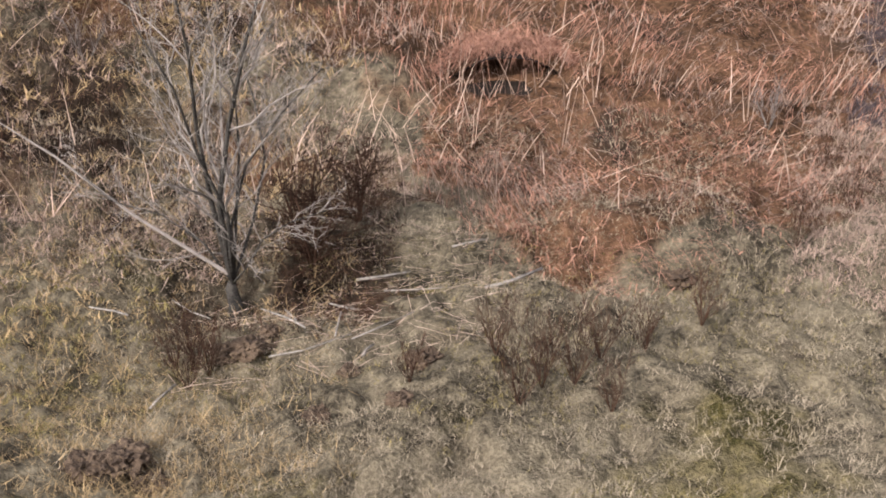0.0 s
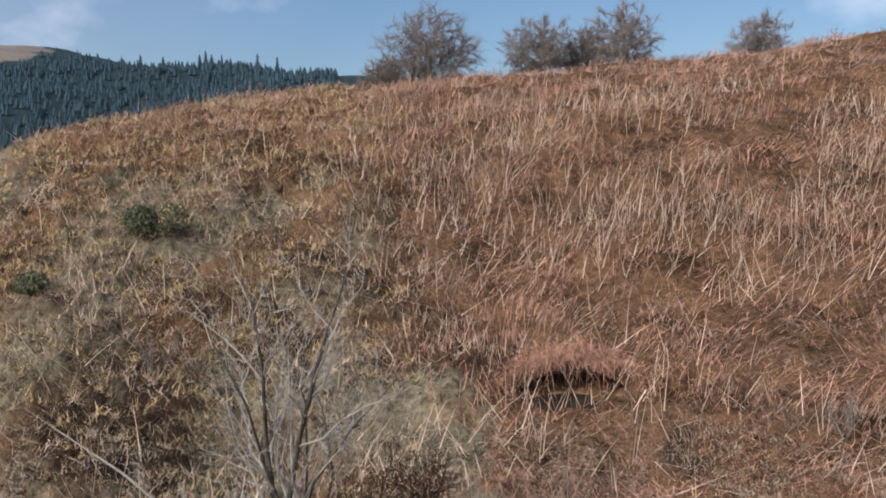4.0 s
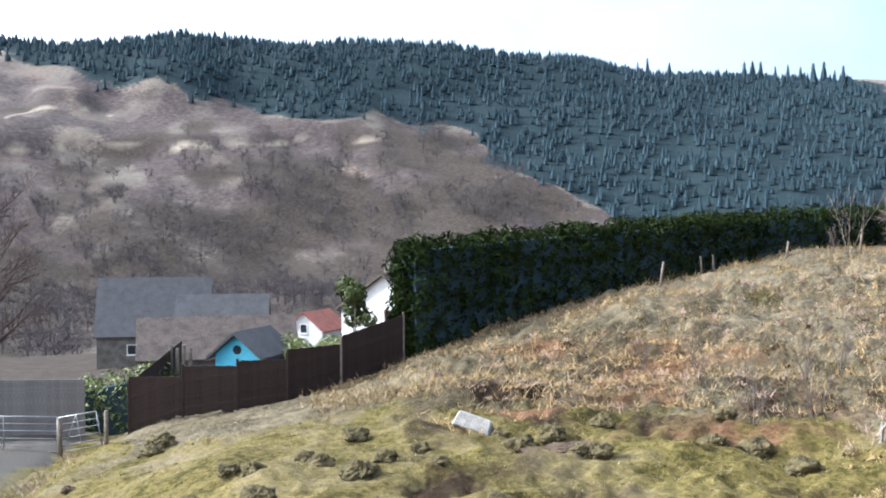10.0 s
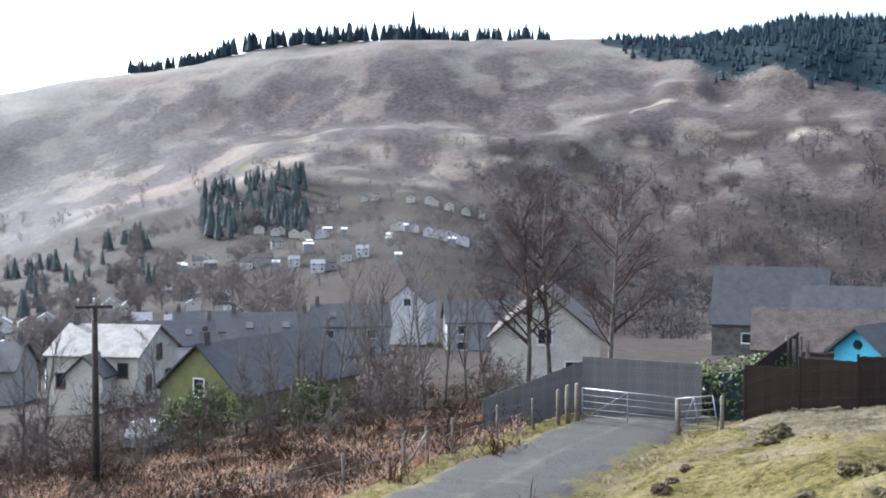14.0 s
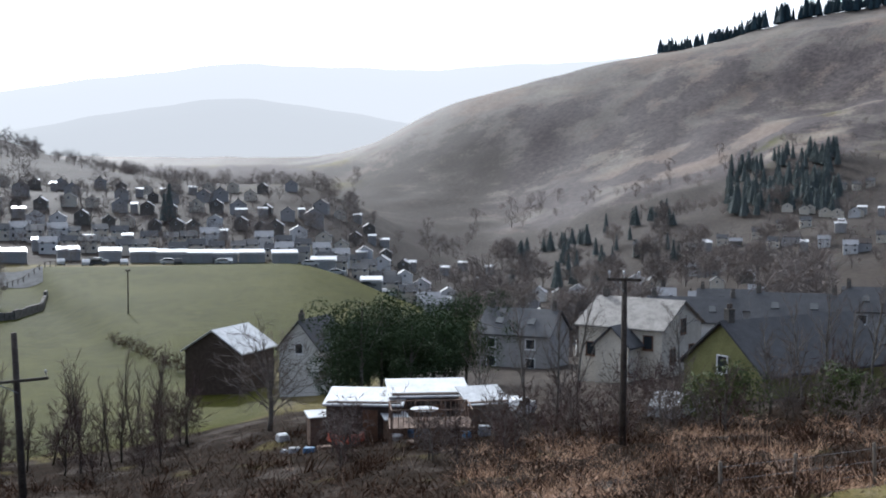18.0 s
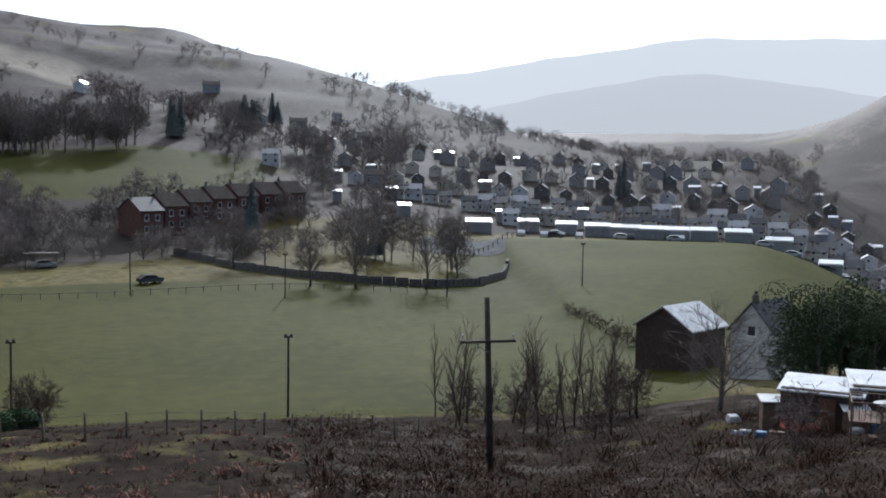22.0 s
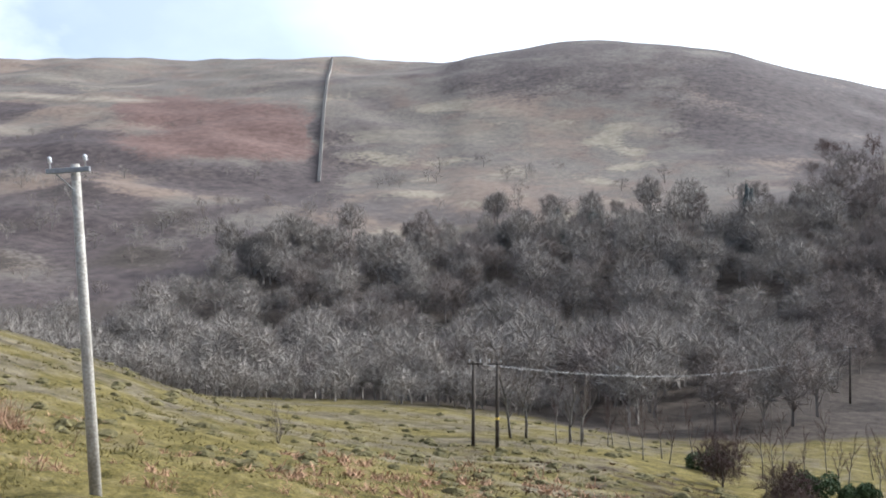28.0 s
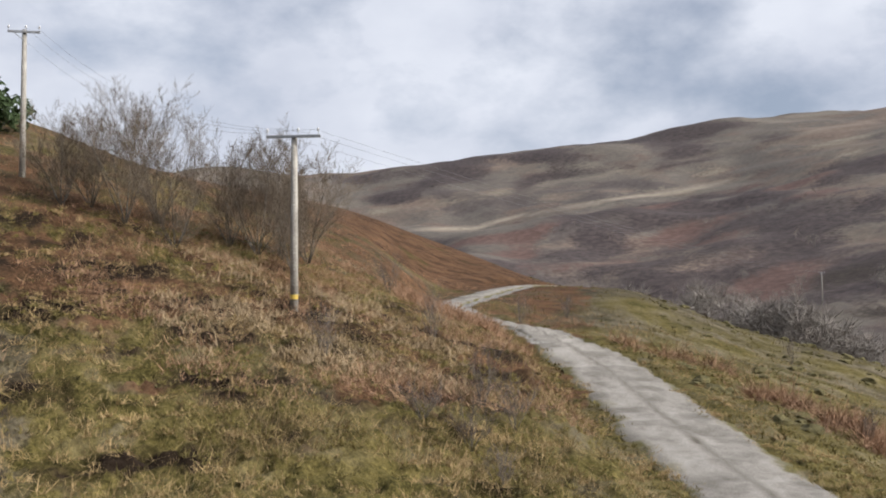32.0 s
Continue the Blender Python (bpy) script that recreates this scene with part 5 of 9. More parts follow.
    bunch("heather_weeds", 4400, (322, 341, 13, 27), M_FERN_GREY, "grey withered weeds at the foot of bracken", 0.5, 0.018, 57, 0.55, 14)
    bunch("pasture_bracken", 520, (197, 228, 33, 54), M_BRACKEN, "rust brown bracken dotted over a hill pasture", 0.7, 0.026, 182, 0.1, 16)
    bunch("slope_fern", 900, (148, 204, 24, 60), M_FERN, "rust brown bracken on a falling slope", 0.6, 0.04, 60, 0.35, 14)
    bunch("briar_patch", 260, (196, 214, 42, 64), M_BRACKEN, "reddish bracken and briars on a pasture's edge", 0.9, 0.05, 58, 0.3, 16)
    bunch("slope_tussocks", 1100, (140, 204, 26, 84), M_BRAMBLE, "dark withered tussocks on a falling slope", 0.5, 0.05, 52, 0.5, 12)

    # brambles and dead weeds below the track
    p = scatter(17000, 80, 148, 21, 74, rng, 0.75)
    d, kk = gap_to(TRACK_LINE[::2], p[:, 0], p[:, 1])
    out = p[:, 1] < TRACK_LINE[::2][kk][:, 1]
    p = keep(p, np.clip(0.6 + 0.9 * waves(p[:, 0], p[:, 1], 7, 41), 0.05, 1) * (d > 3.1) * out, rng)
    n = len(p)
    face = rng.uniform(0, 2 * np.pi, n)
    way = np.stack([np.cos(face) * 0.8, np.sin(face) * 0.8, rng.uniform(0.5, 1.4, n)], 1)
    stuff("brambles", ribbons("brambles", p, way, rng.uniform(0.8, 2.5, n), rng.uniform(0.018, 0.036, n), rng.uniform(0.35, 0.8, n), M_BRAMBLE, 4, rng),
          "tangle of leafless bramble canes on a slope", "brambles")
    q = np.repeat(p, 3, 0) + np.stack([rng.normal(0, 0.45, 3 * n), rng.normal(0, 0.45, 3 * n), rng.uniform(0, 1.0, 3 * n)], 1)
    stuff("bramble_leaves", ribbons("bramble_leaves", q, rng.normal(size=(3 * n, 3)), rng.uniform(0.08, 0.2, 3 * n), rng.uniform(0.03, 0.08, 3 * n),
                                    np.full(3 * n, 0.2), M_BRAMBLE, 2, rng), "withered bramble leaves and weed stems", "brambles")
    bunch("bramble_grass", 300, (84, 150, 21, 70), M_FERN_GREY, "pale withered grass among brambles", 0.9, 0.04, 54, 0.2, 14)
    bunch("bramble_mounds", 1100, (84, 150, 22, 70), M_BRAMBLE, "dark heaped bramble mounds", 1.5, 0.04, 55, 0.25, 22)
    p = scatter(1600, 80, 146, 21, 66, rng, 0.8)
    d, kk = gap_to(TRACK_LINE[::2], p[:, 0], p[:, 1])
    p = keep(p, (d > 2.6) * (p[:, 1] < TRACK_LINE[::2][kk][:, 1]) * np.clip(0.4 + 0.8 * waves(p[:, 0], p[:, 1], 8, 42), 0, 1), rng)
    n = len(p)
    way = np.stack([rng.normal(0, 0.35, n), rng.normal(0, 0.35, n), np.ones(n)], 1)
    stuff("dead_weeds", ribbons("dead_weeds", p, way, rng.uniform(0.6, 1.3, n), rng.uniform(0.012, 0.03, n), np.full(n, 0.35), M_STALK, 3, rng),
          "pale dead weed stems among brambles", "weeds")


growth()


# ---- the near hillside ----
def near_hillside():
    rng = np.random.RandomState(11)
    # many-stemmed willow on the gully's edge
    limbs = [([Vector((0, 0, -0.1)), Vector((0.02, 0, 0.2)), Vector((-0.03, 0.02, 0.42)), Vector((0, 0, 0.6))], [0.12, 0.10, 0.085, 0.03], 0)]
    top = Vector((0, 0, 0.5))
    for a, tilt, ln, r in ((2.9, 0.10, 4.4, 0.062), (0.2, 0.16, 4.3, 0.055), (3.4, 0.34, 3.9, 0.04), (0.5, 0.42, 3.5, 0.032), (2.7, 0.75, 2.6, 0.022),
                           (5.9, 0.85, 2.0, 0.022), (1.6, 0.3, 3.4, 0.03), (4.5, 0.28, 3.2, 0.03)):
        sub = grow(rng, ln, r * 0.8, (12, 8, 7), 0.8, 0.02, 1, 0.16, 0.0035, 0.35, 0.36, 1.0, 0.2)
        m = Matrix.Rotation(tilt, 4, Vector((-math.sin(a), math.cos(a), 0)))
        for pts, rad, level in sub:
            limbs.append(([top + m @ p for p in pts], rad, level))
    pts = [Vector((0.0, 0.0, 0.6)), Vector((-1.3, 0.3, 1.35)), Vector((-2.3, 0.5, 2.1)), Vector((-3.9, 0.9, 3.0))]
    limbs.append((pts, [0.026, 0.022, 0.017, 0.008], 1))
    tree("willow", spot(11.7, 13.6, -0.08), limbs, M_DARKBARK, M_TWIG_GREY, "leafless grey willow with many thin upright stems", "tree", split=1)
    # dark thicket beside it
    limbs = grow(rng, 1.6, 0.04, (9, 6, 4), 0.9, 0, 6, 0.05, 0.006, 0.15, 0.55, 0.9)
    tree("thicket", spot(7.2, 14.4, -0.05), limbs, M_BRAMBLE, M_BRAMBLE, "dark leafless thicket at the foot of a slope", "shrub", split=1)
    limbs = grow(rng, 1.3, 0.03, (9, 6, 4), 0.9, 0, 5, 0.05, 0.006, 0.15, 0.55, 0.9)
    tree("thicket", spot(4.6, 15.3, -0.05), limbs, M_BRAMBLE, M_BRAMBLE, "low dark leafless thicket by a gully", "shrub", split=1)
    # clumps of dead weeds
    for az, r, h, red in ((354.3, 10.6, 0.9, 0), (357.0, 10.9, 0.7, 0), (351.0, 11.2, 0.75, 0), (2.0, 10.4, 0.5, 0), (345.5, 12.5, 0.8, 0), (348.5, 11.9, 0.6, 0), (355.6, 10.2, 0.8, 0), (352.4, 10.7, 0.85, 0), (350.2, 10.4, 0.6, 0),
                          (14.2, 12.0, 0.9, 1), (13.4, 11.8, 0.8, 1), (15.2, 12.2, 0.8, 1), (14.6, 11.6, 0.6, 1), (341, 15.5, 0.9, 0), (343.5, 16.5, 0.8, 0), (338.5, 17, 1.0, 0), (336, 15.8, 0.9, 0), (340, 18.5, 1.0, 0), (335, 18.2, 1.1, 0), (332.5, 17, 0.9, 0)):
        bits = Shape()
        for pts, rad, level in grow(rng, h, 0.009, (6, 4), 0.7, 0, 9, 0.1, 0.0035, 0.5, 0.42, 1.0):
            bits.tube([pts[0], pts[2], pts[-1]], [rad[0], rad[2], 0], 3, cap=False)
        ob = tagged(new("dead_weed", bits.mesh("dead_weed", M_BRAMBLE)), "reddish dead weed clump by a willow" if red else "dead brown weed clump standing in short grass", "weed", "weeds in the grass")
        ob.matrix_basis = spot(az, r, -0.02)
    # cut branches lying about
    for az, r, ln, turn, rad in ((3.4, 14.0, 0.75, 20, 0.035), (358.5, 14.6, 0.55, 25, 0.03), (5.6, 13.2, 0.4, 170, 0.03), (356, 13.4, 0.9, 28, 0.045), (8.3, 12.6, 0.8, 120, 0.025),
                                 (9.0, 12.3, 0.9, 130, 0.022), (11.9, 14.6, 0.35, 160, 0.03), (6.2, 12.2, 0.5, 95, 0.02), (1.0, 13.4, 1.1, 10, 0.02), (14.2, 13.4, 0.7, 150, 0.02),
                                 (18.4, 13.2, 0.5, 170, 0.025), (16.0, 11.4, 0.45, 60, 0.03), (3.5, 12.0, 0.9, 40, 0.018), (7.6, 11.7, 1.0, 15, 0.02), (4.4, 11.6, 0.35, 75, 0.03)):
        p = place(az, r, rad * 0.5 + 0.05)
        s = Shape()
        pts = [Vector((-ln / 2, 0, 0)), Vector((-ln * 0.1, rng.normal(0, 0.03), 0.02)), Vector((ln / 2, rng.normal(0, 0.05), rng.uniform(0, 0.12)))]
        s.tube(pts, [rad * 0.62, rad * 0.58, rad * 0.35], 6)
        ob = tagged(new("branch", s.mesh("branch", M_PALEBARK, True)), "pale broken branch lying on the ground", "branch", "branches in the gully")
        ob.matrix_basis = pose(p.x, p.y, p.z, 0, rng.uniform(-6, 6), turn)
    # turned-up earth
    for az, r, size in ((11.2, 11.9, 0.2), (10.4, 12.1, 0.18), (9.8, 12.2, 0.14), (18.5, 9.7, 0.24), (19.6, 9.6, 0.2), (17.6, 9.5, 0.18), (20.6, 9.7, 0.22), (16.6, 9.4, 0.15), (5.5, 11.2, 0.16), (1.2, 11.0, 0.2), (347, 14.5, 0.22),
                        (12.4, 12.0, 0.2), (2.6, 10.0, 0.14), (7.5, 10.1, 0.16)):
        clod("earth_clod", az, r, size, M_EARTH, "dark clod of turned earth in the grass", "clod", "clods by the gully", rng)
    # fern drooping over a hollow: a shell coloured dark for shade, thatched with fronds
    c = place(356.5, 22.1)
    hol = Shape()
    nu, nv = 16, 8
    for q in range(nv + 1):
        for k in range(nu + 1):
            a = math.pi * k / nu
            t = q / nv
            hol.v.append(Vector((1.3 * math.cos(a) * (1 - 0.75 * t), 1.3 * t - 0.3, (1.0 - 0.35 * t) * math.sin(a) - 0.25 + 0.35 * t)))
    hol.f4 = [(q * (nu + 1) + k, q * (nu + 1) + k + 1, (q + 1) * (nu + 1) + k + 1, (q + 1) * (nu + 1) + k) for q in range(nv) for k in range(nu)]
    # floor and back of the hollow
    b0 = nv * (nu + 1)
    hol.f3 += [(b0 + k, b0 + k + 1, b0 + nu) for k in range(nu - 1)]
    hol.v += [Vector((-1.3, -0.45, 0.0)), Vector((1.3, -0.45, 0.0)), Vector((0.5, 1.0, 0.42)), Vector((-0.5, 1.0, 0.42))]
    e = len(hol.v)
    hol.f4.append((e - 4, e - 3, e - 2, e - 1))
    ob = tagged(new("hollow", hol.mesh("hollow", M_HOLLOW_SHADE, True)), "hollow under drooping bracken, its shade put into a dark colour", "hollow")
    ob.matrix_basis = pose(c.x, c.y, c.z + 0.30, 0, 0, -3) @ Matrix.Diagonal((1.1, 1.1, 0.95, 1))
    n = 3800
    a = rng.uniform(-0.1, math.pi + 0.1, n)
    depth = rng.uniform(0, 1, n)
    wide = 1.5 + 0.35 * rng.uniform(size=n) - 0.1 * depth
    p = np.stack([c.x + wide * np.cos(a), c.y - 0.36 + 1.5 * depth + rng.normal(0, 0.08, n), c.z + 0.30 + (0.80 + 0.22 * rng.uniform(size=n)) * np.clip(np.sin(a), -0.1, 1) + 0.12 * depth], 1)
    hang = rng.uniform(size=n) < 0.32
    way = np.stack([np.cos(a) * 0.9 + rng.normal(0, 0.6, n), np.where(hang, -0.45, 0.2) + rng.normal(0, 0.35, n), 0.25 + rng.normal(0, 0.3, n)], 1)
    stuff("fern_overhang", ribbons("fern_overhang", p, way, rng.uniform(0.2, 0.6, n) + 0.25 * depth, rng.uniform(0.010, 0.026, n), rng.uniform(0.4, 1.1, n), M_FERN, 3, rng),
          "rust brown bracken drooping over a dark hollow", "bracken")
    # evergreen gorse and small bushes
    for az, r, size in ((17.9, 27.8, 0.95), (23.6, 25.4, 0.5)):
        bush("gorse", az, r, size, 0.75, M_GORSE, 1500, 0.06, "dark green gorse bush in bleached grass", rng)
    # trees on the crest
    for az, r, h, w in ((3.3, 76, 7.2, 8.6), (357.6, 79, 5.6, 6.2), (355.3, 81, 5.4, 5.0), (353.3, 80, 6.6, 6.2), (346.5, 92, 6.0, 6.4), (5.6, 75, 3.6, 4.0)):
        limbs = dome(rng, h, w * 0.9, 0.15, (34, 13, 26), 0.011, 0.06)
        tree("crest_tree", spot(az, r, -0.9), limbs, M_BARK, M_TWIG, "broad rounded leafless tree on the crest of a hill", "tree", "trees on the crest")
    for az, r, h in ((330.3, 42, 3.2), (328.6, 43, 2.8), (331.8, 40, 1.6)):
        limbs = dome(rng, h, h * 0.9, 0.07, (18, 11, 13), 0.008, 0.04)
        tree("crest_shrub", spot(az, r, -0.2), limbs, M_BARK, M_TWIG, "tangled leafless shrub on a bracken slope", "shrub", "shrubs on the crest", split=1)
    for az, r, h in ((33.6, 62, 5.4), (35.2, 64, 4.8), (30.2, 50, 4.0), (28.6, 50, 3.7), (31.4, 53, 3.3)):
        limbs = dome(rng, h, h * 0.95, 0.10, (26, 12, 20), 0.009, 0.06)
        tree("hawthorn", spot(az, r, -0.3), limbs, M_BARK, M_TWIG, "dense leafless hawthorn on a grassy crest", "tree", "hawthorns on the crest", 1)
    for az, r, h in ((38.6, 58, 3.6), (39.4, 57, 1.8), (44.0, 28, 1.5), (41.0, 30, 1.4), (33.0, 24, 1.3), (36.8, 29, 1.6), (46.5, 33, 1.4), (49.0, 36, 1.1), (18, 22, 1.2), (29, 20, 1.1), (343, 20, 1.0), (24, 36, 1.2),
                     (41.2, 33.5, 1.9), (35.4, 26.5, 1.8), (39.5, 36, 1.5)):
        limbs = grow(rng, h, 0.018 + 0.005 * h, (8, 5, 4), 0.6, 0, 3, 0.15, 0.005, 0.45, 0.42, 0.9)
        tree("sapling", spot(az, r, -0.05), limbs, M_BARK, M_TWIG, "thin leafless sapling on the slope", "sapling", "saplings on the slope", 1)


def clod(name, az, r, size, material, label, category, group, rng, flat=0.6, ragged=1.0):
    """A lumpy mound with a ragged foot."""
    bm = bmesh.new()
    bmesh.ops.create_icosphere(bm, subdivisions=4, radius=1.0)
    sd = Vector(rng.uniform(-50, 50, 3))
    for v in bm.verts:
        k = 1 + 0.4 * noise.noise(v.co * 1.6 + sd) + 0.32 * ragged * noise.noise(v.co * 4.5 + sd) + 0.22 * ragged * noise.noise(v.co * 11.0 + sd)
        v.co = Vector((v.co.x * k, v.co.y * k, v.co.z * k * flat)) * size
    me = bpy.data.meshes.new(name)
    bm.to_mesh(me)
    bm.free()
    me.polygons.foreach_set("use_smooth", [False] * len(me.polygons))
    me.materials.append(material)
    ob = tagged(new(name, me), label, category, group)
    ob.matrix_basis = spot(az, r, size * flat * 0.15, rng.uniform(0, 360))
    return ob


def bush(name, az, r, size, tall, material, leaves, leaf, label, rng, group="", wide=1.0):
    ob = thing(name, spot(az, r), label, "bush", group)
    n = 9
    c = np.stack([rng.uniform(-0.65, 0.65, n) * size * wide, rng.uniform(-0.55, 0.55, n) * size, rng.uniform(0.25, 0.75, n) * size * tall], 1)
    v, f = leaf_cloud(c, rng.uniform(0.3, 0.5, n) * size, leaves, leaf, rng)
    v[:, 2] = np.maximum(v[:, 2], 0.02)
    part("foliage", link_mesh("foliage", v, [f], material), material, ob)
    for k in range(6):
        s = Shape().tube([(0, 0, -0.05), tuple(c[k] * 0.5), tuple(c[k])], [0.03 * size, 0.02 * size, 0.008], 4)
        part("stem", s, M_BARK, ob)
    return ob


near_hillside()


# ---- pasture, fence, hedge and gate ----
def pasture():
    rng = np.random.RandomState(12)
    spots = [(64.3, 23.0, 0.44), (55.8, 25.6, 0.42), (54.1, 26.7, 0.36), (62.9, 24.1, 0.3), (52.9, 24.7, 0.3), (51.9, 24.6, 0.34), (56.8, 27.2, 0.26), (61.0, 25.4, 0.3), (66.2, 24.4, 0.32),
             (66.9, 25.2, 0.28), (69.6, 23.6, 0.28), (70.8, 24.0, 0.3), (64.2, 27.2, 0.36), (58.0, 31.0, 0.3), (51.5, 27.4, 0.34), (46.0, 26.0, 0.36), (44.0, 26.2, 0.45), (45.4, 28.5, 0.34),
             (41.9, 24.4, 0.42), (60.2, 23.4, 0.22), (69.5, 21.3, 0.4), (63.6, 20.2, 0.34), (73.6, 33.5, 0.5), (74.2, 32.5, 0.4), (57.5, 20.2, 0.36), (66.5, 19.4, 0.4), (73.0, 22.6, 0.32), (60.5, 18.6, 0.4)]
    for az, r, size in spots:
        clod("turf_mound", az, r, size * 0.9, M_MOUND, "low brown turf mound in cropped pasture", "mound", "mounds in the pasture", rng, 0.72, 0.5)
    for az, r, size in ((80.9, 24.6, 0.5), (80.2, 25.6, 0.4), (79.6, 26.8, 0.42), (81.6, 23.4, 0.5), (79.0, 27.8, 0.35), (82.8, 22.4, 0.45), (78.2, 29.4, 0.3), (77.0, 22.0, 0.35), (74.5, 20.6, 0.4), (71.5, 19.8, 0.35)):
        clod("bank_clod", az, r, size * 0.55, M_EARTH, "clod of bare earth on a worn bank", "clod", "clods on the bank", rng, 0.7)
    for az, r, size in ((54.6, 25.0, 0.5), (53.4, 24.9, 0.5), (52.4, 25.0, 0.4)):
        clod("bare_patch", az, r, size, M_EARTH, "low heap of bare brown soil", "soil", "soil in the pasture", rng, 0.18)
    # pale block of stone
    s = Shape().box((1.15, 1.0, 0.42), pose(0, 0, -0.06, 14, 20, 0), 0.86, 0.04)
    ob = tagged(new("stone_block", s.mesh("stone_block", M_STONE)), "pale grey block of stone lying in pasture", "stone")
    ob.matrix_basis = spot(58.2, 28.0, 0.02, 140, 1.0, 4)
    s = Shape().box((0.09, 0.09, 0.5), pose(0, 0, 0, 0, 5, 0), 0.7, 0.01).box((0.07, 0.07, 0.25), pose(0.0, 0, 0.3, 0, 40, 0), 0.7, 0.01)
    ob = tagged(new("stump", s.mesh("stump", M_PALEBARK)), "bleached forked stump in the grass", "stump")
    ob.matrix_basis = spot(38.2, 26.2, -0.04)


FENCE = [(61.1, 46.0), (64.4, 42.6), (67.2, 41.0), (69.7, 40.8), (72.4, 41.2), (75.0, 41.8)]


def board_run(a, b, high_a, high_b, material, parent, width=0.14, base_dz=0.02, batten=True):
    """Upright boards between two ground points, each a part of its own."""
    a, b = Vector(a), Vector(b)
    run = Vector((b.x - a.x, b.y - a.y, 0))
    n = max(2, int(run.length / (width - 0.004)))
    ang = math.degrees(math.atan2(run.y, run.x))
    meshes = {}
    for i in range(n):
        t = (i + 0.5) / n
        x, y = a.x + run.x * t, a.y + run.y * t
        z0 = ground_z(x, y) + base_dz
        top = high_a + (high_b - high_a) * t
        h = round(max(0.4, top - z0) / 0.05) * 0.05
        if h not in meshes:
            meshes[h] = Shape().box((width, 0.022, h), None, 1.0, 0.004).mesh("board", material)
        ob = new("board", meshes[h])
        ob.matrix_basis = parent.matrix_basis.inverted() @ pose(x, y, top - h + 0.01 * ((i * 7) % 3), 0, 0, ang + 4)
        ob.parent = parent


def fence_line():
    ob = thing("board_fence", spot(*FENCE[2]), "dark brown close-boarded fence stepping down a slope", "fence")
    inv = ob.matrix_basis.inverted()
    tops = []
    for az, r in FENCE:
        tops.append(place(az, r).z)
    heights = [2.0, 1.95, 1.75, 1.75, 1.8, 1.85]
    for k, (az, r) in enumerate(FENCE):
        p = place(az, r)
        s = Shape().box((0.1, 0.1, heights[k] + 0.22), None, 0.94, 0.01)
        q = part("post", s, M_BOARD if k > 1 else M_POST, ob)
        q.matrix_basis = inv @ pose(p.x, p.y, p.z - 0.1, 0, 0, az)
    for k in range(len(FENCE) - 1):
        a, b = place(*FENCE[k]), place(*FENCE[k + 1])
        ha, hb = a.z + heights[k], b.z + heights[k + 1]
        if k > 0:
            ha = hb = (ha + hb) / 2 - 0.05
        board_run(a, b, ha, hb, M_BOARD, ob)
        d = b - a
        for zz in (0.35, 1.35):
            s = Shape().tube([a + Vector((0, 0, zz)), b + Vector((0, 0, zz))], [0.035, 0.035], 4)
            r = part("rail", s, M_BOARD, ob)
            r.matrix_basis = inv
    # garden side, running away from the corner
    c = place(75.0, 41.8)
    e = Vector((c.x - 7.5, c.y + 4.5, 0))
    board_run(c, e, c.z + 1.85, c.z + 2.5, M_BOARD, ob)
    # old grey fence behind the gate
    g = thing("grey_fence", spot(80, 46), "weathered grey board fence behind a gate", "fence")
    a, b = place(83.0, 46.5), place(77.0, 46.0)
    board_run(a, b, a.z + 2.4, b.z + 2.3, M_GREYBOARD, g, 0.16)
    c2 = place(88.2, 44.5)
    board_run(a, c2, a.z + 2.2, c2.z + 1.3, M_GREYBOARD, g, 0.16)


def bar_gate(name, a, b, high, bars, label):
    """A steel field gate hung between two ground points."""
    a, b = Vector(a), Vector(b)
    d = b - a
    ang = math.degrees(math.atan2(d.y, d.x))
    ln = math.hypot(d.x, d.y)
    ob = thing(name, pose(a.x, a.y, a.z + 0.12, 0, -math.degrees(math.atan2(d.z, ln)), ang), label, "gate")
    f = Shape()
    f.tube([(0.05, 0, 0), (0.05, 0, high)], [0.025, 0.025], 8)
    f.tube([(ln - 0.05, 0, 0), (ln - 0.05, 0, high)], [0.025, 0.025], 8)
    f.tube([(0.05, 0, high), (ln - 0.05, 0, high)], [0.026, 0.026], 8)
    part("gate_frame", f, M_STEEL, ob, smooth_shade=True)
    zs = [high * v for v in ((0.0, 0.18, 0.38, 0.6, 0.8)[:bars])]
    for z in zs:
        part("bar", Shape().tube([(0.05, 0, z), (ln - 0.05, 0, z)], [0.018, 0.018], 6), M_STEEL, ob, smooth_shade=True)
    part("brace", Shape().tube([(0.05, -0.03, 0), (ln * 0.5, -0.03, high)], [0.015, 0.015], 6), M_STEEL, ob, smooth_shade=True)
    part("upright", Shape().tube([(ln * 0.5, -0.03, 0), (ln * 0.5, -0.03, high)], [0.015, 0.015], 6), M_STEEL, ob, smooth_shade=True)
    return ob


def wood_post(az, r, h, rad, label, group, material=None, tilt=0.0):
    s = Shape().tube([(0, 0, -0.2), (0, 0, h * 0.5), (0, 0, h - 0.02), (0, 0, h)], [rad, rad * 0.96, rad * 0.9, rad * 0.7], 8)
    ob = tagged(new("fence_post", s.mesh("fence_post", material or M_POST, True)), label, "post", group)
    ob.matrix_basis = spot(az, r, 0, 0, 1.0, tilt)
    return ob


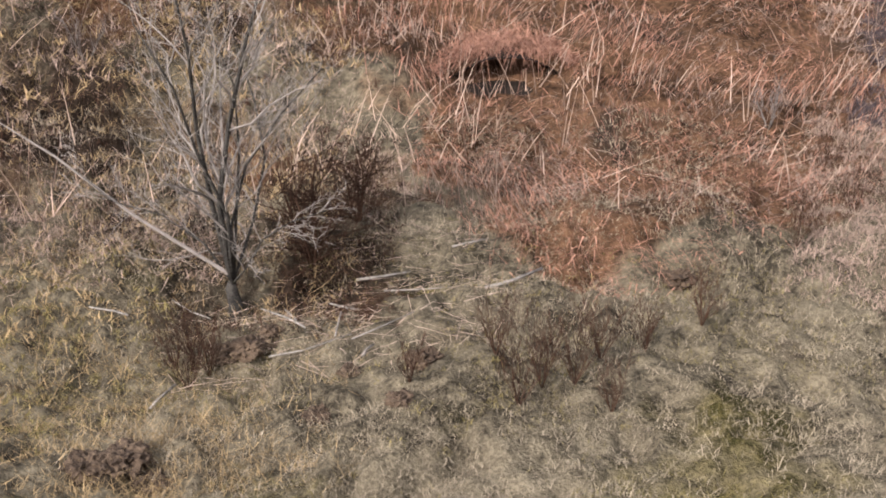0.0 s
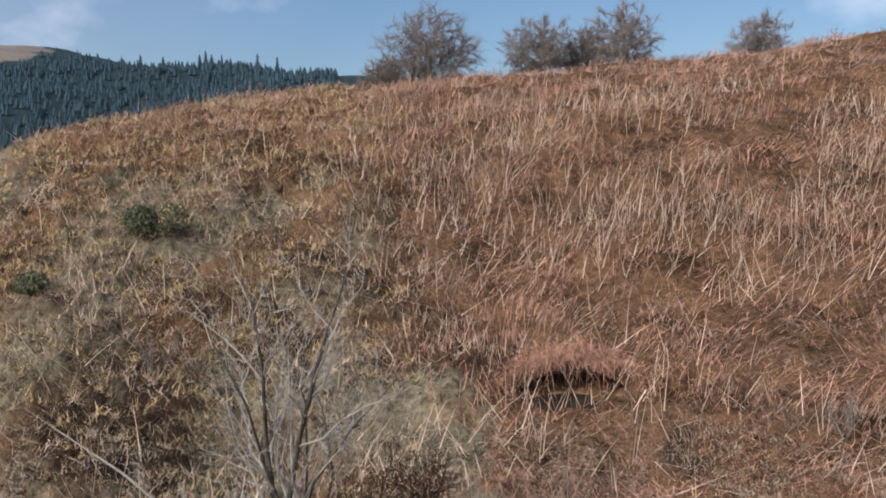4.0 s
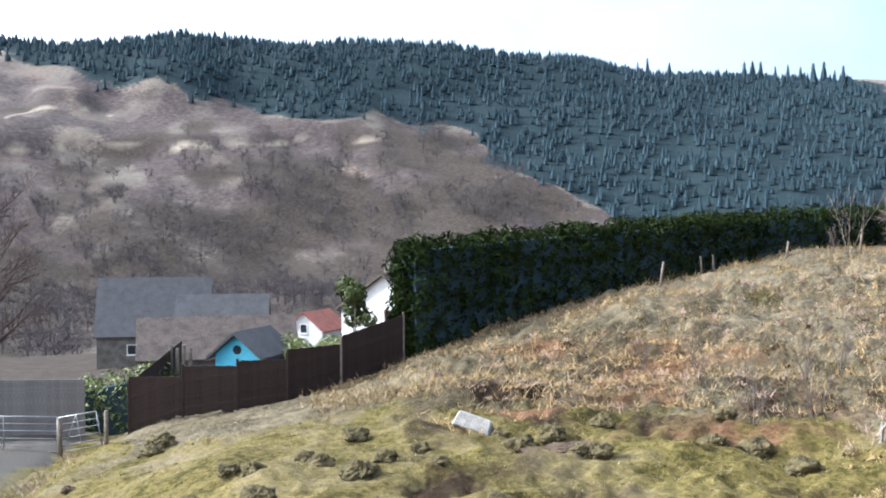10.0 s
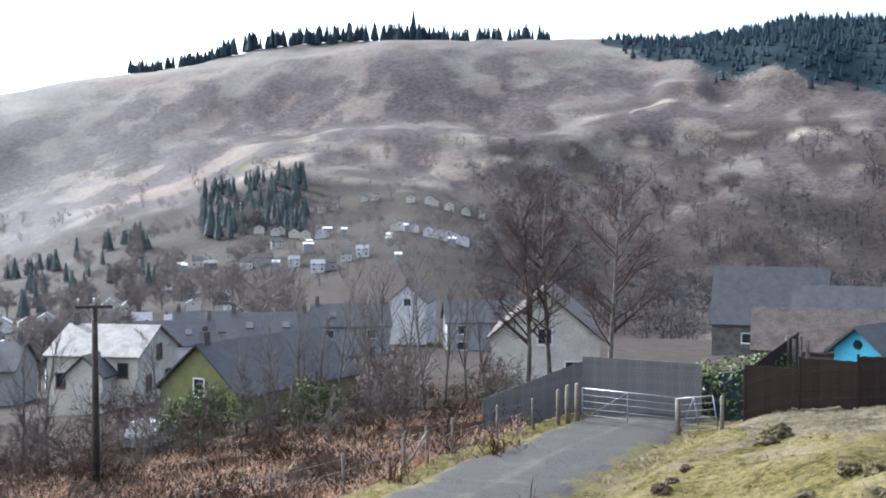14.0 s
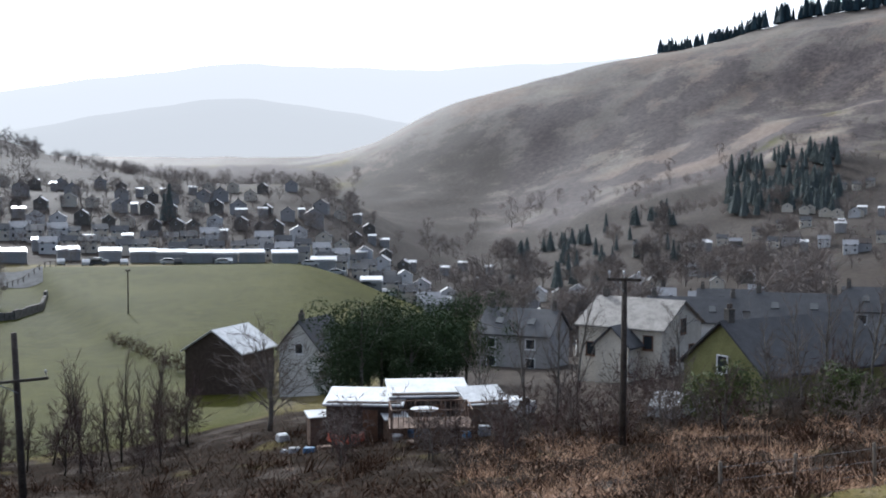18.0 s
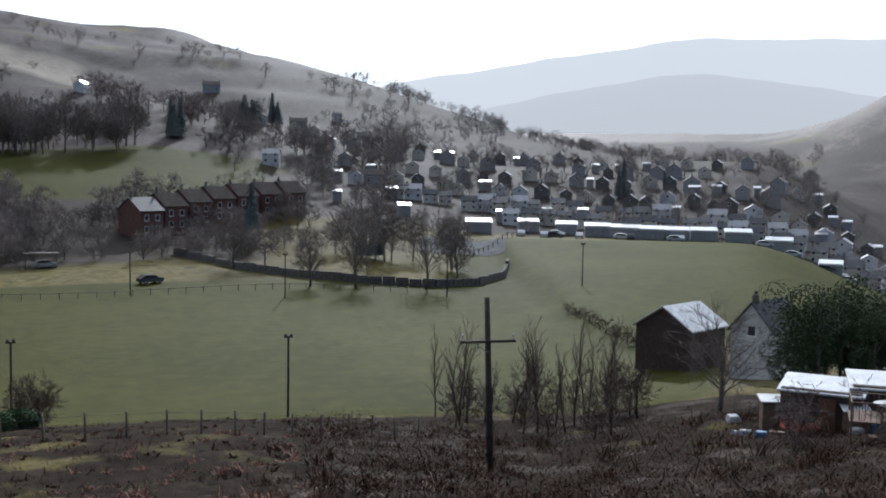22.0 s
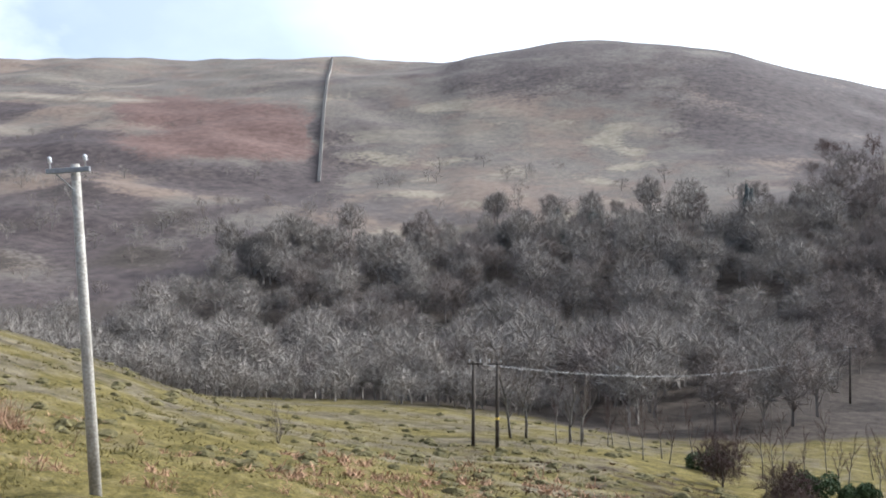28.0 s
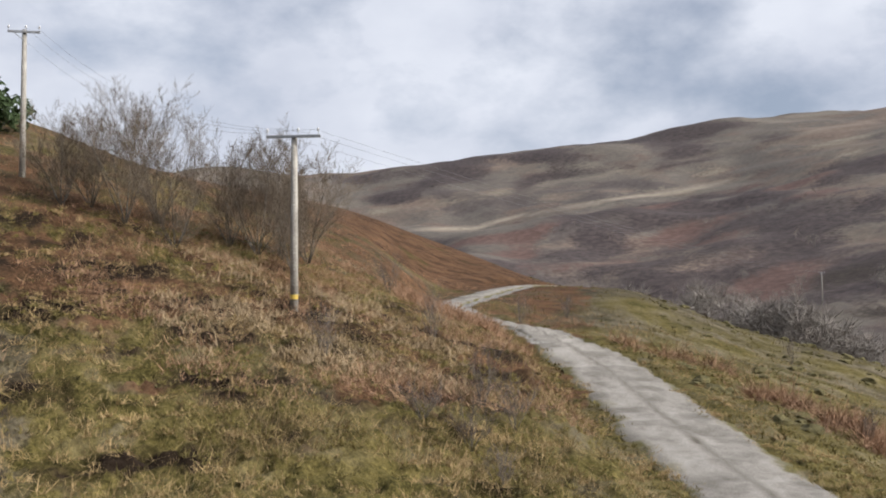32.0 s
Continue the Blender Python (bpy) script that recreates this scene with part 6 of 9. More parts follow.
def gates():
    rng = np.random.RandomState(13)
    a, b, c = place(83.1, 43.6), place(78.3, 41.6), place(76.2, 40.9)
    bar_gate("field_gate", a, b, 1.25, 5, "galvanised steel five-bar gate, closed, across a track")
    bar_gate("small_gate", b + (c - b) * 0.06, c, 1.2, 5, "small galvanised steel gate beside the field gate")
    for az, r, h, rad in ((83.3, 43.7, 1.55, 0.11), (83.8, 43.2, 1.5, 0.11), (84.3, 42.9, 1.35, 0.08), (78.25, 41.5, 1.35, 0.09), (76.1, 40.8, 1.3, 0.08)):
        wood_post(az, r, h, rad, "stout weathered wooden gatepost", "gateposts", M_POST)
    line = [(103, 28.5), (99.4, 31.0), (95.6, 31.6), (92.4, 34.0), (91.2, 35.4), (89.9, 36.6), (87.5, 39.4), (85.6, 41.6)]
    for k, (az, r) in enumerate(line):
        wood_post(az, r, 1.2, 0.05, "thin weathered post of a wire fence", "posts along the track", M_POST, rng.uniform(-3, 3))
    p0, p1 = place(92.4, 34.0), place(91.2, 35.4)
    s = Shape().tube([p0 + Vector((0.2, -0.1, 0.0)), p1 + Vector((0, 0, 1.05))], [0.04, 0.04], 6)
    tagged(new("fence_strut", s.mesh("fence_strut", M_POST, True)), "slanting wooden strut of a wire fence", "strut")
    for z in (0.35, 0.7, 1.05):
        s = Shape()
        pts = [place(az, r, z) for az, r in line]
        s.tube(pts, [0.006] * len(pts), 3)
        tagged(new("fence_wire", s.mesh("fence_wire", M_WIRE)), "thin wire strand of a fence along a track", "wire", "strands along the track")
    for az, r in ((45.0, 58), (45.6, 57), (41.5, 60), (38.0, 60), (47.8, 50), (36.6, 58)):
        wood_post(az, r, 1.1, 0.06, "old leaning post on a grassy crest", "posts on the crest", M_POST, rng.uniform(-12, 12))


def hedge_of(name, pts, tops, depth, material, leaves, leaf, label, rng):
    """A clipped hedge along ground points: a solid dark core as its inner shade, and a coat of leaves."""
    ob = thing(name, Matrix(), label, "hedge")
    core, cs, rs = Shape(), [], []
    for (a, ta), (b, tb) in zip(zip(pts, tops), list(zip(pts, tops))[1:]):
        d = Vector((b.x - a.x, b.y - a.y, 0))
        side = Vector((-d.y, d.x, 0)).normalized() * depth * 0.36
        i = len(core.v)
        for p, t in ((a, ta), (b, tb)):
            core.v += [p - side + Vector((0, 0, -0.3)), p + side + Vector((0, 0, -0.3)),
                       Vector((p.x, p.y, t - 0.35)) + side * 0.85, Vector((p.x, p.y, t - 0.35)) - side * 0.85]
        core.f4 += [(i, i + 4, i + 7, i + 3), (i + 1, i + 2, i + 6, i + 5), (i + 3, i + 7, i + 6, i + 2), (i, i + 3, i + 2, i + 1), (i + 4, i + 5, i + 6, i + 7)]
        n = max(2, int(d.length / 0.7))
        for k in range(n):
            t = (k + 0.5) / n
            p = a.lerp(b, t)
            top = ta + (tb - ta) * t
            z = p.z + 0.1
            while z < top - 0.2:
                for s in (-1, 1):
                    q = p + side * s * rng.uniform(0.75, 1.1)
                    cs.append((q.x, q.y, z + rng.uniform(-0.2, 0.2)))
                    rs.append(rng.uniform(0.4, 0.62))
                z += 0.65
            for s in (-0.5, 0.5):
                q = p + side * s
                cs.append((q.x, q.y, top - 0.3 + rng.uniform(-0.15, 0.2)))
                rs.append(rng.uniform(0.4, 0.65))
    for p, t in ((pts[0], tops[0]), (pts[-1], tops[-1])):
        z = p.z + 0.1
        while z < t - 0.2:
            for k in range(3):
                cs.append((p.x + rng.uniform(-0.4, 0.4), p.y + rng.uniform(-0.4, 0.4), z))
                rs.append(rng.uniform(0.5, 0.7))
            z += 0.5
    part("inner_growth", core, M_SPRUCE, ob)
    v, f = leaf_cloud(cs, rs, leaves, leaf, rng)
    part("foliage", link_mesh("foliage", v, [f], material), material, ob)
    return ob


def boundary():
    rng = np.random.RandomState(14)
    pts = [place(60.9, 48.5), place(55.0, 52.0), place(49.0, 57.0), place(43.5, 63.0), place(36.8, 70.0)]
    tops = [6.25, 6.7, 7.1, 7.6, 7.95]
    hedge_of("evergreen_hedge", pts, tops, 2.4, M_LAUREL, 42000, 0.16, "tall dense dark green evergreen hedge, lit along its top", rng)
    a, b = place(77.2, 47.5), place(73.6, 47.0)
    hedge_of("clipped_hedge", [a, b], [a.z + 2.0, b.z + 2.1], 1.4, M_LEAF_YEL, 3600, 0.12, "low clipped bright yellow-green hedge", rng)


pasture()
fence_line()
gates()
boundary()


# ---- poles and wires ----
def pole(name, az, r, h, rad, material, label, arms, turn, plate=0.0, sway=0.0):
    """A wooden line pole; arms: height from the top, length, side offset, with insulators on it."""
    ob = thing(name, spot(az, r, 0, turn) @ Matrix.Rotation(math.atan2(sway, h), 4, "Y"), label, "pole", "line poles")
    part("shaft", Shape().tube([(0, 0, -0.4), (0, 0, h * 0.5), (0, 0, h)], [rad * 1.15, rad, rad * 0.82], 10), material, ob, smooth_shade=True)
    for drop, ln, off, pins in arms:
        z = h - drop
        arm = part("crossarm", Shape().box((ln, 0.1, 0.12), pose(off, -rad - 0.04, z - 0.06), 1.0, 0.012), M_STEEL if material is M_POLE else material, ob)
        for q in pins:
            s = Shape()
            s.tube([(q, -rad - 0.04, z + 0.06), (q, -rad - 0.04, z + 0.2), (q, -rad - 0.04, z + 0.22), (q, -rad - 0.04, z + 0.28), (q, -rad - 0.04, z + 0.3), (q, -rad - 0.04, z + 0.36)],
                   [0.015, 0.015, 0.06, 0.045, 0.06, 0.02], 8)
            part("insulator", s, M_CERAMIC, arm, smooth_shade=True)
        part("stay", Shape().tube([(off - ln * 0.32, -rad - 0.06, z - 0.02), (0, -rad - 0.02, z - 0.5)], [0.018, 0.018], 5), M_STEEL, ob)
    if plate:
        part("plate", Shape().tube([(0, 0, plate), (0, 0, plate + 0.2)], [rad * 1.14, rad * 1.12], 10), M_YELLOW, ob, "yellow warning band")
    return ob


def wire(points, sag, label, rad=0.012):
    pts = []
    for a, b in zip(points, points[1:]):
        a, b = Vector(a), Vector(b)
        for k in range(15):
            t = k / 14
            p = a.lerp(b, t)
            p.z -= sag * 4 * t * (1 - t)
            if not (pts and k == 0):
                pts.append(p)
    s = Shape().tube(pts, [rad] * len(pts), 3)
    tagged(new("overhead_wire", s.mesh("overhead_wire", M_WIRE)), label, "wire", "overhead wires")


def poles():
    pole("line_pole", 222.95, 28.4, 8.0, 0.13, M_POLE, "pale weathered wooden pole with a short steel crossarm", [(0.15, 1.05, -0.12, (-0.55, 0.3))], 205, 0, -0.56)
    pole("line_pole", 258.7, 46.0, 7.2, 0.15, M_POLE, "pale weathered wooden pole with a steel crossarm and insulators", [(0.05, 2.3, 0.0, (-1.1, 0.2, 1.05))], 245, 0.35)
    pole("line_pole", 271.8, 63.6, 8.1, 0.15, M_POLE, "tall pale wooden pole on a hillside", [(0.15, 1.7, 0.0, (-0.8, 0.1, 0.8))], 262)
    pole("dark_pole", 138.05, 49.0, 7.9, 0.15, M_POLEDARK, "dark tarred wooden pole with a low crossarm", [(2.0, 2.5, 0.0, (-1.15, 1.15))], 142, 0, -0.3)
    pole("dark_pole", 107.65, 45.5, 7.0, 0.13, M_POLEDARK, "dark wooden pole with a crossarm at its head", [(0.1, 1.4, 0.0, (-0.6, 0.0, 0.6))], 100)
    pole("dark_pole", 203.3, 87, 6.7, 0.13, M_POLEDARK, "dark wooden pole standing in a pair", [(0.2, 1.2, 0.2, (-0.3, 0.6))], 195)
    pole("dark_pole", 202.05, 87, 6.8, 0.14, M_POLEDARK, "dark wooden pole with a yellow plate", [(0.2, 1.2, -0.2, (-0.6, 0.3))], 195, 2.2)
    pole("dark_pole", 184.3, 165, 8.0, 0.15, M_POLEDARK, "dark wooden pole at a wood's edge", [(0.2, 1.6, 0.0, (-0.7, 0.7))], 190)
    pole("line_pole", 231.0, 330, 9.0, 0.16, M_POLE, "far pale wooden pole on the moor", [(0.2, 1.6, 0.0, (-0.7, 0.7))], 240)
    a, b = place(258.7, 46.0, 7.4), place(231.0, 330, 9.2)
    u = (b - a).cross(Vector((0, 0, 1))).normalized()
    for k in (-1.0, 0.2, 1.0):
        wire([place(271.8, 63.6, 8.2) + u * k * 0.8, a + u * k, b + u * k], 1.6, "thin overhead wire between wooden poles", 0.006)
    a, b = place(202.6, 87, 6.8), place(184.3, 165, 8.0)
    for k in range(2):
        wire([a + Vector((0.8 * k - 0.4, 0, -0.3)), b + Vector((0.8 * k - 0.4, 0, 0))], 2.2 + 0.1 * k, "thin overhead wire sagging across the valley", 0.01)
    wire([place(184.3, 165, 8.0), place(212, 330, 12)], 3.0, "thin overhead wire over a wood", 0.018)
    # narrow patch of flood light masts round the playing field
    for az, r in ((148.45, 88), (162.1, 92), (156.2, 170), (148.4, 167), (139.9, 170), (165.0, 175), (173.2, 90), (132.8, 172)):
        ob = thing("floodlight_mast", spot(az, r, 0, az + 180), "thin dark floodlight mast beside a playing field", "mast", "floodlight masts")
        part("shaft", Shape().tube([(0, 0, -0.2), (0, 0, 6.6)], [0.11, 0.08], 8), M_POLEDARK, ob)
        for q in (-0.22, 0.22):
            part("lamp", Shape().box((0.3, 0.22, 0.3), pose(q, 0.1, 6.5, 20), 0.8, 0.03), M_POLEDARK, ob)


# ---- houses ----
M_CREAM = mat("cream_render", (0.50, 0.45, 0.36), (0.66, 0.61, 0.52), 1.2, 0.85, 0.1)
M_WHITE = mat("white_render", (0.48, 0.47, 0.45), (0.68, 0.67, 0.65), 1.2, 0.8, 0.1, spread=0.3)
M_GREYWALL = mat("grey_render", (0.21, 0.205, 0.20), (0.38, 0.37, 0.36), 1.2, 0.85, 0.1, spread=0.4)
M_BRICK = mat("red_brick", (0.10, 0.055, 0.045), (0.17, 0.092, 0.070), 2.0, 0.85, 0.2)
M_STONEWALL = mat("grey_stone_wall", (0.075, 0.068, 0.058), (0.19, 0.175, 0.155), 1.5, 0.9, 0.5)
M_BLUE = mat("sky_blue_paint", (0.10, 0.42, 0.58), (0.15, 0.52, 0.68), 1.5, 0.6, 0.05)
# render darkened in colour for the gable that lies in shade
M_YGREEN = mat("shaded_yellow_green_render", (0.15, 0.15, 0.06), (0.24, 0.235, 0.10), 1.5, 0.8, 0.1)
M_SLATE = mat("slate_roof", (0.032, 0.032, 0.035), (0.085, 0.085, 0.09), 1.3, 0.62, 0.25, spread=0.3)
M_WETSLATE = mat("shining_slate_roof", (0.10, 0.10, 0.11), (0.22, 0.22, 0.235), 1.3, 0.3, 0.15, spread=0.3)
M_DULLTILE = mat("dull_tile_roof", (0.040, 0.034, 0.030), (0.095, 0.080, 0.070), 1.3, 0.95, 0.25, gloss=0.03)
M_TILE = mat("brown_tile_roof", (0.045, 0.036, 0.031), (0.11, 0.088, 0.076), 1.3, 0.6, 0.25)
M_REDTILE = mat("red_tile_roof", (0.20, 0.07, 0.05), (0.32, 0.12, 0.085), 1.3, 0.6, 0.25)
M_FLATROOF = mat("felt_roof", (0.34, 0.34, 0.34), (0.56, 0.56, 0.56), 1.0, 0.28, 0.1)
M_GLASS = mat("dark_glass", (0.015, 0.02, 0.025), (0.04, 0.045, 0.05), 1.0, 0.06, 0)
M_UPVC = mat("white_frame", (0.65, 0.65, 0.65), (0.8, 0.8, 0.8), 4.0, 0.4, 0)
M_BROWNFRAME = mat("brown_frame", (0.10, 0.055, 0.035), (0.18, 0.10, 0.06), 4.0, 0.6, 0)
M_DECK = mat("deck_timber", (0.09, 0.06, 0.045), (0.22, 0.15, 0.11), 3.0, 0.8, 0.2, spread=0.3)
M_DARKTIMBER = mat("dark_timber", (0.040, 0.030, 0.025), (0.090, 0.070, 0.058), 3.0, 0.85, 0.2, spread=0.3, gloss=0.05)
M_TARMAC = mat("tarmac", (0.05, 0.05, 0.05), (0.12, 0.12, 0.12), 0.6, 1.0, 0.2)
# tile colour paled to paint the sun on the roof slope
M_SUNLIT_TILE = mat("sunlit_tile_roof", (0.17, 0.155, 0.14), (0.32, 0.295, 0.265), 1.3, 0.7, 0.25)


def roof_shape(w, d, h, rh, over=0.3, thick=0.14):
    """Two slopes with their thickness; the ridge runs along x."""
    s = Shape()
    half = d / 2 + over
    drop = rh * over / (d / 2)
    for sg in (-1, 1):
        o = [(0, h + rh + thick), (0, h + rh), (sg * half, h - drop), (sg * half, h - drop + thick)]
        m = Matrix.Rotation(radians(90), 4, "Z")
        out = [(x * 1.0, z) for x, z in o]
        s.prism(out if sg < 0 else out[::-1], w + 2 * over, m)
    return s


def wall_shape(w, d, h, rh):
    s = Shape()
    m = Matrix.Rotation(radians(90), 4, "Z")
    return s.prism([(-d / 2, -1.5), (d / 2, -1.5), (d / 2, h), (0, h + rh), (-d / 2, h)], w, m)


def window_on(parent, x, z, face, w, h, d, frame_m, wide=0.95, tall=1.1):
    """A window standing a little proud of a wall. face: 'front', 'back', 'left' or 'right'."""
    if face in ("front", "back"):
        sg = -1 if face == "front" else 1
        m = pose(x, sg * (d / 2 + 0.02), z, 0, 0, 0 if sg < 0 else 180)
    else:
        sg = -1 if face == "left" else 1
        m = pose(sg * (w / 2 + 0.02), x, z, 0, 0, 90 if sg > 0 else -90)
    f = Shape()
    for q in (-1, 1):
        f.box((0.08, 0.08, tall), pose(q * (wide / 2 - 0.04), 0, 0))
    for zz in (0.0, tall - 0.08):
        f.box((wide - 0.162, 0.08, 0.08), pose(0, 0, zz))
    f.box((wide + 0.12, 0.14, 0.06), pose(0, -0.03, -0.065))
    win = part("window", f, frame_m, parent)
    win.matrix_basis = m
    pane = part("pane", Shape().box((wide - 0.16, 0.02, tall - 0.16), pose(0, 0.02, 0.08)), M_GLASS, win)
    return win


def house(name, m, w, d, h, rh, wall_m, roof_m, label, wins=(), chimneys=1, frame_m=None, group="", door=None, category="house"):
    ob = thing(name, m, label, category, group)
    part("wall", wall_shape(w, d, h, rh), wall_m, ob)
    part("roof", roof_shape(w, d, h, rh), roof_m, ob)
    for k in range(chimneys):
        x = (-1 if k == 0 else 1) * (w / 2 - 0.5)
        c = Shape().box((0.5, 0.42, rh * 0.5 + 0.5), pose(x, 0, h + rh * 0.62), 1.0, 0.02)
        ch = part("chimney", c, M_STONEWALL, ob)
        for q in (-0.17, 0.17):
            part("chimney_pot", Shape().tube([(x + q * 0.7, 0, h + rh * 1.12 + 0.48), (x + q * 0.7, 0, h + rh * 1.12 + 0.8)], [0.09, 0.075], 7), M_TILE, ch)
    for x, z, face, ww, tt in wins:
        window_on(ob, x, z, face, w, h, d, frame_m or M_UPVC, ww, tt)
    if door:
        x, face = door
        sg = -1
        dr = part("door", Shape().box((0.9, 0.06, 2.0), pose(x, sg * (d / 2 + 0.02), 0.0), 1.0, 0.01), M_BROWNFRAME, ob)
        part("door_handle", Shape().box((0.05, 0.06, 0.14), pose(x + 0.35, sg * (d / 2 + 0.07), 1.0)), M_STEEL, dr)
    return ob


def at(az, r, turn=0.0, dz=0.0):
    """A pose on the ground whose front looks towards the flight, then turned."""
    return spot(az, r, dz, az + turn)


def level(az, r, turn, z):
    """A pose at that height over the level of the flight, its front towards the flight, then turned."""
    p = place(az, r)
    return pose(p.x, p.y, EYE + z, 0, 0, az + turn)


def near_houses():
    # cream house with a porch gable
    c = house("cream_house", level(106.5, 95, -26, -14.7), 7.6, 8.0, 3.6, 2.0, M_CREAM, M_SUNLIT_TILE, "cream rendered house, its tile roof coloured pale as if sunlit",
              [(2.6, 1.9, "front", 0.9, 1.2), (0.2, 2.9, "right", 1.1, 1.3), (-1.9, 0.6, "right", 1.1, 1.3), (1.9, 0.6, "right", 1.1, 1.3), (-2.6, 1.0, "front", 1.0, 1.2)], 1, M_BROWNFRAME)
    w = part("porch_wall", wall_shape(3.2, 3.0, 2.4, 1.4), M_CREAM, c)
    w.matrix_basis = pose(0.5, -4.7, 0, 0, 0, 90)
    r = part("porch_roof", roof_shape(3.2, 3.0, 2.4, 1.4), M_SLATE, c, "dark slate porch roof")
    r.matrix_basis = pose(0.5, -4.7, 0.02, 0, 0, 90)
    house("yellow_green_house", level(99.3, 70, 48, -13.2), 11.0, 6.4, 3.0, 2.6, M_YGREEN, M_SLATE, "yellow-green gabled house with a dark slate roof", [(0.0, 2.6, "left", 0.9, 1.1)], 1)
    # big pale gable behind the alders
    house("gabled_house", level(84.5, 77, 88, -11.2), 12, 7.0, 3.4, 2.9, M_CREAM, M_TILE, "cream house showing a broad gable and brown roof", [(0.0, 2.9, "left", 1.0, 1.1), (-1.8, 0.8, "left", 1.1, 1.1)], 0)
    house("white_gabled_house", level(91.3, 150, 80, -15.6), 9, 5.0, 4.2, 2.2, M_WHITE, M_TILE, "white gabled house among bare trees", [(0.0, 3.6, "left", 1.1, 1.1)], 1)
    house("tiled_bungalow", level(73.1, 124, -4, -14.6), 11.5, 9, 3.4, 5.6, M_STONEWALL, M_SLATE, "large house with a wide dark slate roof", [(-2, 1.2, "front", 1.4, 1.1)], 0)
    house("tiled_bungalow", level(69.8, 105, -5, -13.1), 8.0, 7, 2.7, 4.0, M_STONEWALL, M_SLATE, "house with a wide dark roof and white verges", [(2, 1.0, "front", 1.4, 1.1)], 0)
    house("tiled_bungalow", level(70.2, 88, 2, -12.1), 11.6, 7, 2.3, 2.7, M_STONEWALL, M_TILE, "bungalow with a wide dull brown roof", [(3, 0.7, "front", 1.4, 1.1)], 0)
    house("red_roofed_house", at(65.0, 132, 60), 6, 5, 3.4, 2.0, M_WHITE, M_REDTILE, "white house with a red tiled roof", [(0, 3.0, "left", 1.0, 1.1)], 0)
    house("white_house", at(59.7, 64, 55, -2.2), 8, 6.0, 4.6, 1.9, M_WHITE, M_TILE, "white house with brown-framed windows and satellite dish",
          [(-0.6, 3.4, "left", 1.1, 1.2), (-1.4, 3.4, "front", 1.0, 1.2), (1.0, 0.9, "left", 1.1, 1.2)], 1, M_BROWNFRAME)
    # terraces farther down
    for az, r, t, w, wm in ((103.8, 125, 4, 9.6, M_WHITE), (98.8, 118, 2, 8.4, M_GREYWALL), (107.9, 135, 8, 8, M_WHITE), (101.2, 150, 0, 12, M_GREYWALL), (94.6, 134, 4, 9, M_GREYWALL), (87.8, 140, 6, 9, M_GREYWALL), (112.5, 118, -20, 8, M_GREYWALL)):
        h = house("terrace_house", at(az, r, t, -0.6), w, 7, 4.4, 2.3, wm, M_SLATE, "two-storey terrace house with a dark slate roof", [(-w * 0.3, 0.9, "front", 1.1, 1.1), (w * 0.25, 0.9, "front", 1.1, 1.1), (-w * 0.3, 2.9, "front", 1.1, 1.1), (w * 0.25, 2.9, "front", 1.1, 1.1)], 2, group="houses below the track")
        for q in (-0.25, 0.2):
            part("skylight", Shape().box((0.8, 1.0, 0.08), pose(w * q, -1.9, 5.62, math.degrees(math.atan2(2.3, 3.5)))), M_GLASS, h)
    # brown barn-like house, white house beside the pines
    house("brown_house", at(127.8, 112, 58, 0.8), 6.4, 6.4, 3.4, 2.0, M_DARKTIMBER, M_FLATROOF, "brown gabled house with a bright grey roof", [], 0)
    house("white_cottage", at(123.5, 104, 62, 1.0), 6, 4.2, 3.6, 2.4, M_WHITE, M_SLATE, "white cottage gable among trees", [(0, 3.0, "left", 0.9, 1.0)], 1)
    # blue summer house behind the fence
    b = house("summer_house", at(68.75, 49.5, 62), 2.9, 2.1, 1.85, 0.85, M_BLUE, M_SLATE, "sky blue timber summer house with a dark roof", [], 0, category="shed")
    p = part("round_window", Shape().tube([(-1.48, 0, 2.05), (-1.43, 0, 2.05)], [0.2, 0.2], 16), M_GLASS, b)
    for k in range(4):
        s = Shape().tube([(-2.6 - 0.1 * k, 1.6 + 0.25 * k, 0), (-2.6 - 0.1 * k, 1.6 + 0.25 * k, 2.2 + 0.15 * (k % 2))], [0.09, 0.08], 6)
        part("porch_post", s, M_POST, b)


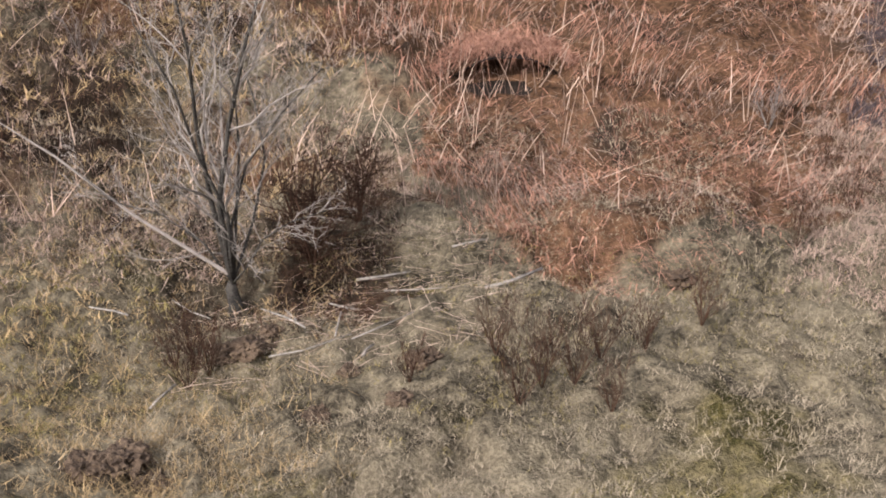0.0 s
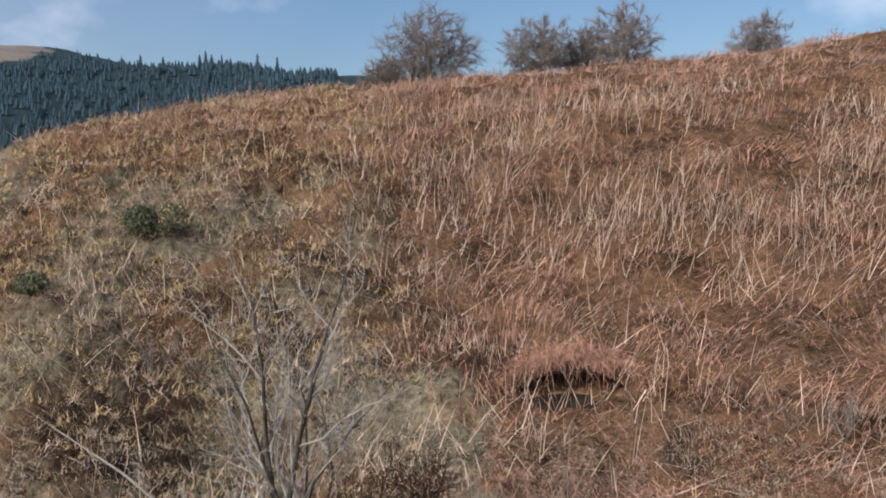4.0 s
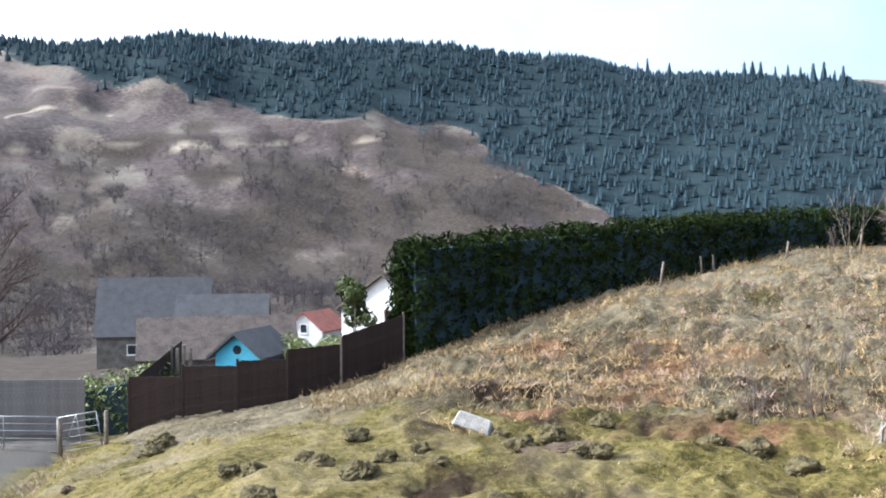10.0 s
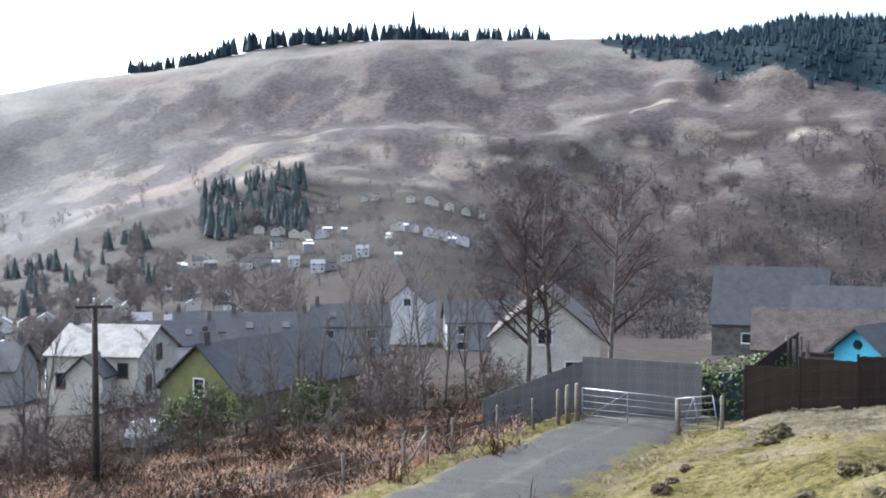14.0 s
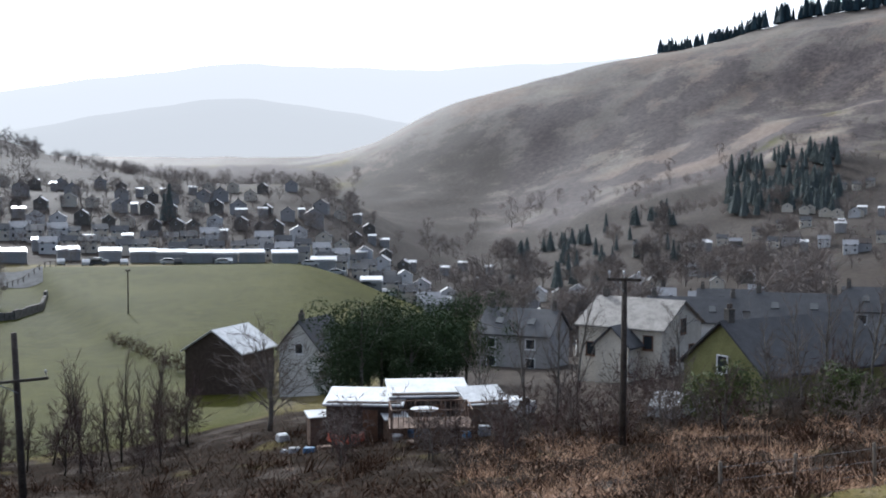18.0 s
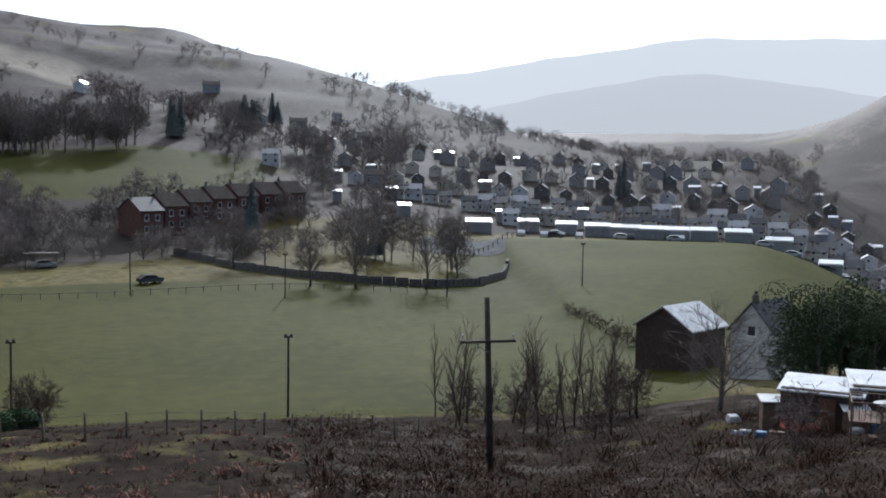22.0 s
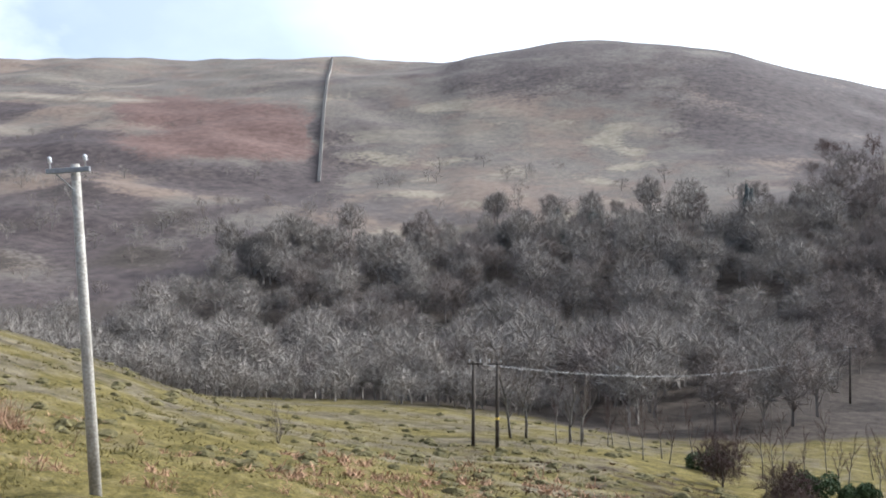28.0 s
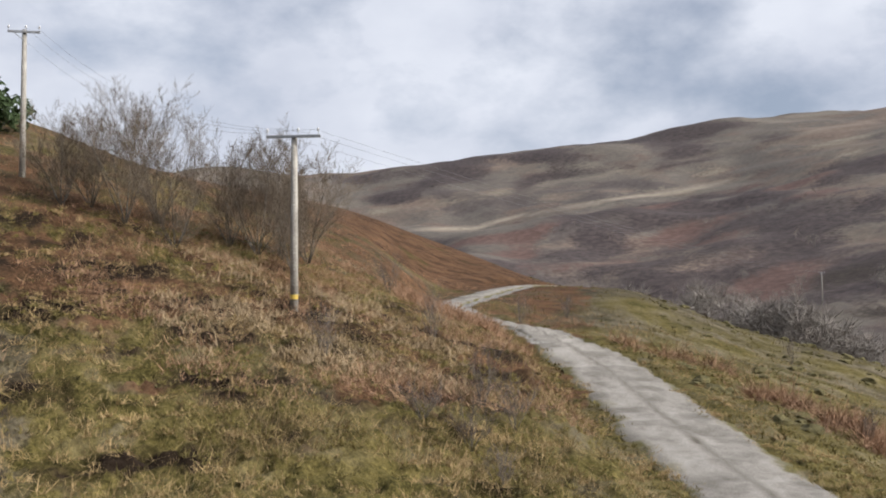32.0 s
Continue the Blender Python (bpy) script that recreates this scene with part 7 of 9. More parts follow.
def outbuildings():
    """The flat-roofed sheds, deck and clutter below the track."""
    rng = np.random.RandomState(31)
    for az, r, w, d, h, turn in ((120.9, 63, 4.2, 3.0, 2.3, -8), (117.7, 64, 4.4, 3.2, 2.5, 6)):
        ob = thing("flat_roofed_shed", at(az, r, turn), "flat-roofed shed with a sunlit pale roof", "shed", "sheds below the track")
        part("wall", Shape().box((w, d, h + 1.0), pose(0, 0, -1.0), 1.0, 0.02), M_DARKTIMBER, ob)
        rf = part("roof", Shape().box((w + 0.4, d + 0.4, 0.12), pose(0, 0, h + 0.01, 7), 1.0, 0.02), M_FLATROOF, ob, "pale felt roof")
        part("door", Shape().box((0.85, 0.05, 1.9), pose(0.4, -d / 2 - 0.03, 0), 1.0, 0.01), M_BROWNFRAME, ob)
    for az, r, w, h in ((123.3, 62.5, 1.4, 1.7), (122.9, 64.5, 1.2, 1.5), (119.4, 61, 1.2, 1.3)):
        ob = thing("small_hutch", at(az, r, 12), "small wooden hutch with a bright sheet roof", "hutch", "hutches below the track")
        part("wall", Shape().box((w, 0.9, h), None, 1.0, 0.02), M_DECK, ob)
        part("roof", Shape().box((w + 0.3, 1.3, 0.06), pose(0, 0, h + 0.01, 8), 1.0, 0.01), M_FLATROOF, ob)
    ob = thing("glass_lean_to", at(114.8, 62, 20), "lean-to with a glinting corrugated roof", "shed")
    part("wall", Shape().box((2.4, 2.0, 2.2), pose(0, 0, -0.4), 1.0, 0.02), M_DECK, ob)
    part("roof", Shape().box((2.6, 2.4, 0.07), pose(0, 0, 1.95, 16), 1.0, 0.01), M_FLATROOF, ob)
    # raised deck with a rail
    dk = thing("timber_deck", at(117.6, 57.5, 4), "raised brown timber deck with a railing", "deck")
    for k in range(12):
        part("plank", Shape().box((4.4, 0.2, 0.04), pose(0, -1.3 + 0.235 * k, 1.1 + 0.0), 1.0, 0.005), M_DECK, dk)
    for x in (-2.1, -0.7, 0.7, 2.1):
        for y in (-1.3, 1.3):
            part("post", Shape().box((0.1, 0.1, 3.6), pose(x, y, -1.6), 1.0, 0.008), M_DECK, dk)
    for y in (-1.3, 1.3):
        part("rail", Shape().box((4.3, 0.07, 0.06), pose(0, y, 2.02), 1.0, 0.008), M_DECK, dk)
        for k in range(16):
            part("baluster", Shape().box((0.035, 0.035, 0.88), pose(-2.02 + 0.27 * k, y, 1.13)), M_DECK, dk)
    for x in (-2.1, 2.1):
        part("end_rail", Shape().box((0.07, 2.5, 0.06), pose(x, 0, 2.02), 1.0, 0.008), M_DECK, dk)
    tb = thing("garden_table", at(117.9, 57.5, 4, 1.14), "round garden table on a timber deck", "table")
    part("tabletop", Shape().tube([(0, 0, 0.7), (0, 0, 0.74)], [0.75, 0.75], 20), M_FLATROOF, tb)
    part("pedestal", Shape().tube([(0, 0, 0), (0, 0, 0.7)], [0.06, 0.05], 8), M_DECK, tb)
    # orange ring on the ground
    m_orange = mat("orange_plastic", (0.62, 0.10, 0.05), (0.78, 0.16, 0.08), 3.0, 0.45, 0)
    bm = bmesh.new()
    s = Shape()
    for z, rr in ((0.13, 0.82), (0.33, 0.8)):
        pts = [Vector((rr * math.cos(a), rr * math.sin(a), z)) for a in np.linspace(0, 2 * math.pi, 33)]
        s.tube(pts, [0.13] * len(pts), 8, cap=False)
    ob = tagged(new("orange_ring", s.mesh("orange_ring", m_orange, True)), "orange plastic ring lying in a cluttered yard", "ring")
    ob.matrix_basis = spot(122.0, 61.5, 0.1, 0, 1.15)
    bm.free()
    m_junk = [mat("grey_plastic", (0.25, 0.26, 0.28), (0.42, 0.43, 0.45), 3.0, 0.5, 0), mat("blue_plastic", (0.05, 0.13, 0.25), (0.10, 0.2, 0.34), 3.0, 0.5, 0), M_DECK, M_FLATROOF]
    for k in range(34):
        az, r = rng.uniform(112.5, 126), rng.uniform(57, 70)
        sz = rng.uniform(0.25, 0.8, 3)
        s = Shape().box((sz[0], sz[1], sz[2] * 0.8), pose(0, 0, 0, 0, rng.uniform(-8, 8), 0), rng.uniform(0.75, 1.0), 0.04)
        ob = tagged(new("yard_box", s.mesh("yard_box", m_junk[k % 4])), "bin or box in a cluttered garden yard", "box", "clutter in the yard")
        ob.matrix_basis = spot(az, r, -0.04, rng.uniform(0, 180))
    for az, r in ((113.2, 66), (104.8, 60)):
        car("parked_car", at(az, r, 70), M_FLATROOF, "pale parked car beside a garden")


def car(name, m, paint, label, group=""):
    ob = thing(name, m, label, "car", group)
    o = [(-2.05, 0.35), (2.05, 0.35), (2.1, 0.75), (1.9, 0.92), (1.05, 1.0), (0.45, 1.42), (-1.15, 1.45), (-1.85, 1.0), (-2.1, 0.9)]
    part("body", Shape().prism(o[::-1], 1.66), paint, ob)
    part("glass", Shape().prism([(0.98, 1.0), (0.43, 1.38), (-1.12, 1.4), (-1.7, 1.0)], 1.68), M_GLASS, ob)
    for x in (-1.3, 1.3):
        for y in (-0.78, 0.78):
            wh = part("wheel", Shape().tube([(x, y - 0.1, 0.31), (x, y + 0.1, 0.31)], [0.31, 0.31], 14), M_POLEDARK, ob)
            part("rim", Shape().tube([(x, y - 0.11, 0.31), (x, y + 0.11, 0.31)], [0.18, 0.18], 10), M_STEEL, wh)
    for y in (-0.6, 0.6):
        part("headlight", Shape().box((0.06, 0.3, 0.14), pose(2.06, y, 0.66), 1.0, 0.01), M_CERAMIC, ob)
    return ob


def playing_field():
    # rugby posts
    a, b = place(179.3, 136), place(178.05, 140.5)
    g = thing("rugby_posts", pose(a.x, a.y, a.z), "tall white rugby posts with a crossbar", "goal posts")
    d = b - a
    for q in (Vector(), d):
        part("upright", Shape().tube([q + Vector((0, 0, -0.3)), q + Vector((0, 0, 4)), q + Vector((0.15, 0, 9.2))], [0.07, 0.06, 0.05], 10), M_UPVC, g, smooth_shade=True)
    part("crossbar", Shape().tube([Vector((0, 0, 3.0)), d + Vector((0, 0, 3.0))], [0.055, 0.055], 8), M_UPVC, g)
    # clubhouse
    c = thing("clubhouse", at(165.9, 192, 6), "long low white clubhouse with a dark shallow roof", "clubhouse")
    part("wall", wall_shape(17.5, 6.5, 2.9, 1.3), M_WHITE, c)
    part("roof", roof_shape(17.5, 6.5, 2.9, 1.3, 0.4), M_TILE, c)
    for x in (-7.2, -4.7, -2.5, 3.6, 5.4, 7.4):
        window_on(c, x, 1.25, "front", 17.5, 2.9, 6.5, M_BROWNFRAME, 1.5, 0.9)
    part("door", Shape().box((1.3, 0.08, 2.1), pose(1.2, -3.28, 0), 1.0, 0.01), M_POLEDARK, c)
    car("parked_van", at(160.2, 204, 10), M_GREYWALL, "grey van parked beside the playing field")
    car("parked_car", at(155.2, 182, 30), M_TARMAC, "dark car parked on grass")
    s = thing("car_shelter", at(160.4, 206), "open dark shelter over a parked van", "shelter")
    for x in (-2.6, 2.6):
        for y in (-1.5, 1.5):
            part("post", Shape().box((0.15, 0.15, 2.5), pose(x, y, -0.2)), M_POST, s)
    part("roof", Shape().box((5.8, 3.6, 0.12), pose(0, 0, 2.35)), M_TILE, s)
    # wire fence on the near slope, and the fence along the field's far side
    line = [(188.5, 84), (184.5, 74), (181, 66), (177.5, 60), (174, 57), (170.5, 55), (167, 54), (163, 53), (159, 52.5), (155, 52), (151.5, 53), (148.5, 55), (145.5, 58), (143, 61), (140.5, 65)]
    rng = np.random.RandomState(33)
    pts = []
    for (a0, r0), (a1, r1) in zip(line, line[1:]):
        for k in range(2):
            t = k / 2
            pts.append((a0 + (a1 - a0) * t, r0 + (r1 - r0) * t))
    for k, (az, r) in enumerate(pts):
        wood_post(az, r, 1.25, 0.06, "weathered post of a wire fence above a playing field", "posts above the field", M_POST, rng.uniform(-4, 4))
    for z in (0.4, 0.75, 1.1):
        p = [place(az, r, z) for az, r in pts]
        tagged(new("fence_wire", Shape().tube(p, [0.008] * len(p), 3).mesh("fence_wire", M_WIRE)), "thin wire strand above a playing field", "wire", "strands above the field")
    ob = thing("field_rail", spot(160, 176), "low post-and-rail fence along a playing field", "fence")
    inv = ob.matrix_basis.inverted()
    me = Shape().box((0.1, 0.1, 1.1), pose(0, 0, -0.1)).mesh("post", M_POST)
    rail = []
    for k in range(46):
        az = 142 + 0.88 * k
        r = 172 + 3 * math.sin(k * 0.25) if az < 172 else 172 - (az - 172) * 3.6
        p = place(az, r)
        q = new("post", me)
        q.parent = ob
        q.matrix_basis = inv @ pose(p.x, p.y, p.z, 0, 0, az)
        rail.append(p + Vector((0, 0, 0.85)))
    q = part("rail", Shape().tube(rail, [0.05] * len(rail), 4), M_POST, ob)
    q.matrix_basis = inv


def village():
    rng = np.random.RandomState(41)
    kinds = []
    for w, d, h, rh, wm, rm, nm, lb in ((7.0, 7.5, 4.3, 2.1, M_CREAM, M_SLATE, "village_house", "cream two-storey house with a slate roof"),
                                        (6.8, 7.0, 4.3, 2.0, M_WHITE, M_WETSLATE, "village_house", "white two-storey house with a slate roof"),
                                        (11.0, 7.5, 4.3, 2.3, M_GREYWALL, M_TILE, "village_house", "grey double-fronted house with a brown roof"),
                                        (6.2, 8.0, 4.4, 2.0, M_CREAM, M_SLATE, "village_house", "narrow cream house with a slate roof"),
                                        (9.0, 6.5, 4.2, 2.0, M_STONEWALL, M_WETSLATE, "village_house", "dark stone house with a slate roof")):
        wins = [(x * w * 0.28, z, "front", 1.1, 1.2) for x in (-1, 1) for z in (0.9, 3.2)] + [(0, 3.2, "left", 1.0, 1.1), (0, 3.2, "right", 1.0, 1.1)]
        kinds.append(house(nm, pose(0, 0, -500), w * 0.92, d * 0.92, h * 0.92, rh, wm, rm, lb, wins, 1 if w < 8 else 2, group="village houses"))
    used = set()

    def put(k, az, r, turn):
        small = rng.uniform(0.6, 0.78) if az < 104 else rng.uniform(0.74, 0.92)
        m = at(az, r, turn) @ Matrix.Diagonal((small, small, small, 1))
        if k not in used:
            used.add(k)
            kinds[k].matrix_basis = m
            return
        copy_thing(kinds[k], m)

    rows = [(117, 137, 272, 10, 17, (3, 1, 0)), (119, 143, 296, 8, 20, (3, 0, 1)), (116, 145, 322, 8, 21, (0, 1, 4)), (118, 147, 352, 10, 19, (2, 0, 4)),
            (120, 148, 385, 12, 18, (0, 4, 2)), (124, 150, 425, 15, 15, (4, 2, 0)), (86.9, 92.6, 405, 4, 8, (1, 3, 1)), (87.3, 91.6, 466, 5, 5, (1, 3, 0)), (92.8, 97, 474, 6, 5, (1, 0, 3)), (95.4, 99.2, 402, 20, 6, (1, 0, 3)), (93.5, 104, 335, 30, 10, (0, 2, 1)), (98, 107, 372, 20, 7, (4, 0, 3)), (104, 114, 300, 20, 8, (0, 1, 4)), (96, 118, 215, 22, 10, (0, 4, 1)),
            (94, 112, 160, 14, 9, (2, 0, 4)), (100, 116, 270, 20, 8, (0, 2, 4)), (100, 112, 185, 20, 8, (0, 2, 1))]
    for a0, a1, r, jit, n, ks in rows:
        n = int(n * 1.3)
        street = rng.choice([0, 88])
        for i in range(n):
            if rng.uniform() < 0.1:
                continue
            az = a0 + (a1 - a0) * (i + 0.5) / n + rng.uniform(-0.25, 0.25)
            rr = r + rng.uniform(-jit, jit) * 0.3 + 5 * math.sin(az * 0.9) + (az - (a0 + a1) / 2) * 0.8
            put(int(rng.choice(ks)), az, rr, street + rng.uniform(-5, 5))
    # garages with pale flat roofs
    for i, (az, r, w) in enumerate([(135.6, 268, 5), (133.6, 266, 5), (132.0, 264, 6), (130.6, 263, 7), (129.3, 262, 7), (128.0, 262, 6), (126.6, 263, 6), (124.9, 262, 6), (122.9, 262, 6), (138.2, 262, 6), (120.4, 258, 5)]):
        g = thing("garage", at(az, r, rng.uniform(-4, 4)), "low garage with a glinting flat roof", "garage", "garages by the field")
        part("wall", Shape().box((w, 5, 3.0), pose(0, 0, -0.6), 1.0, 0.03), M_GREYWALL, g)
        part("roof", Shape().box((w + 0.3, 5.4, 0.15), pose(0, 0, 2.42, 9), 1.0, 0.03), M_FLATROOF, g)
        part("door", Shape().box((2.2, 0.06, 2.0), pose(0, -2.53, 0.0), 1.0, 0.01), M_STEEL, g)
    # boxes added at random so their tilted roofs reflect glints of sun
    for k in range(46):
        az, r = (rng.uniform(114, 146), rng.uniform(268, 420)) if k < 34 else (rng.uniform(88, 104), rng.uniform(325, 410))
        g = thing("lean_to", at(az, r, rng.uniform(-6, 6)), "small added box with a tilted shining roof that makes a village glint", "lean-to", "lean-tos in the village")
        w = rng.uniform(1.8, 3.6)
        part("wall", Shape().box((w, 2.6, 3.4), pose(0, 0, -0.6), 1.0, 0.03), M_GREYWALL, g)
        part("roof", Shape().box((w + 0.3, 3.0, 0.1), pose(0, 0, 2.85, 13), 1.0, 0.02), M_FLATROOF, g)
    # brick terrace facing the playing field
    first = None
    for i in range(7):
        az, r = 155.6 - 1.22 * i, 232 + 5.0 * i
        if first is None:
            wins = [(x, z, "front", 1.0, 1.3) for x in (-1.3, 1.3) for z in (0.8, 3.1)]
            first = house("brick_terrace_house", at(az, r, 34), 5.4, 8.0, 5.2, 2.5, M_BRICK, M_SLATE, "red brick terrace house with pale window surrounds", wins, 1, group="brick terrace", door=(0.0, "front"))
            dull = roof_shape(5.4, 8.0, 5.2, 2.5).mesh("roof", M_DULLTILE)
        else:
            other = copy_thing(first, at(az, r, 34))
            for o in other.children:
                if o.name.startswith("roof"):
                    o.data = dull
    for az, r, k, t in ((146.2, 330, 1, 10), (149.0, 335, 1, -8), (143.6, 330, 2, 0), (153.2, 420, 3, 20), (150.8, 470, 0, 5), (147.6, 450, 2, 0), (158.3, 440, 1, 60), (165.4, 470, 3, 70), (168.5, 468, 1, 80), (145.6, 480, 0, 10), (144.5, 450, 0, 30), (152, 505, 2, 0)):
        put(k, az, r, t)
    for k in range(16):
        car("street_car", at(rng.uniform(118, 136), 258 + rng.uniform(-3, 3), rng.choice([0, 90])), (M_WHITE, M_TARMAC, M_FLATROOF)[k % 3], "small car parked in a village street", "cars in the village")


poles()
near_houses()
outbuildings()
playing_field()
village()


# ---- trees of the valley ----
def joined(name, variants, m_list, material):
    """Many copies of a few low shapes, joined into one mesh."""
    vs, f4, f3, base = [], [], [], 0
    packs = []
    for s in variants:
        packs.append((np.array([tuple(v) for v in s.v]), np.array(s.f4, int).reshape(-1, 4), np.array(s.f3, int).reshape(-1, 3)))
    for k, x, y, z, sc, tall, turn in m_list:
        v, q, t = packs[int(k) % len(packs)]
        c, s = math.cos(turn), math.sin(turn)
        w = np.empty_like(v)
        w[:, 0] = x + sc * (v[:, 0] * c - v[:, 1] * s)
        w[:, 1] = y + sc * (v[:, 0] * s + v[:, 1] * c)
        w[:, 2] = z + sc * tall * v[:, 2]
        vs.append(w)
        f4.append(q + base)
        f3.append(t + base)
        base += len(v)
    return link_mesh(name, np.concatenate(vs), [np.concatenate(f4), np.concatenate(f3)], material)


def tuft_variant(rng, lumps, per, wide=0.8, twig=0.006, foot=0.1):
    """A leafless tree seen from afar: a stem, limbs, and rounded tufts of fine twigs at their ends."""
    s = Shape()
    top = Vector((rng.normal(0, 0.03), rng.normal(0, 0.03), 0.62))
    s.tube([(0, 0, -0.03), top * 0.5, top], [0.022, 0.016, 0.008], 3, cap=False)
    for j in range(lumps):
        z = 1 - 1.75 * (j + 0.5) / lumps
        a = 2.39996 * j + rng.uniform(-0.5, 0.5)
        q = math.sqrt(max(0.0, 1 - z * z))
        size = wide * rng.uniform(0.2, 0.31)
        reach = rng.uniform(0.5, 0.72)
        c = Vector((q * math.cos(a) * wide / 2 * reach, q * math.sin(a) * wide / 2 * reach, 0.47 + foot * 0.3 + 0.44 * z * reach))
        s.tube([top * (foot + 0.5 * rng.uniform()), c], [0.008, 0.003], 3, cap=False)
        for k in range(per):
            d = Vector(rng.normal(size=3))
            d.z = abs(d.z) * 0.9 if rng.uniform() < 0.6 else d.z
            d.normalize()
            root = c + d * (size * rng.uniform(0.0, 0.55))
            tip = c + (d + Vector(rng.normal(0, 0.3, 3)) + Vector((0, 0, 0.15))).normalized() * (size * rng.uniform(0.8, 1.3))
            s.sliver(root, tip, twig * rng.uniform(0.6, 1.3))
    return s


def conifer_variant(rng, tiers=9, per=9, wide=0.2, core=0.5):
    """A conifer: a dark heart and ragged tiers of drooping sprays."""
    s = Shape()
    s.tube([(0, 0, -0.03), (0, 0, 0.25)], [0.018, 0.015], 4, cap=False)
    s.tube([(0, 0, 0.1), (0, 0, 0.45), (0, 0, 0.97)], [wide * core, wide * core * 0.62, 0], 5, cap=False)
    bare = rng.uniform(0.05, 0.12)
    for k in range(tiers):
        z = bare + (0.97 - bare) * (k / tiers) ** 0.9
        rad = wide * (1 - z) ** 0.6 * rng.uniform(0.72, 1.25)
        for q in range(per):
            a = 2 * math.pi * (q + rng.uniform(0, 0.8)) / per + k
            rr = rad * rng.uniform(0.6, 1.25)
            c, e = math.cos(a), math.sin(a)
            w = 0.024 + 0.35 * rr / per * 3
            i = len(s.v)
            s.v += [Vector((-e * w * 0.5 + c * rr * 0.25, c * w * 0.5 + e * rr * 0.25, z + 0.06)), Vector((e * w * 0.5 + c * rr * 0.25, -c * w * 0.5 + e * rr * 0.25, z + 0.05)),
                    Vector((c * rr, e * rr, z - 0.05 * rng.uniform(0.2, 1.3)))]
            s.f3.append((i, i + 1, i + 2))
    i = len(s.v)
    s.v += [Vector((-0.008, 0, 0.88)), Vector((0.008, 0, 0.88)), Vector((0, 0, 1.02))]
    s.f3.append((i, i + 1, i + 2))
    return s


def wood(name, n, area, rng, variants, material, tall, test=None, label="", jitter=0.3, stretch=1.0):
    p = scatter(n, *area, rng)
    if test is not None:
        p = keep(p, test(p), rng)
    m = [(rng.randint(0, 99), x, y, z - 0.2, tall * rng.uniform(1 - jitter, 1 + jitter), stretch * rng.uniform(0.85, 1.15), rng.uniform(0, 6.28)) for x, y, z in p]
    stuff(name, joined(name, variants, m, material), label, "woodland")


def valley_woods():
    rng = np.random.RandomState(51)
    bare = [tuft_variant(rng, 13, 85, rng.uniform(0.62, 0.9), 0.0045, 0.2) for _ in range(7)]
    low = [tuft_variant(rng, 9, 52, rng.uniform(0.85, 1.2), 0.0065, 0.05) for _ in range(6)]
    tiny = [tuft_variant(rng, 6, 34, rng.uniform(0.9, 1.25), 0.0062, 0.0) for _ in range(6)]
    tall_dark = [conifer_variant(rng, 10, 12, rng.uniform(0.24, 0.42), 0.6) for _ in range(8)]
    dark = [conifer_variant(rng, 5, 7, rng.uniform(0.3, 0.44), 0.55) for _ in range(6)]

    def polar(p):
        return bearing(p[:, 0], p[:, 1]), np.hypot(p[:, 0], p[:, 1])

    def main(p):
        az, r = polar(p)
        top = WOOD_TOP(az)
        gap = np.exp(-(((az - 186) / 5.5) ** 2 + ((r - 225) / 26) ** 2))
        return (1 - smooth(r, top - 20, top + 30)) * smooth(r, WOOD_FOOT(az), WOOD_FOOT(az) + 6) * (1 - 0.97 * gap) * np.where((az > 195) & (az < 225), 1.0, 0.8)

    def open_ground(p):
        az, r = polar(p)
        meadow = (az > 148) & (az < 164) & (r > 266) & (r < 338)
        return np.where(meadow | ((az > 175) & (az < 182.5) & (r > 404) & (r < 474)), 0.04, 1.0)

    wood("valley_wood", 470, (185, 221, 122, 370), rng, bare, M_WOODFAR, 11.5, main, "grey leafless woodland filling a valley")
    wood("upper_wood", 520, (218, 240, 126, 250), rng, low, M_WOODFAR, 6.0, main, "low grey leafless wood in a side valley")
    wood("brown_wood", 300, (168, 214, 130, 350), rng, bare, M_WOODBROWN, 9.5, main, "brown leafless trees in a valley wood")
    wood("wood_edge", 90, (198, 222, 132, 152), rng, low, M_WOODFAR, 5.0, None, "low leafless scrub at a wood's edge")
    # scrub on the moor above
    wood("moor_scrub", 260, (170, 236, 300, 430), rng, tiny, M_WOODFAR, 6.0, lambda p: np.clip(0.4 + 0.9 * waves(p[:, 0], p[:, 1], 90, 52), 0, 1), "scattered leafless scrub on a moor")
    wood("slope_scrub", 170, (147, 172, 206, 264), rng, low, M_WOODBROWN, 5.5, None, "leafless scrub on a bank behind a clubhouse")
    wood("hill_trees", 520, (142, 186, 262, 430), rng, low, M_WOODBROWN, 8.5, lambda p: np.clip(0.6 + 0.9 * waves(p[:, 0], p[:, 1], 70, 53), 0, 1) * open_ground(p), "dark leafless trees on a lower hillside")
    wood("high_trees", 150, (141, 170, 430, 600), rng, tiny, M_WOODBROWN, 7, lambda p: np.clip(0.5 + 0.9 * waves(p[:, 0], p[:, 1], 70, 59), 0, 1), "leafless trees high on a hillside")
    wood("ridge_trees", 60, (150, 180, 520, 660), rng, tiny, M_WOODBROWN, 7, lambda p: np.clip(0.3 + 0.9 * waves(p[:, 0], p[:, 1], 90, 54), 0, 1), "small bare trees on a high pasture")
    wood("village_trees", 110, (98, 116, 120, 420), rng, bare, M_WOODBROWN, 10, lambda p: np.clip(0.5 + 0.9 * waves(p[:, 0], p[:, 1], 60, 55), 0, 1), "dark leafless trees among houses")
    wood("field_trees", 9, (139, 150.5, 192, 226), rng, bare, M_WOODBROWN, 10, None, "dark leafless trees behind a playing field")
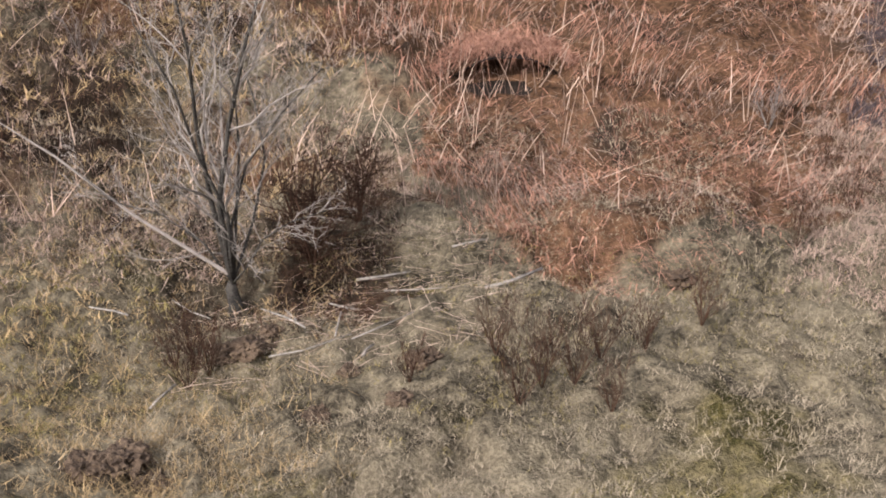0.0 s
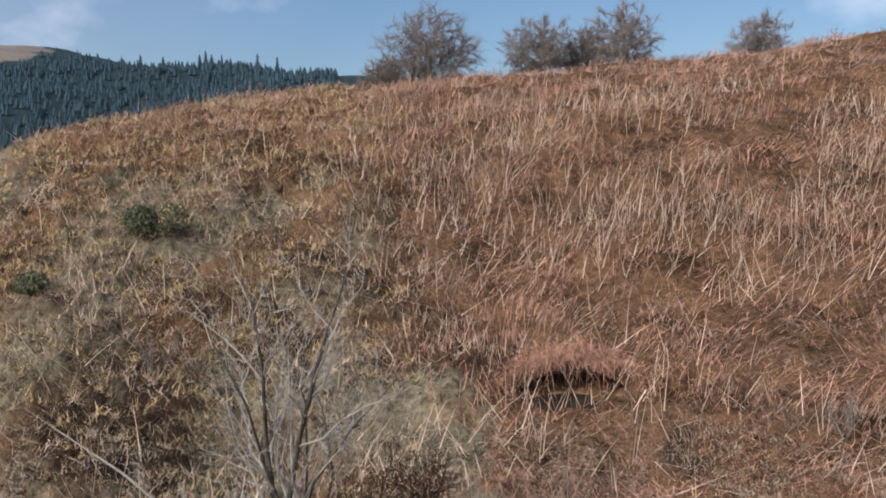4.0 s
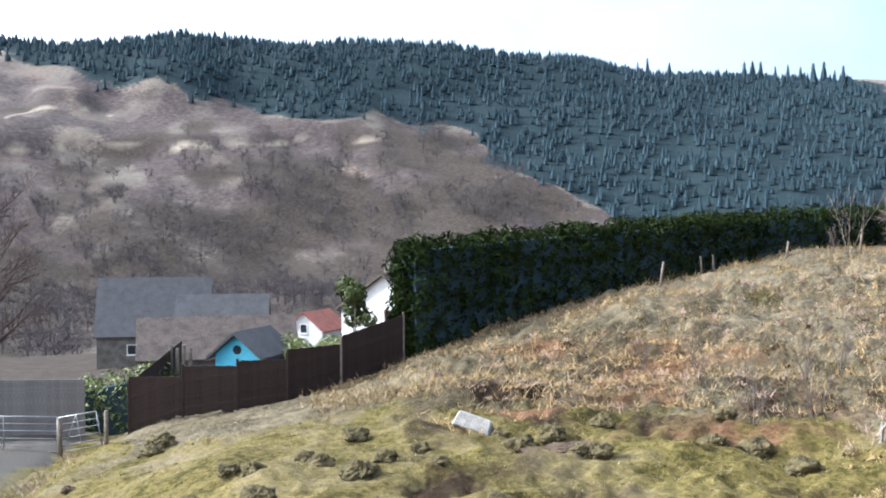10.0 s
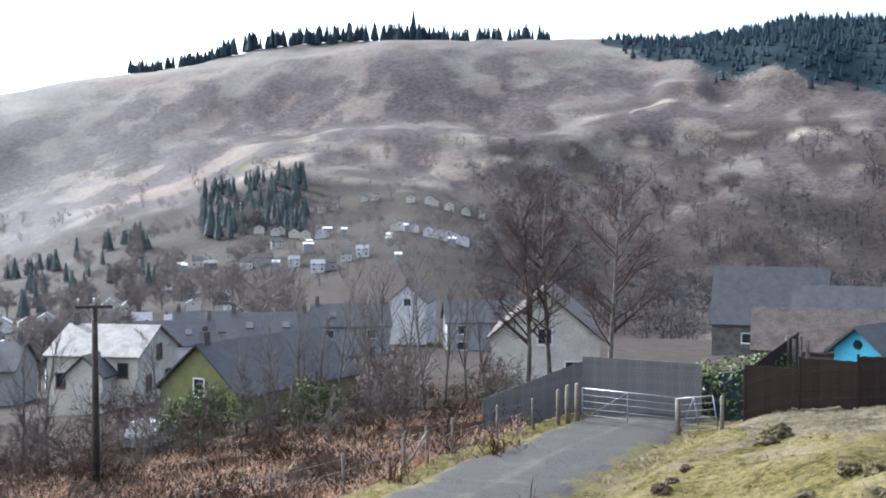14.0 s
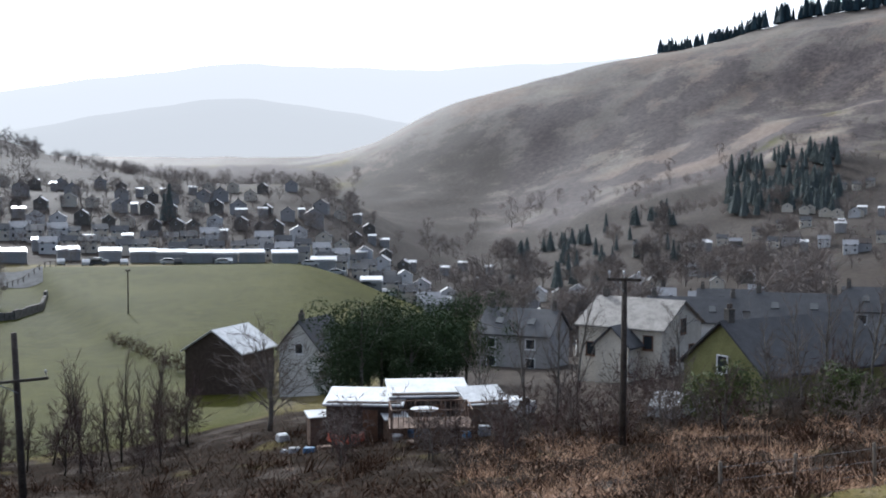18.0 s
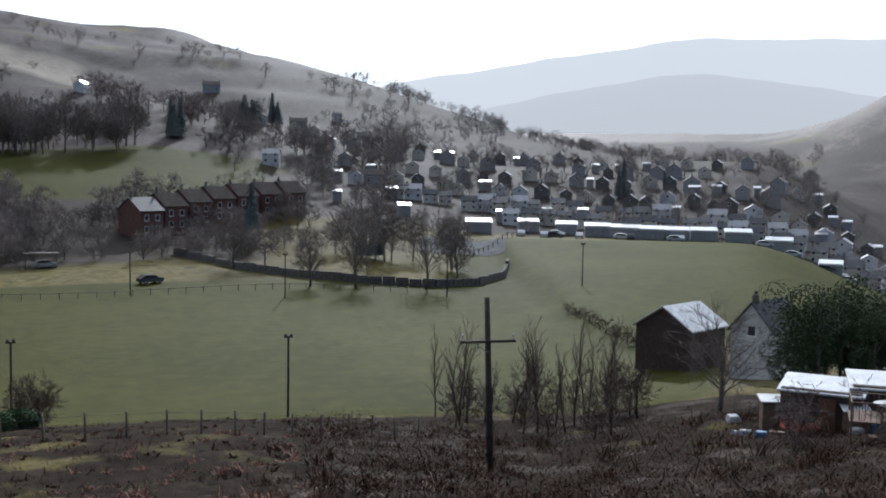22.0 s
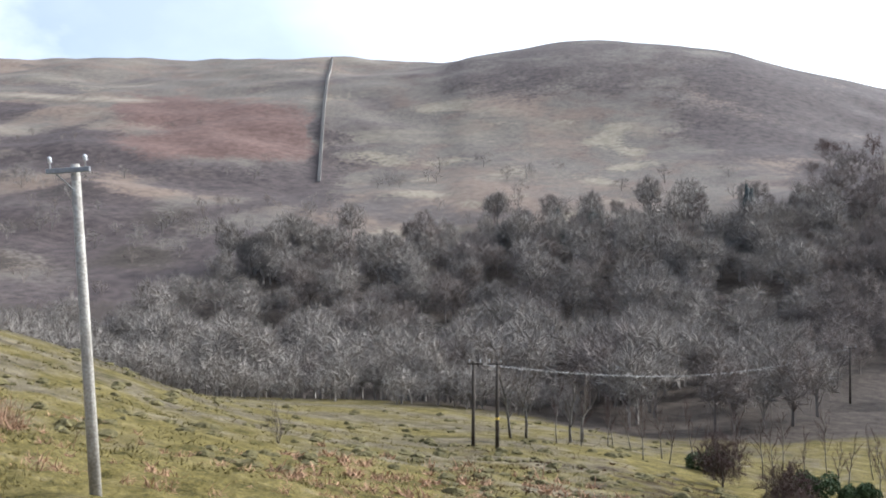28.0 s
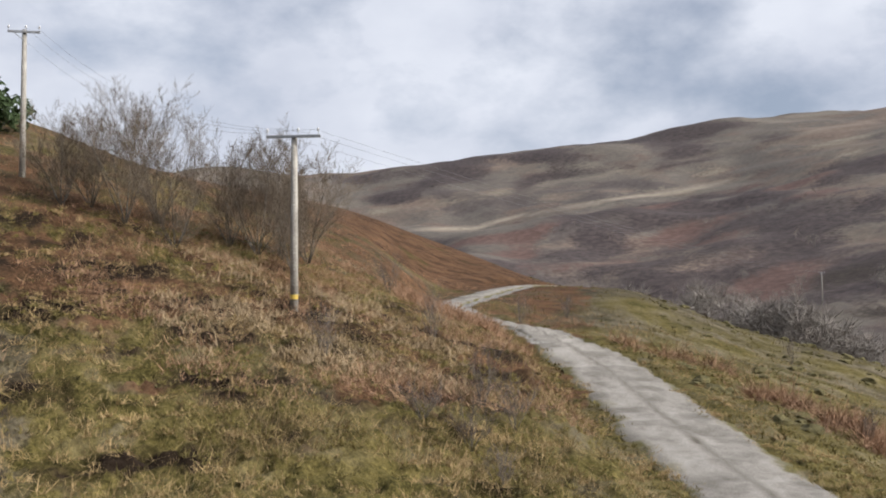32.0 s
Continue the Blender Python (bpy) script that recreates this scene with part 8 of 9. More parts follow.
    # the far side of the valley
    wood("far_wood", 1700, (44, 88, 250, 700), rng, tiny, M_WOODDARK, 9.5,
         lambda p: np.clip(0.75 + 0.7 * waves(p[:, 0], p[:, 1], 90, 56), 0.1, 1) * (1 - smooth(polar(p)[1] + 3.0 * (polar(p)[0] - 60), 600, 700)) * (np.degrees(np.arctan2(p[:, 2] - EYE, polar(p)[1])) < NEEDLE_EDGE(polar(p)[0]) - 0.2), "brown leafless wood on the far valley side")
    wood("village_scrub", 170, (84, 106, 290, 470), rng, tiny, M_WOODBROWN, 5.0, None, "dark leafless scrub among far houses")
    wood("street_trees", 210, (113, 152, 258, 445), rng, tiny, M_WOODBROWN, 5.0, None, "small dark leafless trees among village houses")
    rows = []
    for a0, a1, r0, r1 in ((80, 101, 520, 500), (82, 97, 565, 590), (86, 106, 470, 450), (78, 93, 620, 600), (84, 100, 430, 455), (92, 108, 560, 540), (88.5, 90, 470, 560), (97, 98, 455, 540)):
        m = int(math.hypot(radians(a1 - a0) * r0, r1 - r0) / 4.5)
        for k in range(m):
            if rng.uniform() < 0.75:
                f = k / m
                p = place(a0 + (a1 - a0) * f + rng.normal(0, 0.1), r0 + (r1 - r0) * f + 8 * math.sin(f * 9))
                rows.append((rng.randint(0, 99), p.x, p.y, p.z - 0.2, rng.uniform(2.5, 5.5), 1.0, rng.uniform(0, 6)))
    stuff("hill_hedges", joined("hill_hedges", tiny, rows, M_WOODBROWN), "ragged leafless hedges on a far hillside", "hedges")
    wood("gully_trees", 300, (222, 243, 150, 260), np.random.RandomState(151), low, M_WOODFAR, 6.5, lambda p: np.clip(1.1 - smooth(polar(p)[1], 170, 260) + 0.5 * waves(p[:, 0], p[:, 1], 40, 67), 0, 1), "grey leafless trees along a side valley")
    wood("moor_bushes", 240, (212, 246, 230, 520), np.random.RandomState(152), tiny, M_WOODBROWN, 4.0, lambda p: np.clip(0.3 + 0.9 * waves(p[:, 0], p[:, 1], 60, 68), 0, 1), "dark bushes scattered on a moor")
    wood("side_trees", 620, (121, 146, 300, 760), np.random.RandomState(153), tiny, M_WOODBROWN, 7.5, lambda p: np.clip(0.6 + 0.9 * waves(p[:, 0], p[:, 1], 70, 69), 0, 1), "dark leafless trees on a valley side")
    wood("meadow_trees", 34, (155.5, 164.2, 318, 346), np.random.RandomState(154), bare, M_WOODBROWN, 13.0, None, "tall dark leafless trees along a meadow")
    wood("thick_wood", 560, (161, 187, 206, 330), np.random.RandomState(155), low, M_WOODBROWN, 6.5, lambda p: np.clip(1.2 - smooth(polar(p)[1], 250, 330), 0.1, 1) * open_ground(p), "dark dense leafless wood above a playing field")
    wood("hill_scrub", 330, (150, 186, 335, 470), np.random.RandomState(156), tiny, M_TWIG_RED, 7.0, lambda p: np.clip(0.5 + 0.9 * waves(p[:, 0], p[:, 1], 60, 70), 0, 1) * open_ground(p), "dark leafless scrub on a hillside")
    wood("far_scrub", 420, (76, 118, 300, 620), rng, tiny, M_WOODBROWN, 7.0, lambda p: np.clip(0.25 + 0.9 * waves(p[:, 0], p[:, 1], 80, 57), 0, 1), "scattered scrub on the far hillside")

    def plantation(p):
        az, r = polar(p)
        s = np.where(az > 180, az - 360, az)
        el = np.degrees(np.arctan2(p[:, 2] - EYE, r))
        low_edge = NEEDLE_EDGE(s) + 0.4 * waves(p[:, 0], p[:, 1], 38.0, 179) + 0.35 * waves(p[:, 0], p[:, 1], 14.0, 180)
        pale = smooth(el, BARE_EDGE(s) - 0.35, BARE_EDGE(s) - 0.15)
        return smooth(el, low_edge - 0.2, low_edge + 0.3) * (1 - pale) * (r < 960)

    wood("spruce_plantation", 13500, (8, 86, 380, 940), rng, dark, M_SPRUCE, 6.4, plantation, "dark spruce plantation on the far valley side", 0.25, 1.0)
    # trees along the skyline
    ridge = []
    for k in range(300):
        az = 84.0 + 21.5 * rng.uniform() ** 0.9
        p = place(az, 893 + rng.uniform(-14, 8))
        ridge.append((k, p.x, p.y, p.z - 0.5, rng.uniform(9, 16) * (0.7 if az > 101 else 1.0), 1.1, 0.0))
    p = place(91.1, 890)
    ridge.append((0, p.x, p.y, p.z, 24, 1.1, 0))
    for az in (40.0, 40.6, 41.2, 41.9, 42.3, 42.7, 38.0, 38.4, 38.9, 39.4, 46.4, 47.5, 48.0, 16.4, 16.7, 14.9, 14.6, 14.3, 13.8, 12.0, 11.0, 9.6, 17.8):
        p = place(az, 892 + rng.uniform(-6, 6))
        ridge.append((rng.randint(0, 9), p.x, p.y, p.z - 0.5, rng.uniform(10, 16), 1.1, rng.uniform(0, 6)))
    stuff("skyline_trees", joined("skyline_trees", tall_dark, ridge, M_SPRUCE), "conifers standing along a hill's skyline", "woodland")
    # clumps of tall conifers
    clump = []
    for az0, az1, r0, r1, n, h in ((96.7, 102, 400, 540, 120, 9.5), (104, 114, 330, 450, 50, 8), (196, 199, 318, 330, 6, 11), (188.5, 190, 330, 340, 3, 11), (130.5, 131.5, 330, 340, 2, 12), (143.5, 144.5, 205, 212, 2, 11), (149.6, 150.2, 222, 226, 1, 12), (164.4, 164.8, 258, 262, 2, 12), (170.0, 170.4, 346, 350, 2, 15), (167, 167.3, 424, 428, 1, 14), (162.1, 162.4, 432, 436, 1, 13), (169.1, 169.6, 440, 446, 3, 14), (153.5, 154.2, 354, 360, 3, 13), (149.4, 151.4, 384, 396, 8, 12), (173.7, 174, 394, 398, 1, 14), (148.6, 149.2, 440, 452, 3, 12)):
        for k in range(n):
            p = place(rng.uniform(az0, az1), rng.uniform(r0, r1))
            clump.append((k, p.x, p.y, p.z - 0.3, h * rng.uniform(0.7, 1.15), 1.0, rng.uniform(0, 6)))
    stuff("conifer_clumps", joined("conifer_clumps", tall_dark, clump, M_CONIFER), "dark evergreen conifers in clumps about a valley", "woodland")


def single_trees():
    rng = np.random.RandomState(61)
    # the two tall alders by the gate
    for az, r, h in ((85.6, 61.5, 12.2), (84.4, 62.5, 12.6), (81.5, 61.5, 12.2)):
        limbs = grow(rng, h, 0.15, (30, 13, 10), 0.85, 0.04, 1, 0.24, 0.010, 0.2, 0.36, 0.92, 0.05)
        tree("alder", spot(az, r, -0.2), limbs, M_BARK, M_TWIG_RED, "tall leafless alder with fine purplish twigs", "tree", "alders by the gate", 1)
    for az, r, h in ((94.6, 60, 7.6), (93.4, 61, 8.2), (92.0, 62, 8.6), (89.9, 62, 7.6), (87.8, 58, 6.0), (96.2, 58, 5.6), (95.4, 63, 8.8), (91.0, 57, 7.4), (88.8, 60, 7.8), (97.4, 62, 7.0), (93.9, 56, 6.6), (98.6, 58, 5.6), (104.6, 60, 6.0), (109.8, 60, 8.5), (112.6, 62, 8.0), (111.0, 58, 6.5), (115.0, 66, 6), (100.2, 56, 4.6)):
        limbs = grow(rng, h, 0.08, (18, 8, 7), 0.62, 0.05, 1, 0.22, 0.007, 0.35, 0.36, 0.92, 0.08)
        tree("bare_tree", spot(az, r, -0.2), limbs, M_BARK, M_TWIG, "slender leafless tree below the track", "tree", "trees below the track")
    limbs = dome(rng, 8.0, 8.5, 0.2, (18, 12, 14), 0.010, 0.2)
    tree("spreading_tree", spot(125.9, 74, -0.2), limbs, M_BARK, M_TWIG, "dark spreading leafless tree beside a yard", "tree")
    for k in range(34):
        az, r = (131.3, 133.6, 136.2, 139.0)[k % 4] + rng.normal(0, 0.9), rng.uniform(66, 92)
        h = rng.uniform(4.0, 7.6)
        if k > 19:
            limbs = dome(rng, h * 0.7, h * 0.6, 0.06, (16, 9, 10), 0.010, 0.05)
        else:
            limbs = grow(rng, h, 0.07, (18, 8, 6), 0.6, 0.06, 1, 0.22, 0.008, 0.5, 0.34, 0.92, 0.09)
        tree("birch", spot(az, r, -0.2), limbs, M_DARKBARK, M_TWIG_RED, "fuzzy leafless birch on the edge of a field", "tree", "birches by the field", 1)
    for k in range(26):
        az, r = 180.5 + 18.5 * (k + rng.uniform()) / 26, rng.uniform(96, 112)
        limbs = grow(rng, rng.uniform(4.5, 7.0), 0.06, (11, 6, 4), 0.55, 0.05, 1, 0.3, 0.012, 0.4, 0.36, 0.85, 0.09)
        tree("young_alder", spot(az, r, -0.2), limbs, M_BARK, M_TWIG_RED, "slim leafless alder in a row by a field", "tree", "alders by the stream", 1)
    for az, r, h in ((201.3, 100, 9.5), (200.5, 101, 8.8), (197.6, 104, 8.2), (198.2, 102, 7.4)):
        limbs = grow(rng, h, 0.15, (14, 8, 6), 0.7, 0.03, 1, 0.25, 0.013, 0.35, 0.45, 0.8)
        tree("pale_tree", spot(az, r, -0.2), limbs, M_BARK, M_TWIG, "pale leafless tree behind a pair of poles", "tree", "pale trees in the valley")
    for az, r, h in ((147.1, 178, 9.5), (144.7, 176, 11.5), (141.0, 178, 14.0), (139.4, 190, 9.0), (151, 198, 10)):
        limbs = dome(rng, h, h * 0.8, 0.24, (20, 12, 14), 0.014, 0.3, 0.58)
        tree("field_tree", spot(az, r, -0.2), limbs, M_BARK, M_TWIG, "dark leafless tree on a playing field's edge", "tree", "trees on the field")
    for az, r, h, st in ((172.3, 90, 5.6, 7), (170.9, 88, 4.0, 5), (161.2, 84, 4.4, 4), (187.6, 70, 3.6, 3), (190.6, 88, 4.6, 3)):
        limbs = dome(rng, h, h * 1.1, 0.07, (30, 14, 18), 0.008, 0.03)
        tree("willow_bush", spot(az, r, -0.1), limbs, M_BARK, M_TWIG_RED, "rounded leafless willow bush by a field", "bush", "willow bushes", 1)
    # rhododendrons and other evergreens
    for az, r, size, wide in ((167.9, 76, 2.4, 1.6), (162.0, 72, 1.4, 1.0), (181.2, 88, 1.3, 1.2), (184.0, 96, 1.5, 1.2), (191.2, 99, 2.0, 1.2), (186.4, 94, 1.9, 1.4), (178.4, 84, 0.9, 1.2)):
        bush("rhododendron", az, r, size, 0.9, M_EVERGREEN, 1500, 0.2, "dark glossy evergreen rhododendron by a field", rng, "rhododendrons", wide)
    for az, r, size, mt, lb in ((97.0, 52, 2.1, M_LEAF_DULL, "rounded dark evergreen shrub"), (102.6, 52, 2.5, M_LEAF_DULL, "conical green evergreen in a garden"), (87.0, 54, 1.4, M_EVERGREEN, "dark evergreen shrub by a fence"), (80.5, 52, 1.3, M_EVERGREEN, "dark evergreen shrub behind a fence"),
                                (66.2, 50, 1.5, M_LEAF_YEL, "yellow-green garden shrub"), (65.0, 51, 1.3, M_LEAF_YEL, "yellow-green garden shrub"), (78.2, 56, 1.1, M_LEAF_YEL, "yellow-green garden shrub"), (116.5, 76, 1.8, M_EVERGREEN, "grey-green evergreen shrub")):
        bush("garden_shrub", az, r, size, 1.25, mt, 2600, 0.10, lb + " standing behind the boundary", rng, "garden shrubs")
    ob = bush("bay_tree", 63.5, 48.5, 1.0, 5.2, M_LEAF_DULL, 1500, 0.14, "slim dull green young tree behind a fence", rng)
    # bank beside the track
    for az, r, h, st in ((267.0, 57, 6.2, 7), (265.4, 59, 6.6, 7), (268.6, 60, 5.4, 6), (261.8, 58, 5.6, 7), (260.4, 57, 6.0, 7), (259.2, 58, 6.2, 7), (257.8, 59, 5.8, 7), (270.0, 59, 4.6, 6), (264.6, 54, 4.2, 5), (258.6, 54, 4.0, 5)):
        limbs = grow(rng, h, 0.045, (15, 11, 11), 0.7, 0, st, 0.12, 0.0055, 0.32, 0.42, 0.86, 0.1, (0.18, 0.5))
        tree("sallow", spot(az, r, -0.1), limbs, M_BARK, M_SALLOW, "dense leafless sallow on a bracken bank", "tree", "sallows on the bank", 1)
    for az, r, h in ((257.4, 37, 1.9), (251.5, 47, 2.4), (249.2, 36, 2.2), (247.6, 34, 1.7), (250.0, 31, 1.6), (248.4, 29, 1.3), (253.6, 60, 2.2), (246.6, 66, 1.8), (233.0, 74, 1.9), (229.8, 48, 1.5), (244.2, 70, 1.5), (213.5, 62, 2.2), (252.4, 33, 1.5)):
        limbs = grow(rng, h, 0.02, (7, 5, 4), 0.65, 0, 6, 0.08, 0.005, 0.4, 0.45, 0.9)
        tree("bank_shrub", spot(az, r, -0.05), limbs, M_BARK, M_TWIG, "small leafless shrub on the bank", "shrub", "shrubs by the track", 1)
    # rounded dark pines behind the sheds
    for k in range(13):
        az, r = 115.2 + 7.4 * (k + rng.uniform(0.2, 0.8)) / 13, rng.uniform(82, 96)
        h = rng.uniform(6.5, 9.5)
        ob = thing("pine", spot(az, r, -0.2), "dark evergreen pine with a ragged rounded crown", "tree", "pines behind the sheds")
        n = 16
        c = np.stack([rng.normal(0, 0.16, n) * h, rng.normal(0, 0.16, n) * h, (0.28 + 0.62 * rng.uniform(size=n)) * h], 1)
        rr = (0.10 + 0.09 * rng.uniform(size=n)) * h
        v, f = leaf_cloud(c, rr, 5000, 0.125, rng)
        part("crown", link_mesh("crown", v, [f], M_EVERGREEN), M_EVERGREEN, ob)
        s = Shape().tube([(0, 0, -0.2), (0.05, 0, h * 0.5), (0, 0.05, h * 0.9)], [0.16, 0.11, 0.03], 7)
        for q in range(8):
            s.tube([(0, 0, h * (0.3 + 0.06 * q)), tuple(c[q])], [0.05, 0.015], 4, cap=False)
        part("trunk", s, M_BARK, ob)
    # thickets hiding the gardens
    for k in range(58):
        az, r = (rng.uniform(86, 124), rng.uniform(46, 66)) if k < 34 else (rng.uniform(92, 111), rng.uniform(50, 62))
        h = rng.uniform(1.6, 3.4) if k < 34 else rng.uniform(2.6, 4.6)
        limbs = dome(rng, h, h * rng.uniform(0.7, 1.0), 0.05, (13, 8, 9), 0.010, 0.03)
        tree("garden_thicket", spot(az, r, -0.1), limbs, M_BARK, M_TWIG_RED if k % 2 else M_TWIG, "fuzzy leafless garden thicket below the track", "shrub", "thickets below the track", 1)
    bush("dark_pine", 273.0, 78, 3.0, 1.0, M_EVERGREEN, 1500, 0.3, "dark evergreen clump on a hill's shoulder", rng)


def tussocks():
    """Mossy tussocks on the slopes, too many to count."""
    rng = np.random.RandomState(71)
    shapes = []
    for k in range(5):
        bm = bmesh.new()
        bmesh.ops.create_icosphere(bm, subdivisions=2, radius=1.0)
        sd = Vector((k * 7.0, 3.0, 1.0))
        s = Shape()
        for v in bm.verts:
            q = 1 + 0.4 * noise.noise(v.co * 1.7 + sd) + 0.25 * noise.noise(v.co * 4.0 + sd)
            s.v.append(Vector((v.co.x * q, v.co.y * q, max(v.co.z, -0.2) * q)))
        s.f3 = [tuple(v.index for v in f.verts) for f in bm.faces]
        s.f4 = []
        bm.free()
        shapes.append(s)
    for name, n, area, size, mt, lb in (("valley_tussocks", 900, (190, 240, 46, 125), 0.38, M_TUSSOCK, "dark tussocks dotted over hill pasture"),):
        p = scatter(n, *area, rng, 0.8)
        p = keep(p, np.clip(0.55 + 0.9 * waves(p[:, 0], p[:, 1], 9, 72), 0, 1) * off_track(p, 3.0), rng)
        m = [(rng.randint(0, 99), x, y, z, size * rng.uniform(0.4, 1.5), rng.uniform(0.4, 0.75), rng.uniform(0, 6)) for x, y, z in p]
        stuff(name, joined(name, shapes, m, mt), lb, "tussocks")


def track_material():
    """Gravel with pale silt and darker damp patches; turf creeps in from the rims; the west end's backlit darkness is
    painted in.
    """
    m = bpy.data.materials.new("gravel_track")
    m.use_nodes = True
    n, l = m.node_tree.nodes, m.node_tree.links
    b = n["Principled BSDF"]
    b.inputs["Roughness"].default_value = 0.95
    b.inputs["Specular IOR Level"].default_value = 0.1
    geo = n.new("ShaderNodeNewGeometry")

    def tex(scale, detail):
        t = n.new("ShaderNodeTexNoise")
        t.inputs["Scale"].default_value, t.inputs["Detail"].default_value, t.inputs["Roughness"].default_value = scale, detail, 0.65
        l.new(geo.outputs["Position"], t.inputs["Vector"])
        return t.outputs["Fac"]

    def ramp(v, lo, hi):
        k = n.new("ShaderNodeMapRange")
        k.inputs["From Min"].default_value, k.inputs["From Max"].default_value = lo, hi
        l.new(v, k.inputs["Value"])
        return k.outputs[0]

    def mix(f, a, c):
        k = n.new("ShaderNodeMixRGB")
        for i, v in enumerate((f, a, c)):
            if isinstance(v, tuple):
                k.inputs[i].default_value = (*v, 1)
            else:
                l.new(v, k.inputs[i])
        return k.outputs[0]

    fine, mid, wide = tex(22, 4), tex(0.55, 8), tex(0.22, 6)
    stone = mix(ramp(fine, 0.35, 0.65), (0.12, 0.109, 0.094), (0.22, 0.20, 0.172))
    silt = mix(ramp(fine, 0.3, 0.7), (0.25, 0.229, 0.202), (0.42, 0.39, 0.35))
    col = mix(ramp(mid, 0.38, 0.64), stone, silt)
    col = mix(ramp(wide, 0.58, 0.74), col, (0.15, 0.137, 0.12))
    # west end's darkness against the light, put into the gravel colour
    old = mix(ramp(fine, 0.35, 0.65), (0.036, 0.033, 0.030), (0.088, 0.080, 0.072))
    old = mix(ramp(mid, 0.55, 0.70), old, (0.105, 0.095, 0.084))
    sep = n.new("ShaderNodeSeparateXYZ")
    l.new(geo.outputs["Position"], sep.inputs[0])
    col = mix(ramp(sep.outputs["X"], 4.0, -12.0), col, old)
    turf = mix(ramp(fine, 0.35, 0.65), (0.06, 0.055, 0.022), (0.17, 0.145, 0.065))
    at = n.new("ShaderNodeAttribute")
    at.attribute_name = "rim"
    def arith(op, a, c):
        q = n.new("ShaderNodeMath")
        q.operation = op
        for i, v in enumerate((a, c)):
            if isinstance(v, (int, float)):
                q.inputs[i].default_value = v
            else:
                l.new(v, q.inputs[i])
        return q.outputs[0]

    off = arith("ABSOLUTE", arith("SUBTRACT", at.outputs["Fac"], 0.45), 0)
    col = mix(ramp(arith("ADD", off, arith("MULTIPLY", mid, 0.6)), 0.66, 0.86), col, mix(ramp(fine, 0.35, 0.65), (0.062, 0.054, 0.042), (0.150, 0.132, 0.106)))
    k = n.new("ShaderNodeMath")
    k.operation = "MULTIPLY_ADD"
    l.new(mid, k.inputs[0])
    k.inputs[1].default_value = 1.7
    l.new(at.outputs["Fac"], k.inputs[2])
    col = mix(ramp(k.outputs[0], 1.62, 1.86), col, turf)
    l.new(col, b.inputs["Base Color"])
    bp = n.new("ShaderNodeBump")
    bp.inputs["Strength"].default_value, bp.inputs["Distance"].default_value = 0.5, 0.03
    l.new(fine, bp.inputs["Height"])
    l.new(bp.outputs[0], b.inputs["Normal"])
    return m


def track_surface():
    """The gravel track, worn in two ruts, with ragged edges."""
    line = dense(TRACK, 0.5)
    n = len(line)
    cols = 15
    t = np.gradient(line, axis=0)
    t /= np.linalg.norm(t, axis=1, keepdims=True)
    side = np.stack([-t[:, 1], t[:, 0]], 1)
    x, y = line[:, 0], line[:, 1]
    lw = 2.25 + 0.22 * waves(x, y, 7.0, 81)
    rw = 2.25 + 0.22 * waves(x, y, 7.0, 83)
    lw, rw = (q * (1 - 0.6 * smooth(x, 48, 61)) for q in (lw, rw))
    v = np.zeros((n, cols, 3))
    for k in range(cols):
        u = -1 + 2 * k / (cols - 1)
        off = np.where(u < 0, u * lw, u * rw)
        px, py = x + side[:, 0] * off, y + side[:, 1] * off
        v[:, k, 0], v[:, k, 1] = px, py
        rut = 0.05 * (np.exp(-((abs(u) - 0.5) / 0.16) ** 2))
        v[:, k, 2] = land(px, py) + 0.19 * (1 - abs(u) ** 6) - 0.03 - rut * 0.6 + 0.004 * waves(px, py, 0.7, 85)
    i = (np.arange(n - 1)[:, None] * cols + np.arange(cols - 1)[None, :]).ravel()
    q = np.stack([i, i + 1, i + cols + 1, i + cols], 1)
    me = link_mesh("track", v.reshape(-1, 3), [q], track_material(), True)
    rim = np.abs(np.tile(-1 + 2 * np.arange(cols) / (cols - 1), n))
    at_rim = me.attributes.new("rim", "FLOAT", "POINT")
    at_rim.data.foreach_set("value", rim.astype(np.float32))
    if me.polygons[0].normal.z < 0:
        me.flip_normals()
    tagged(new("track", me), "pale grey gravel track, worn and patched with puddled silt", "track", kind="structure")


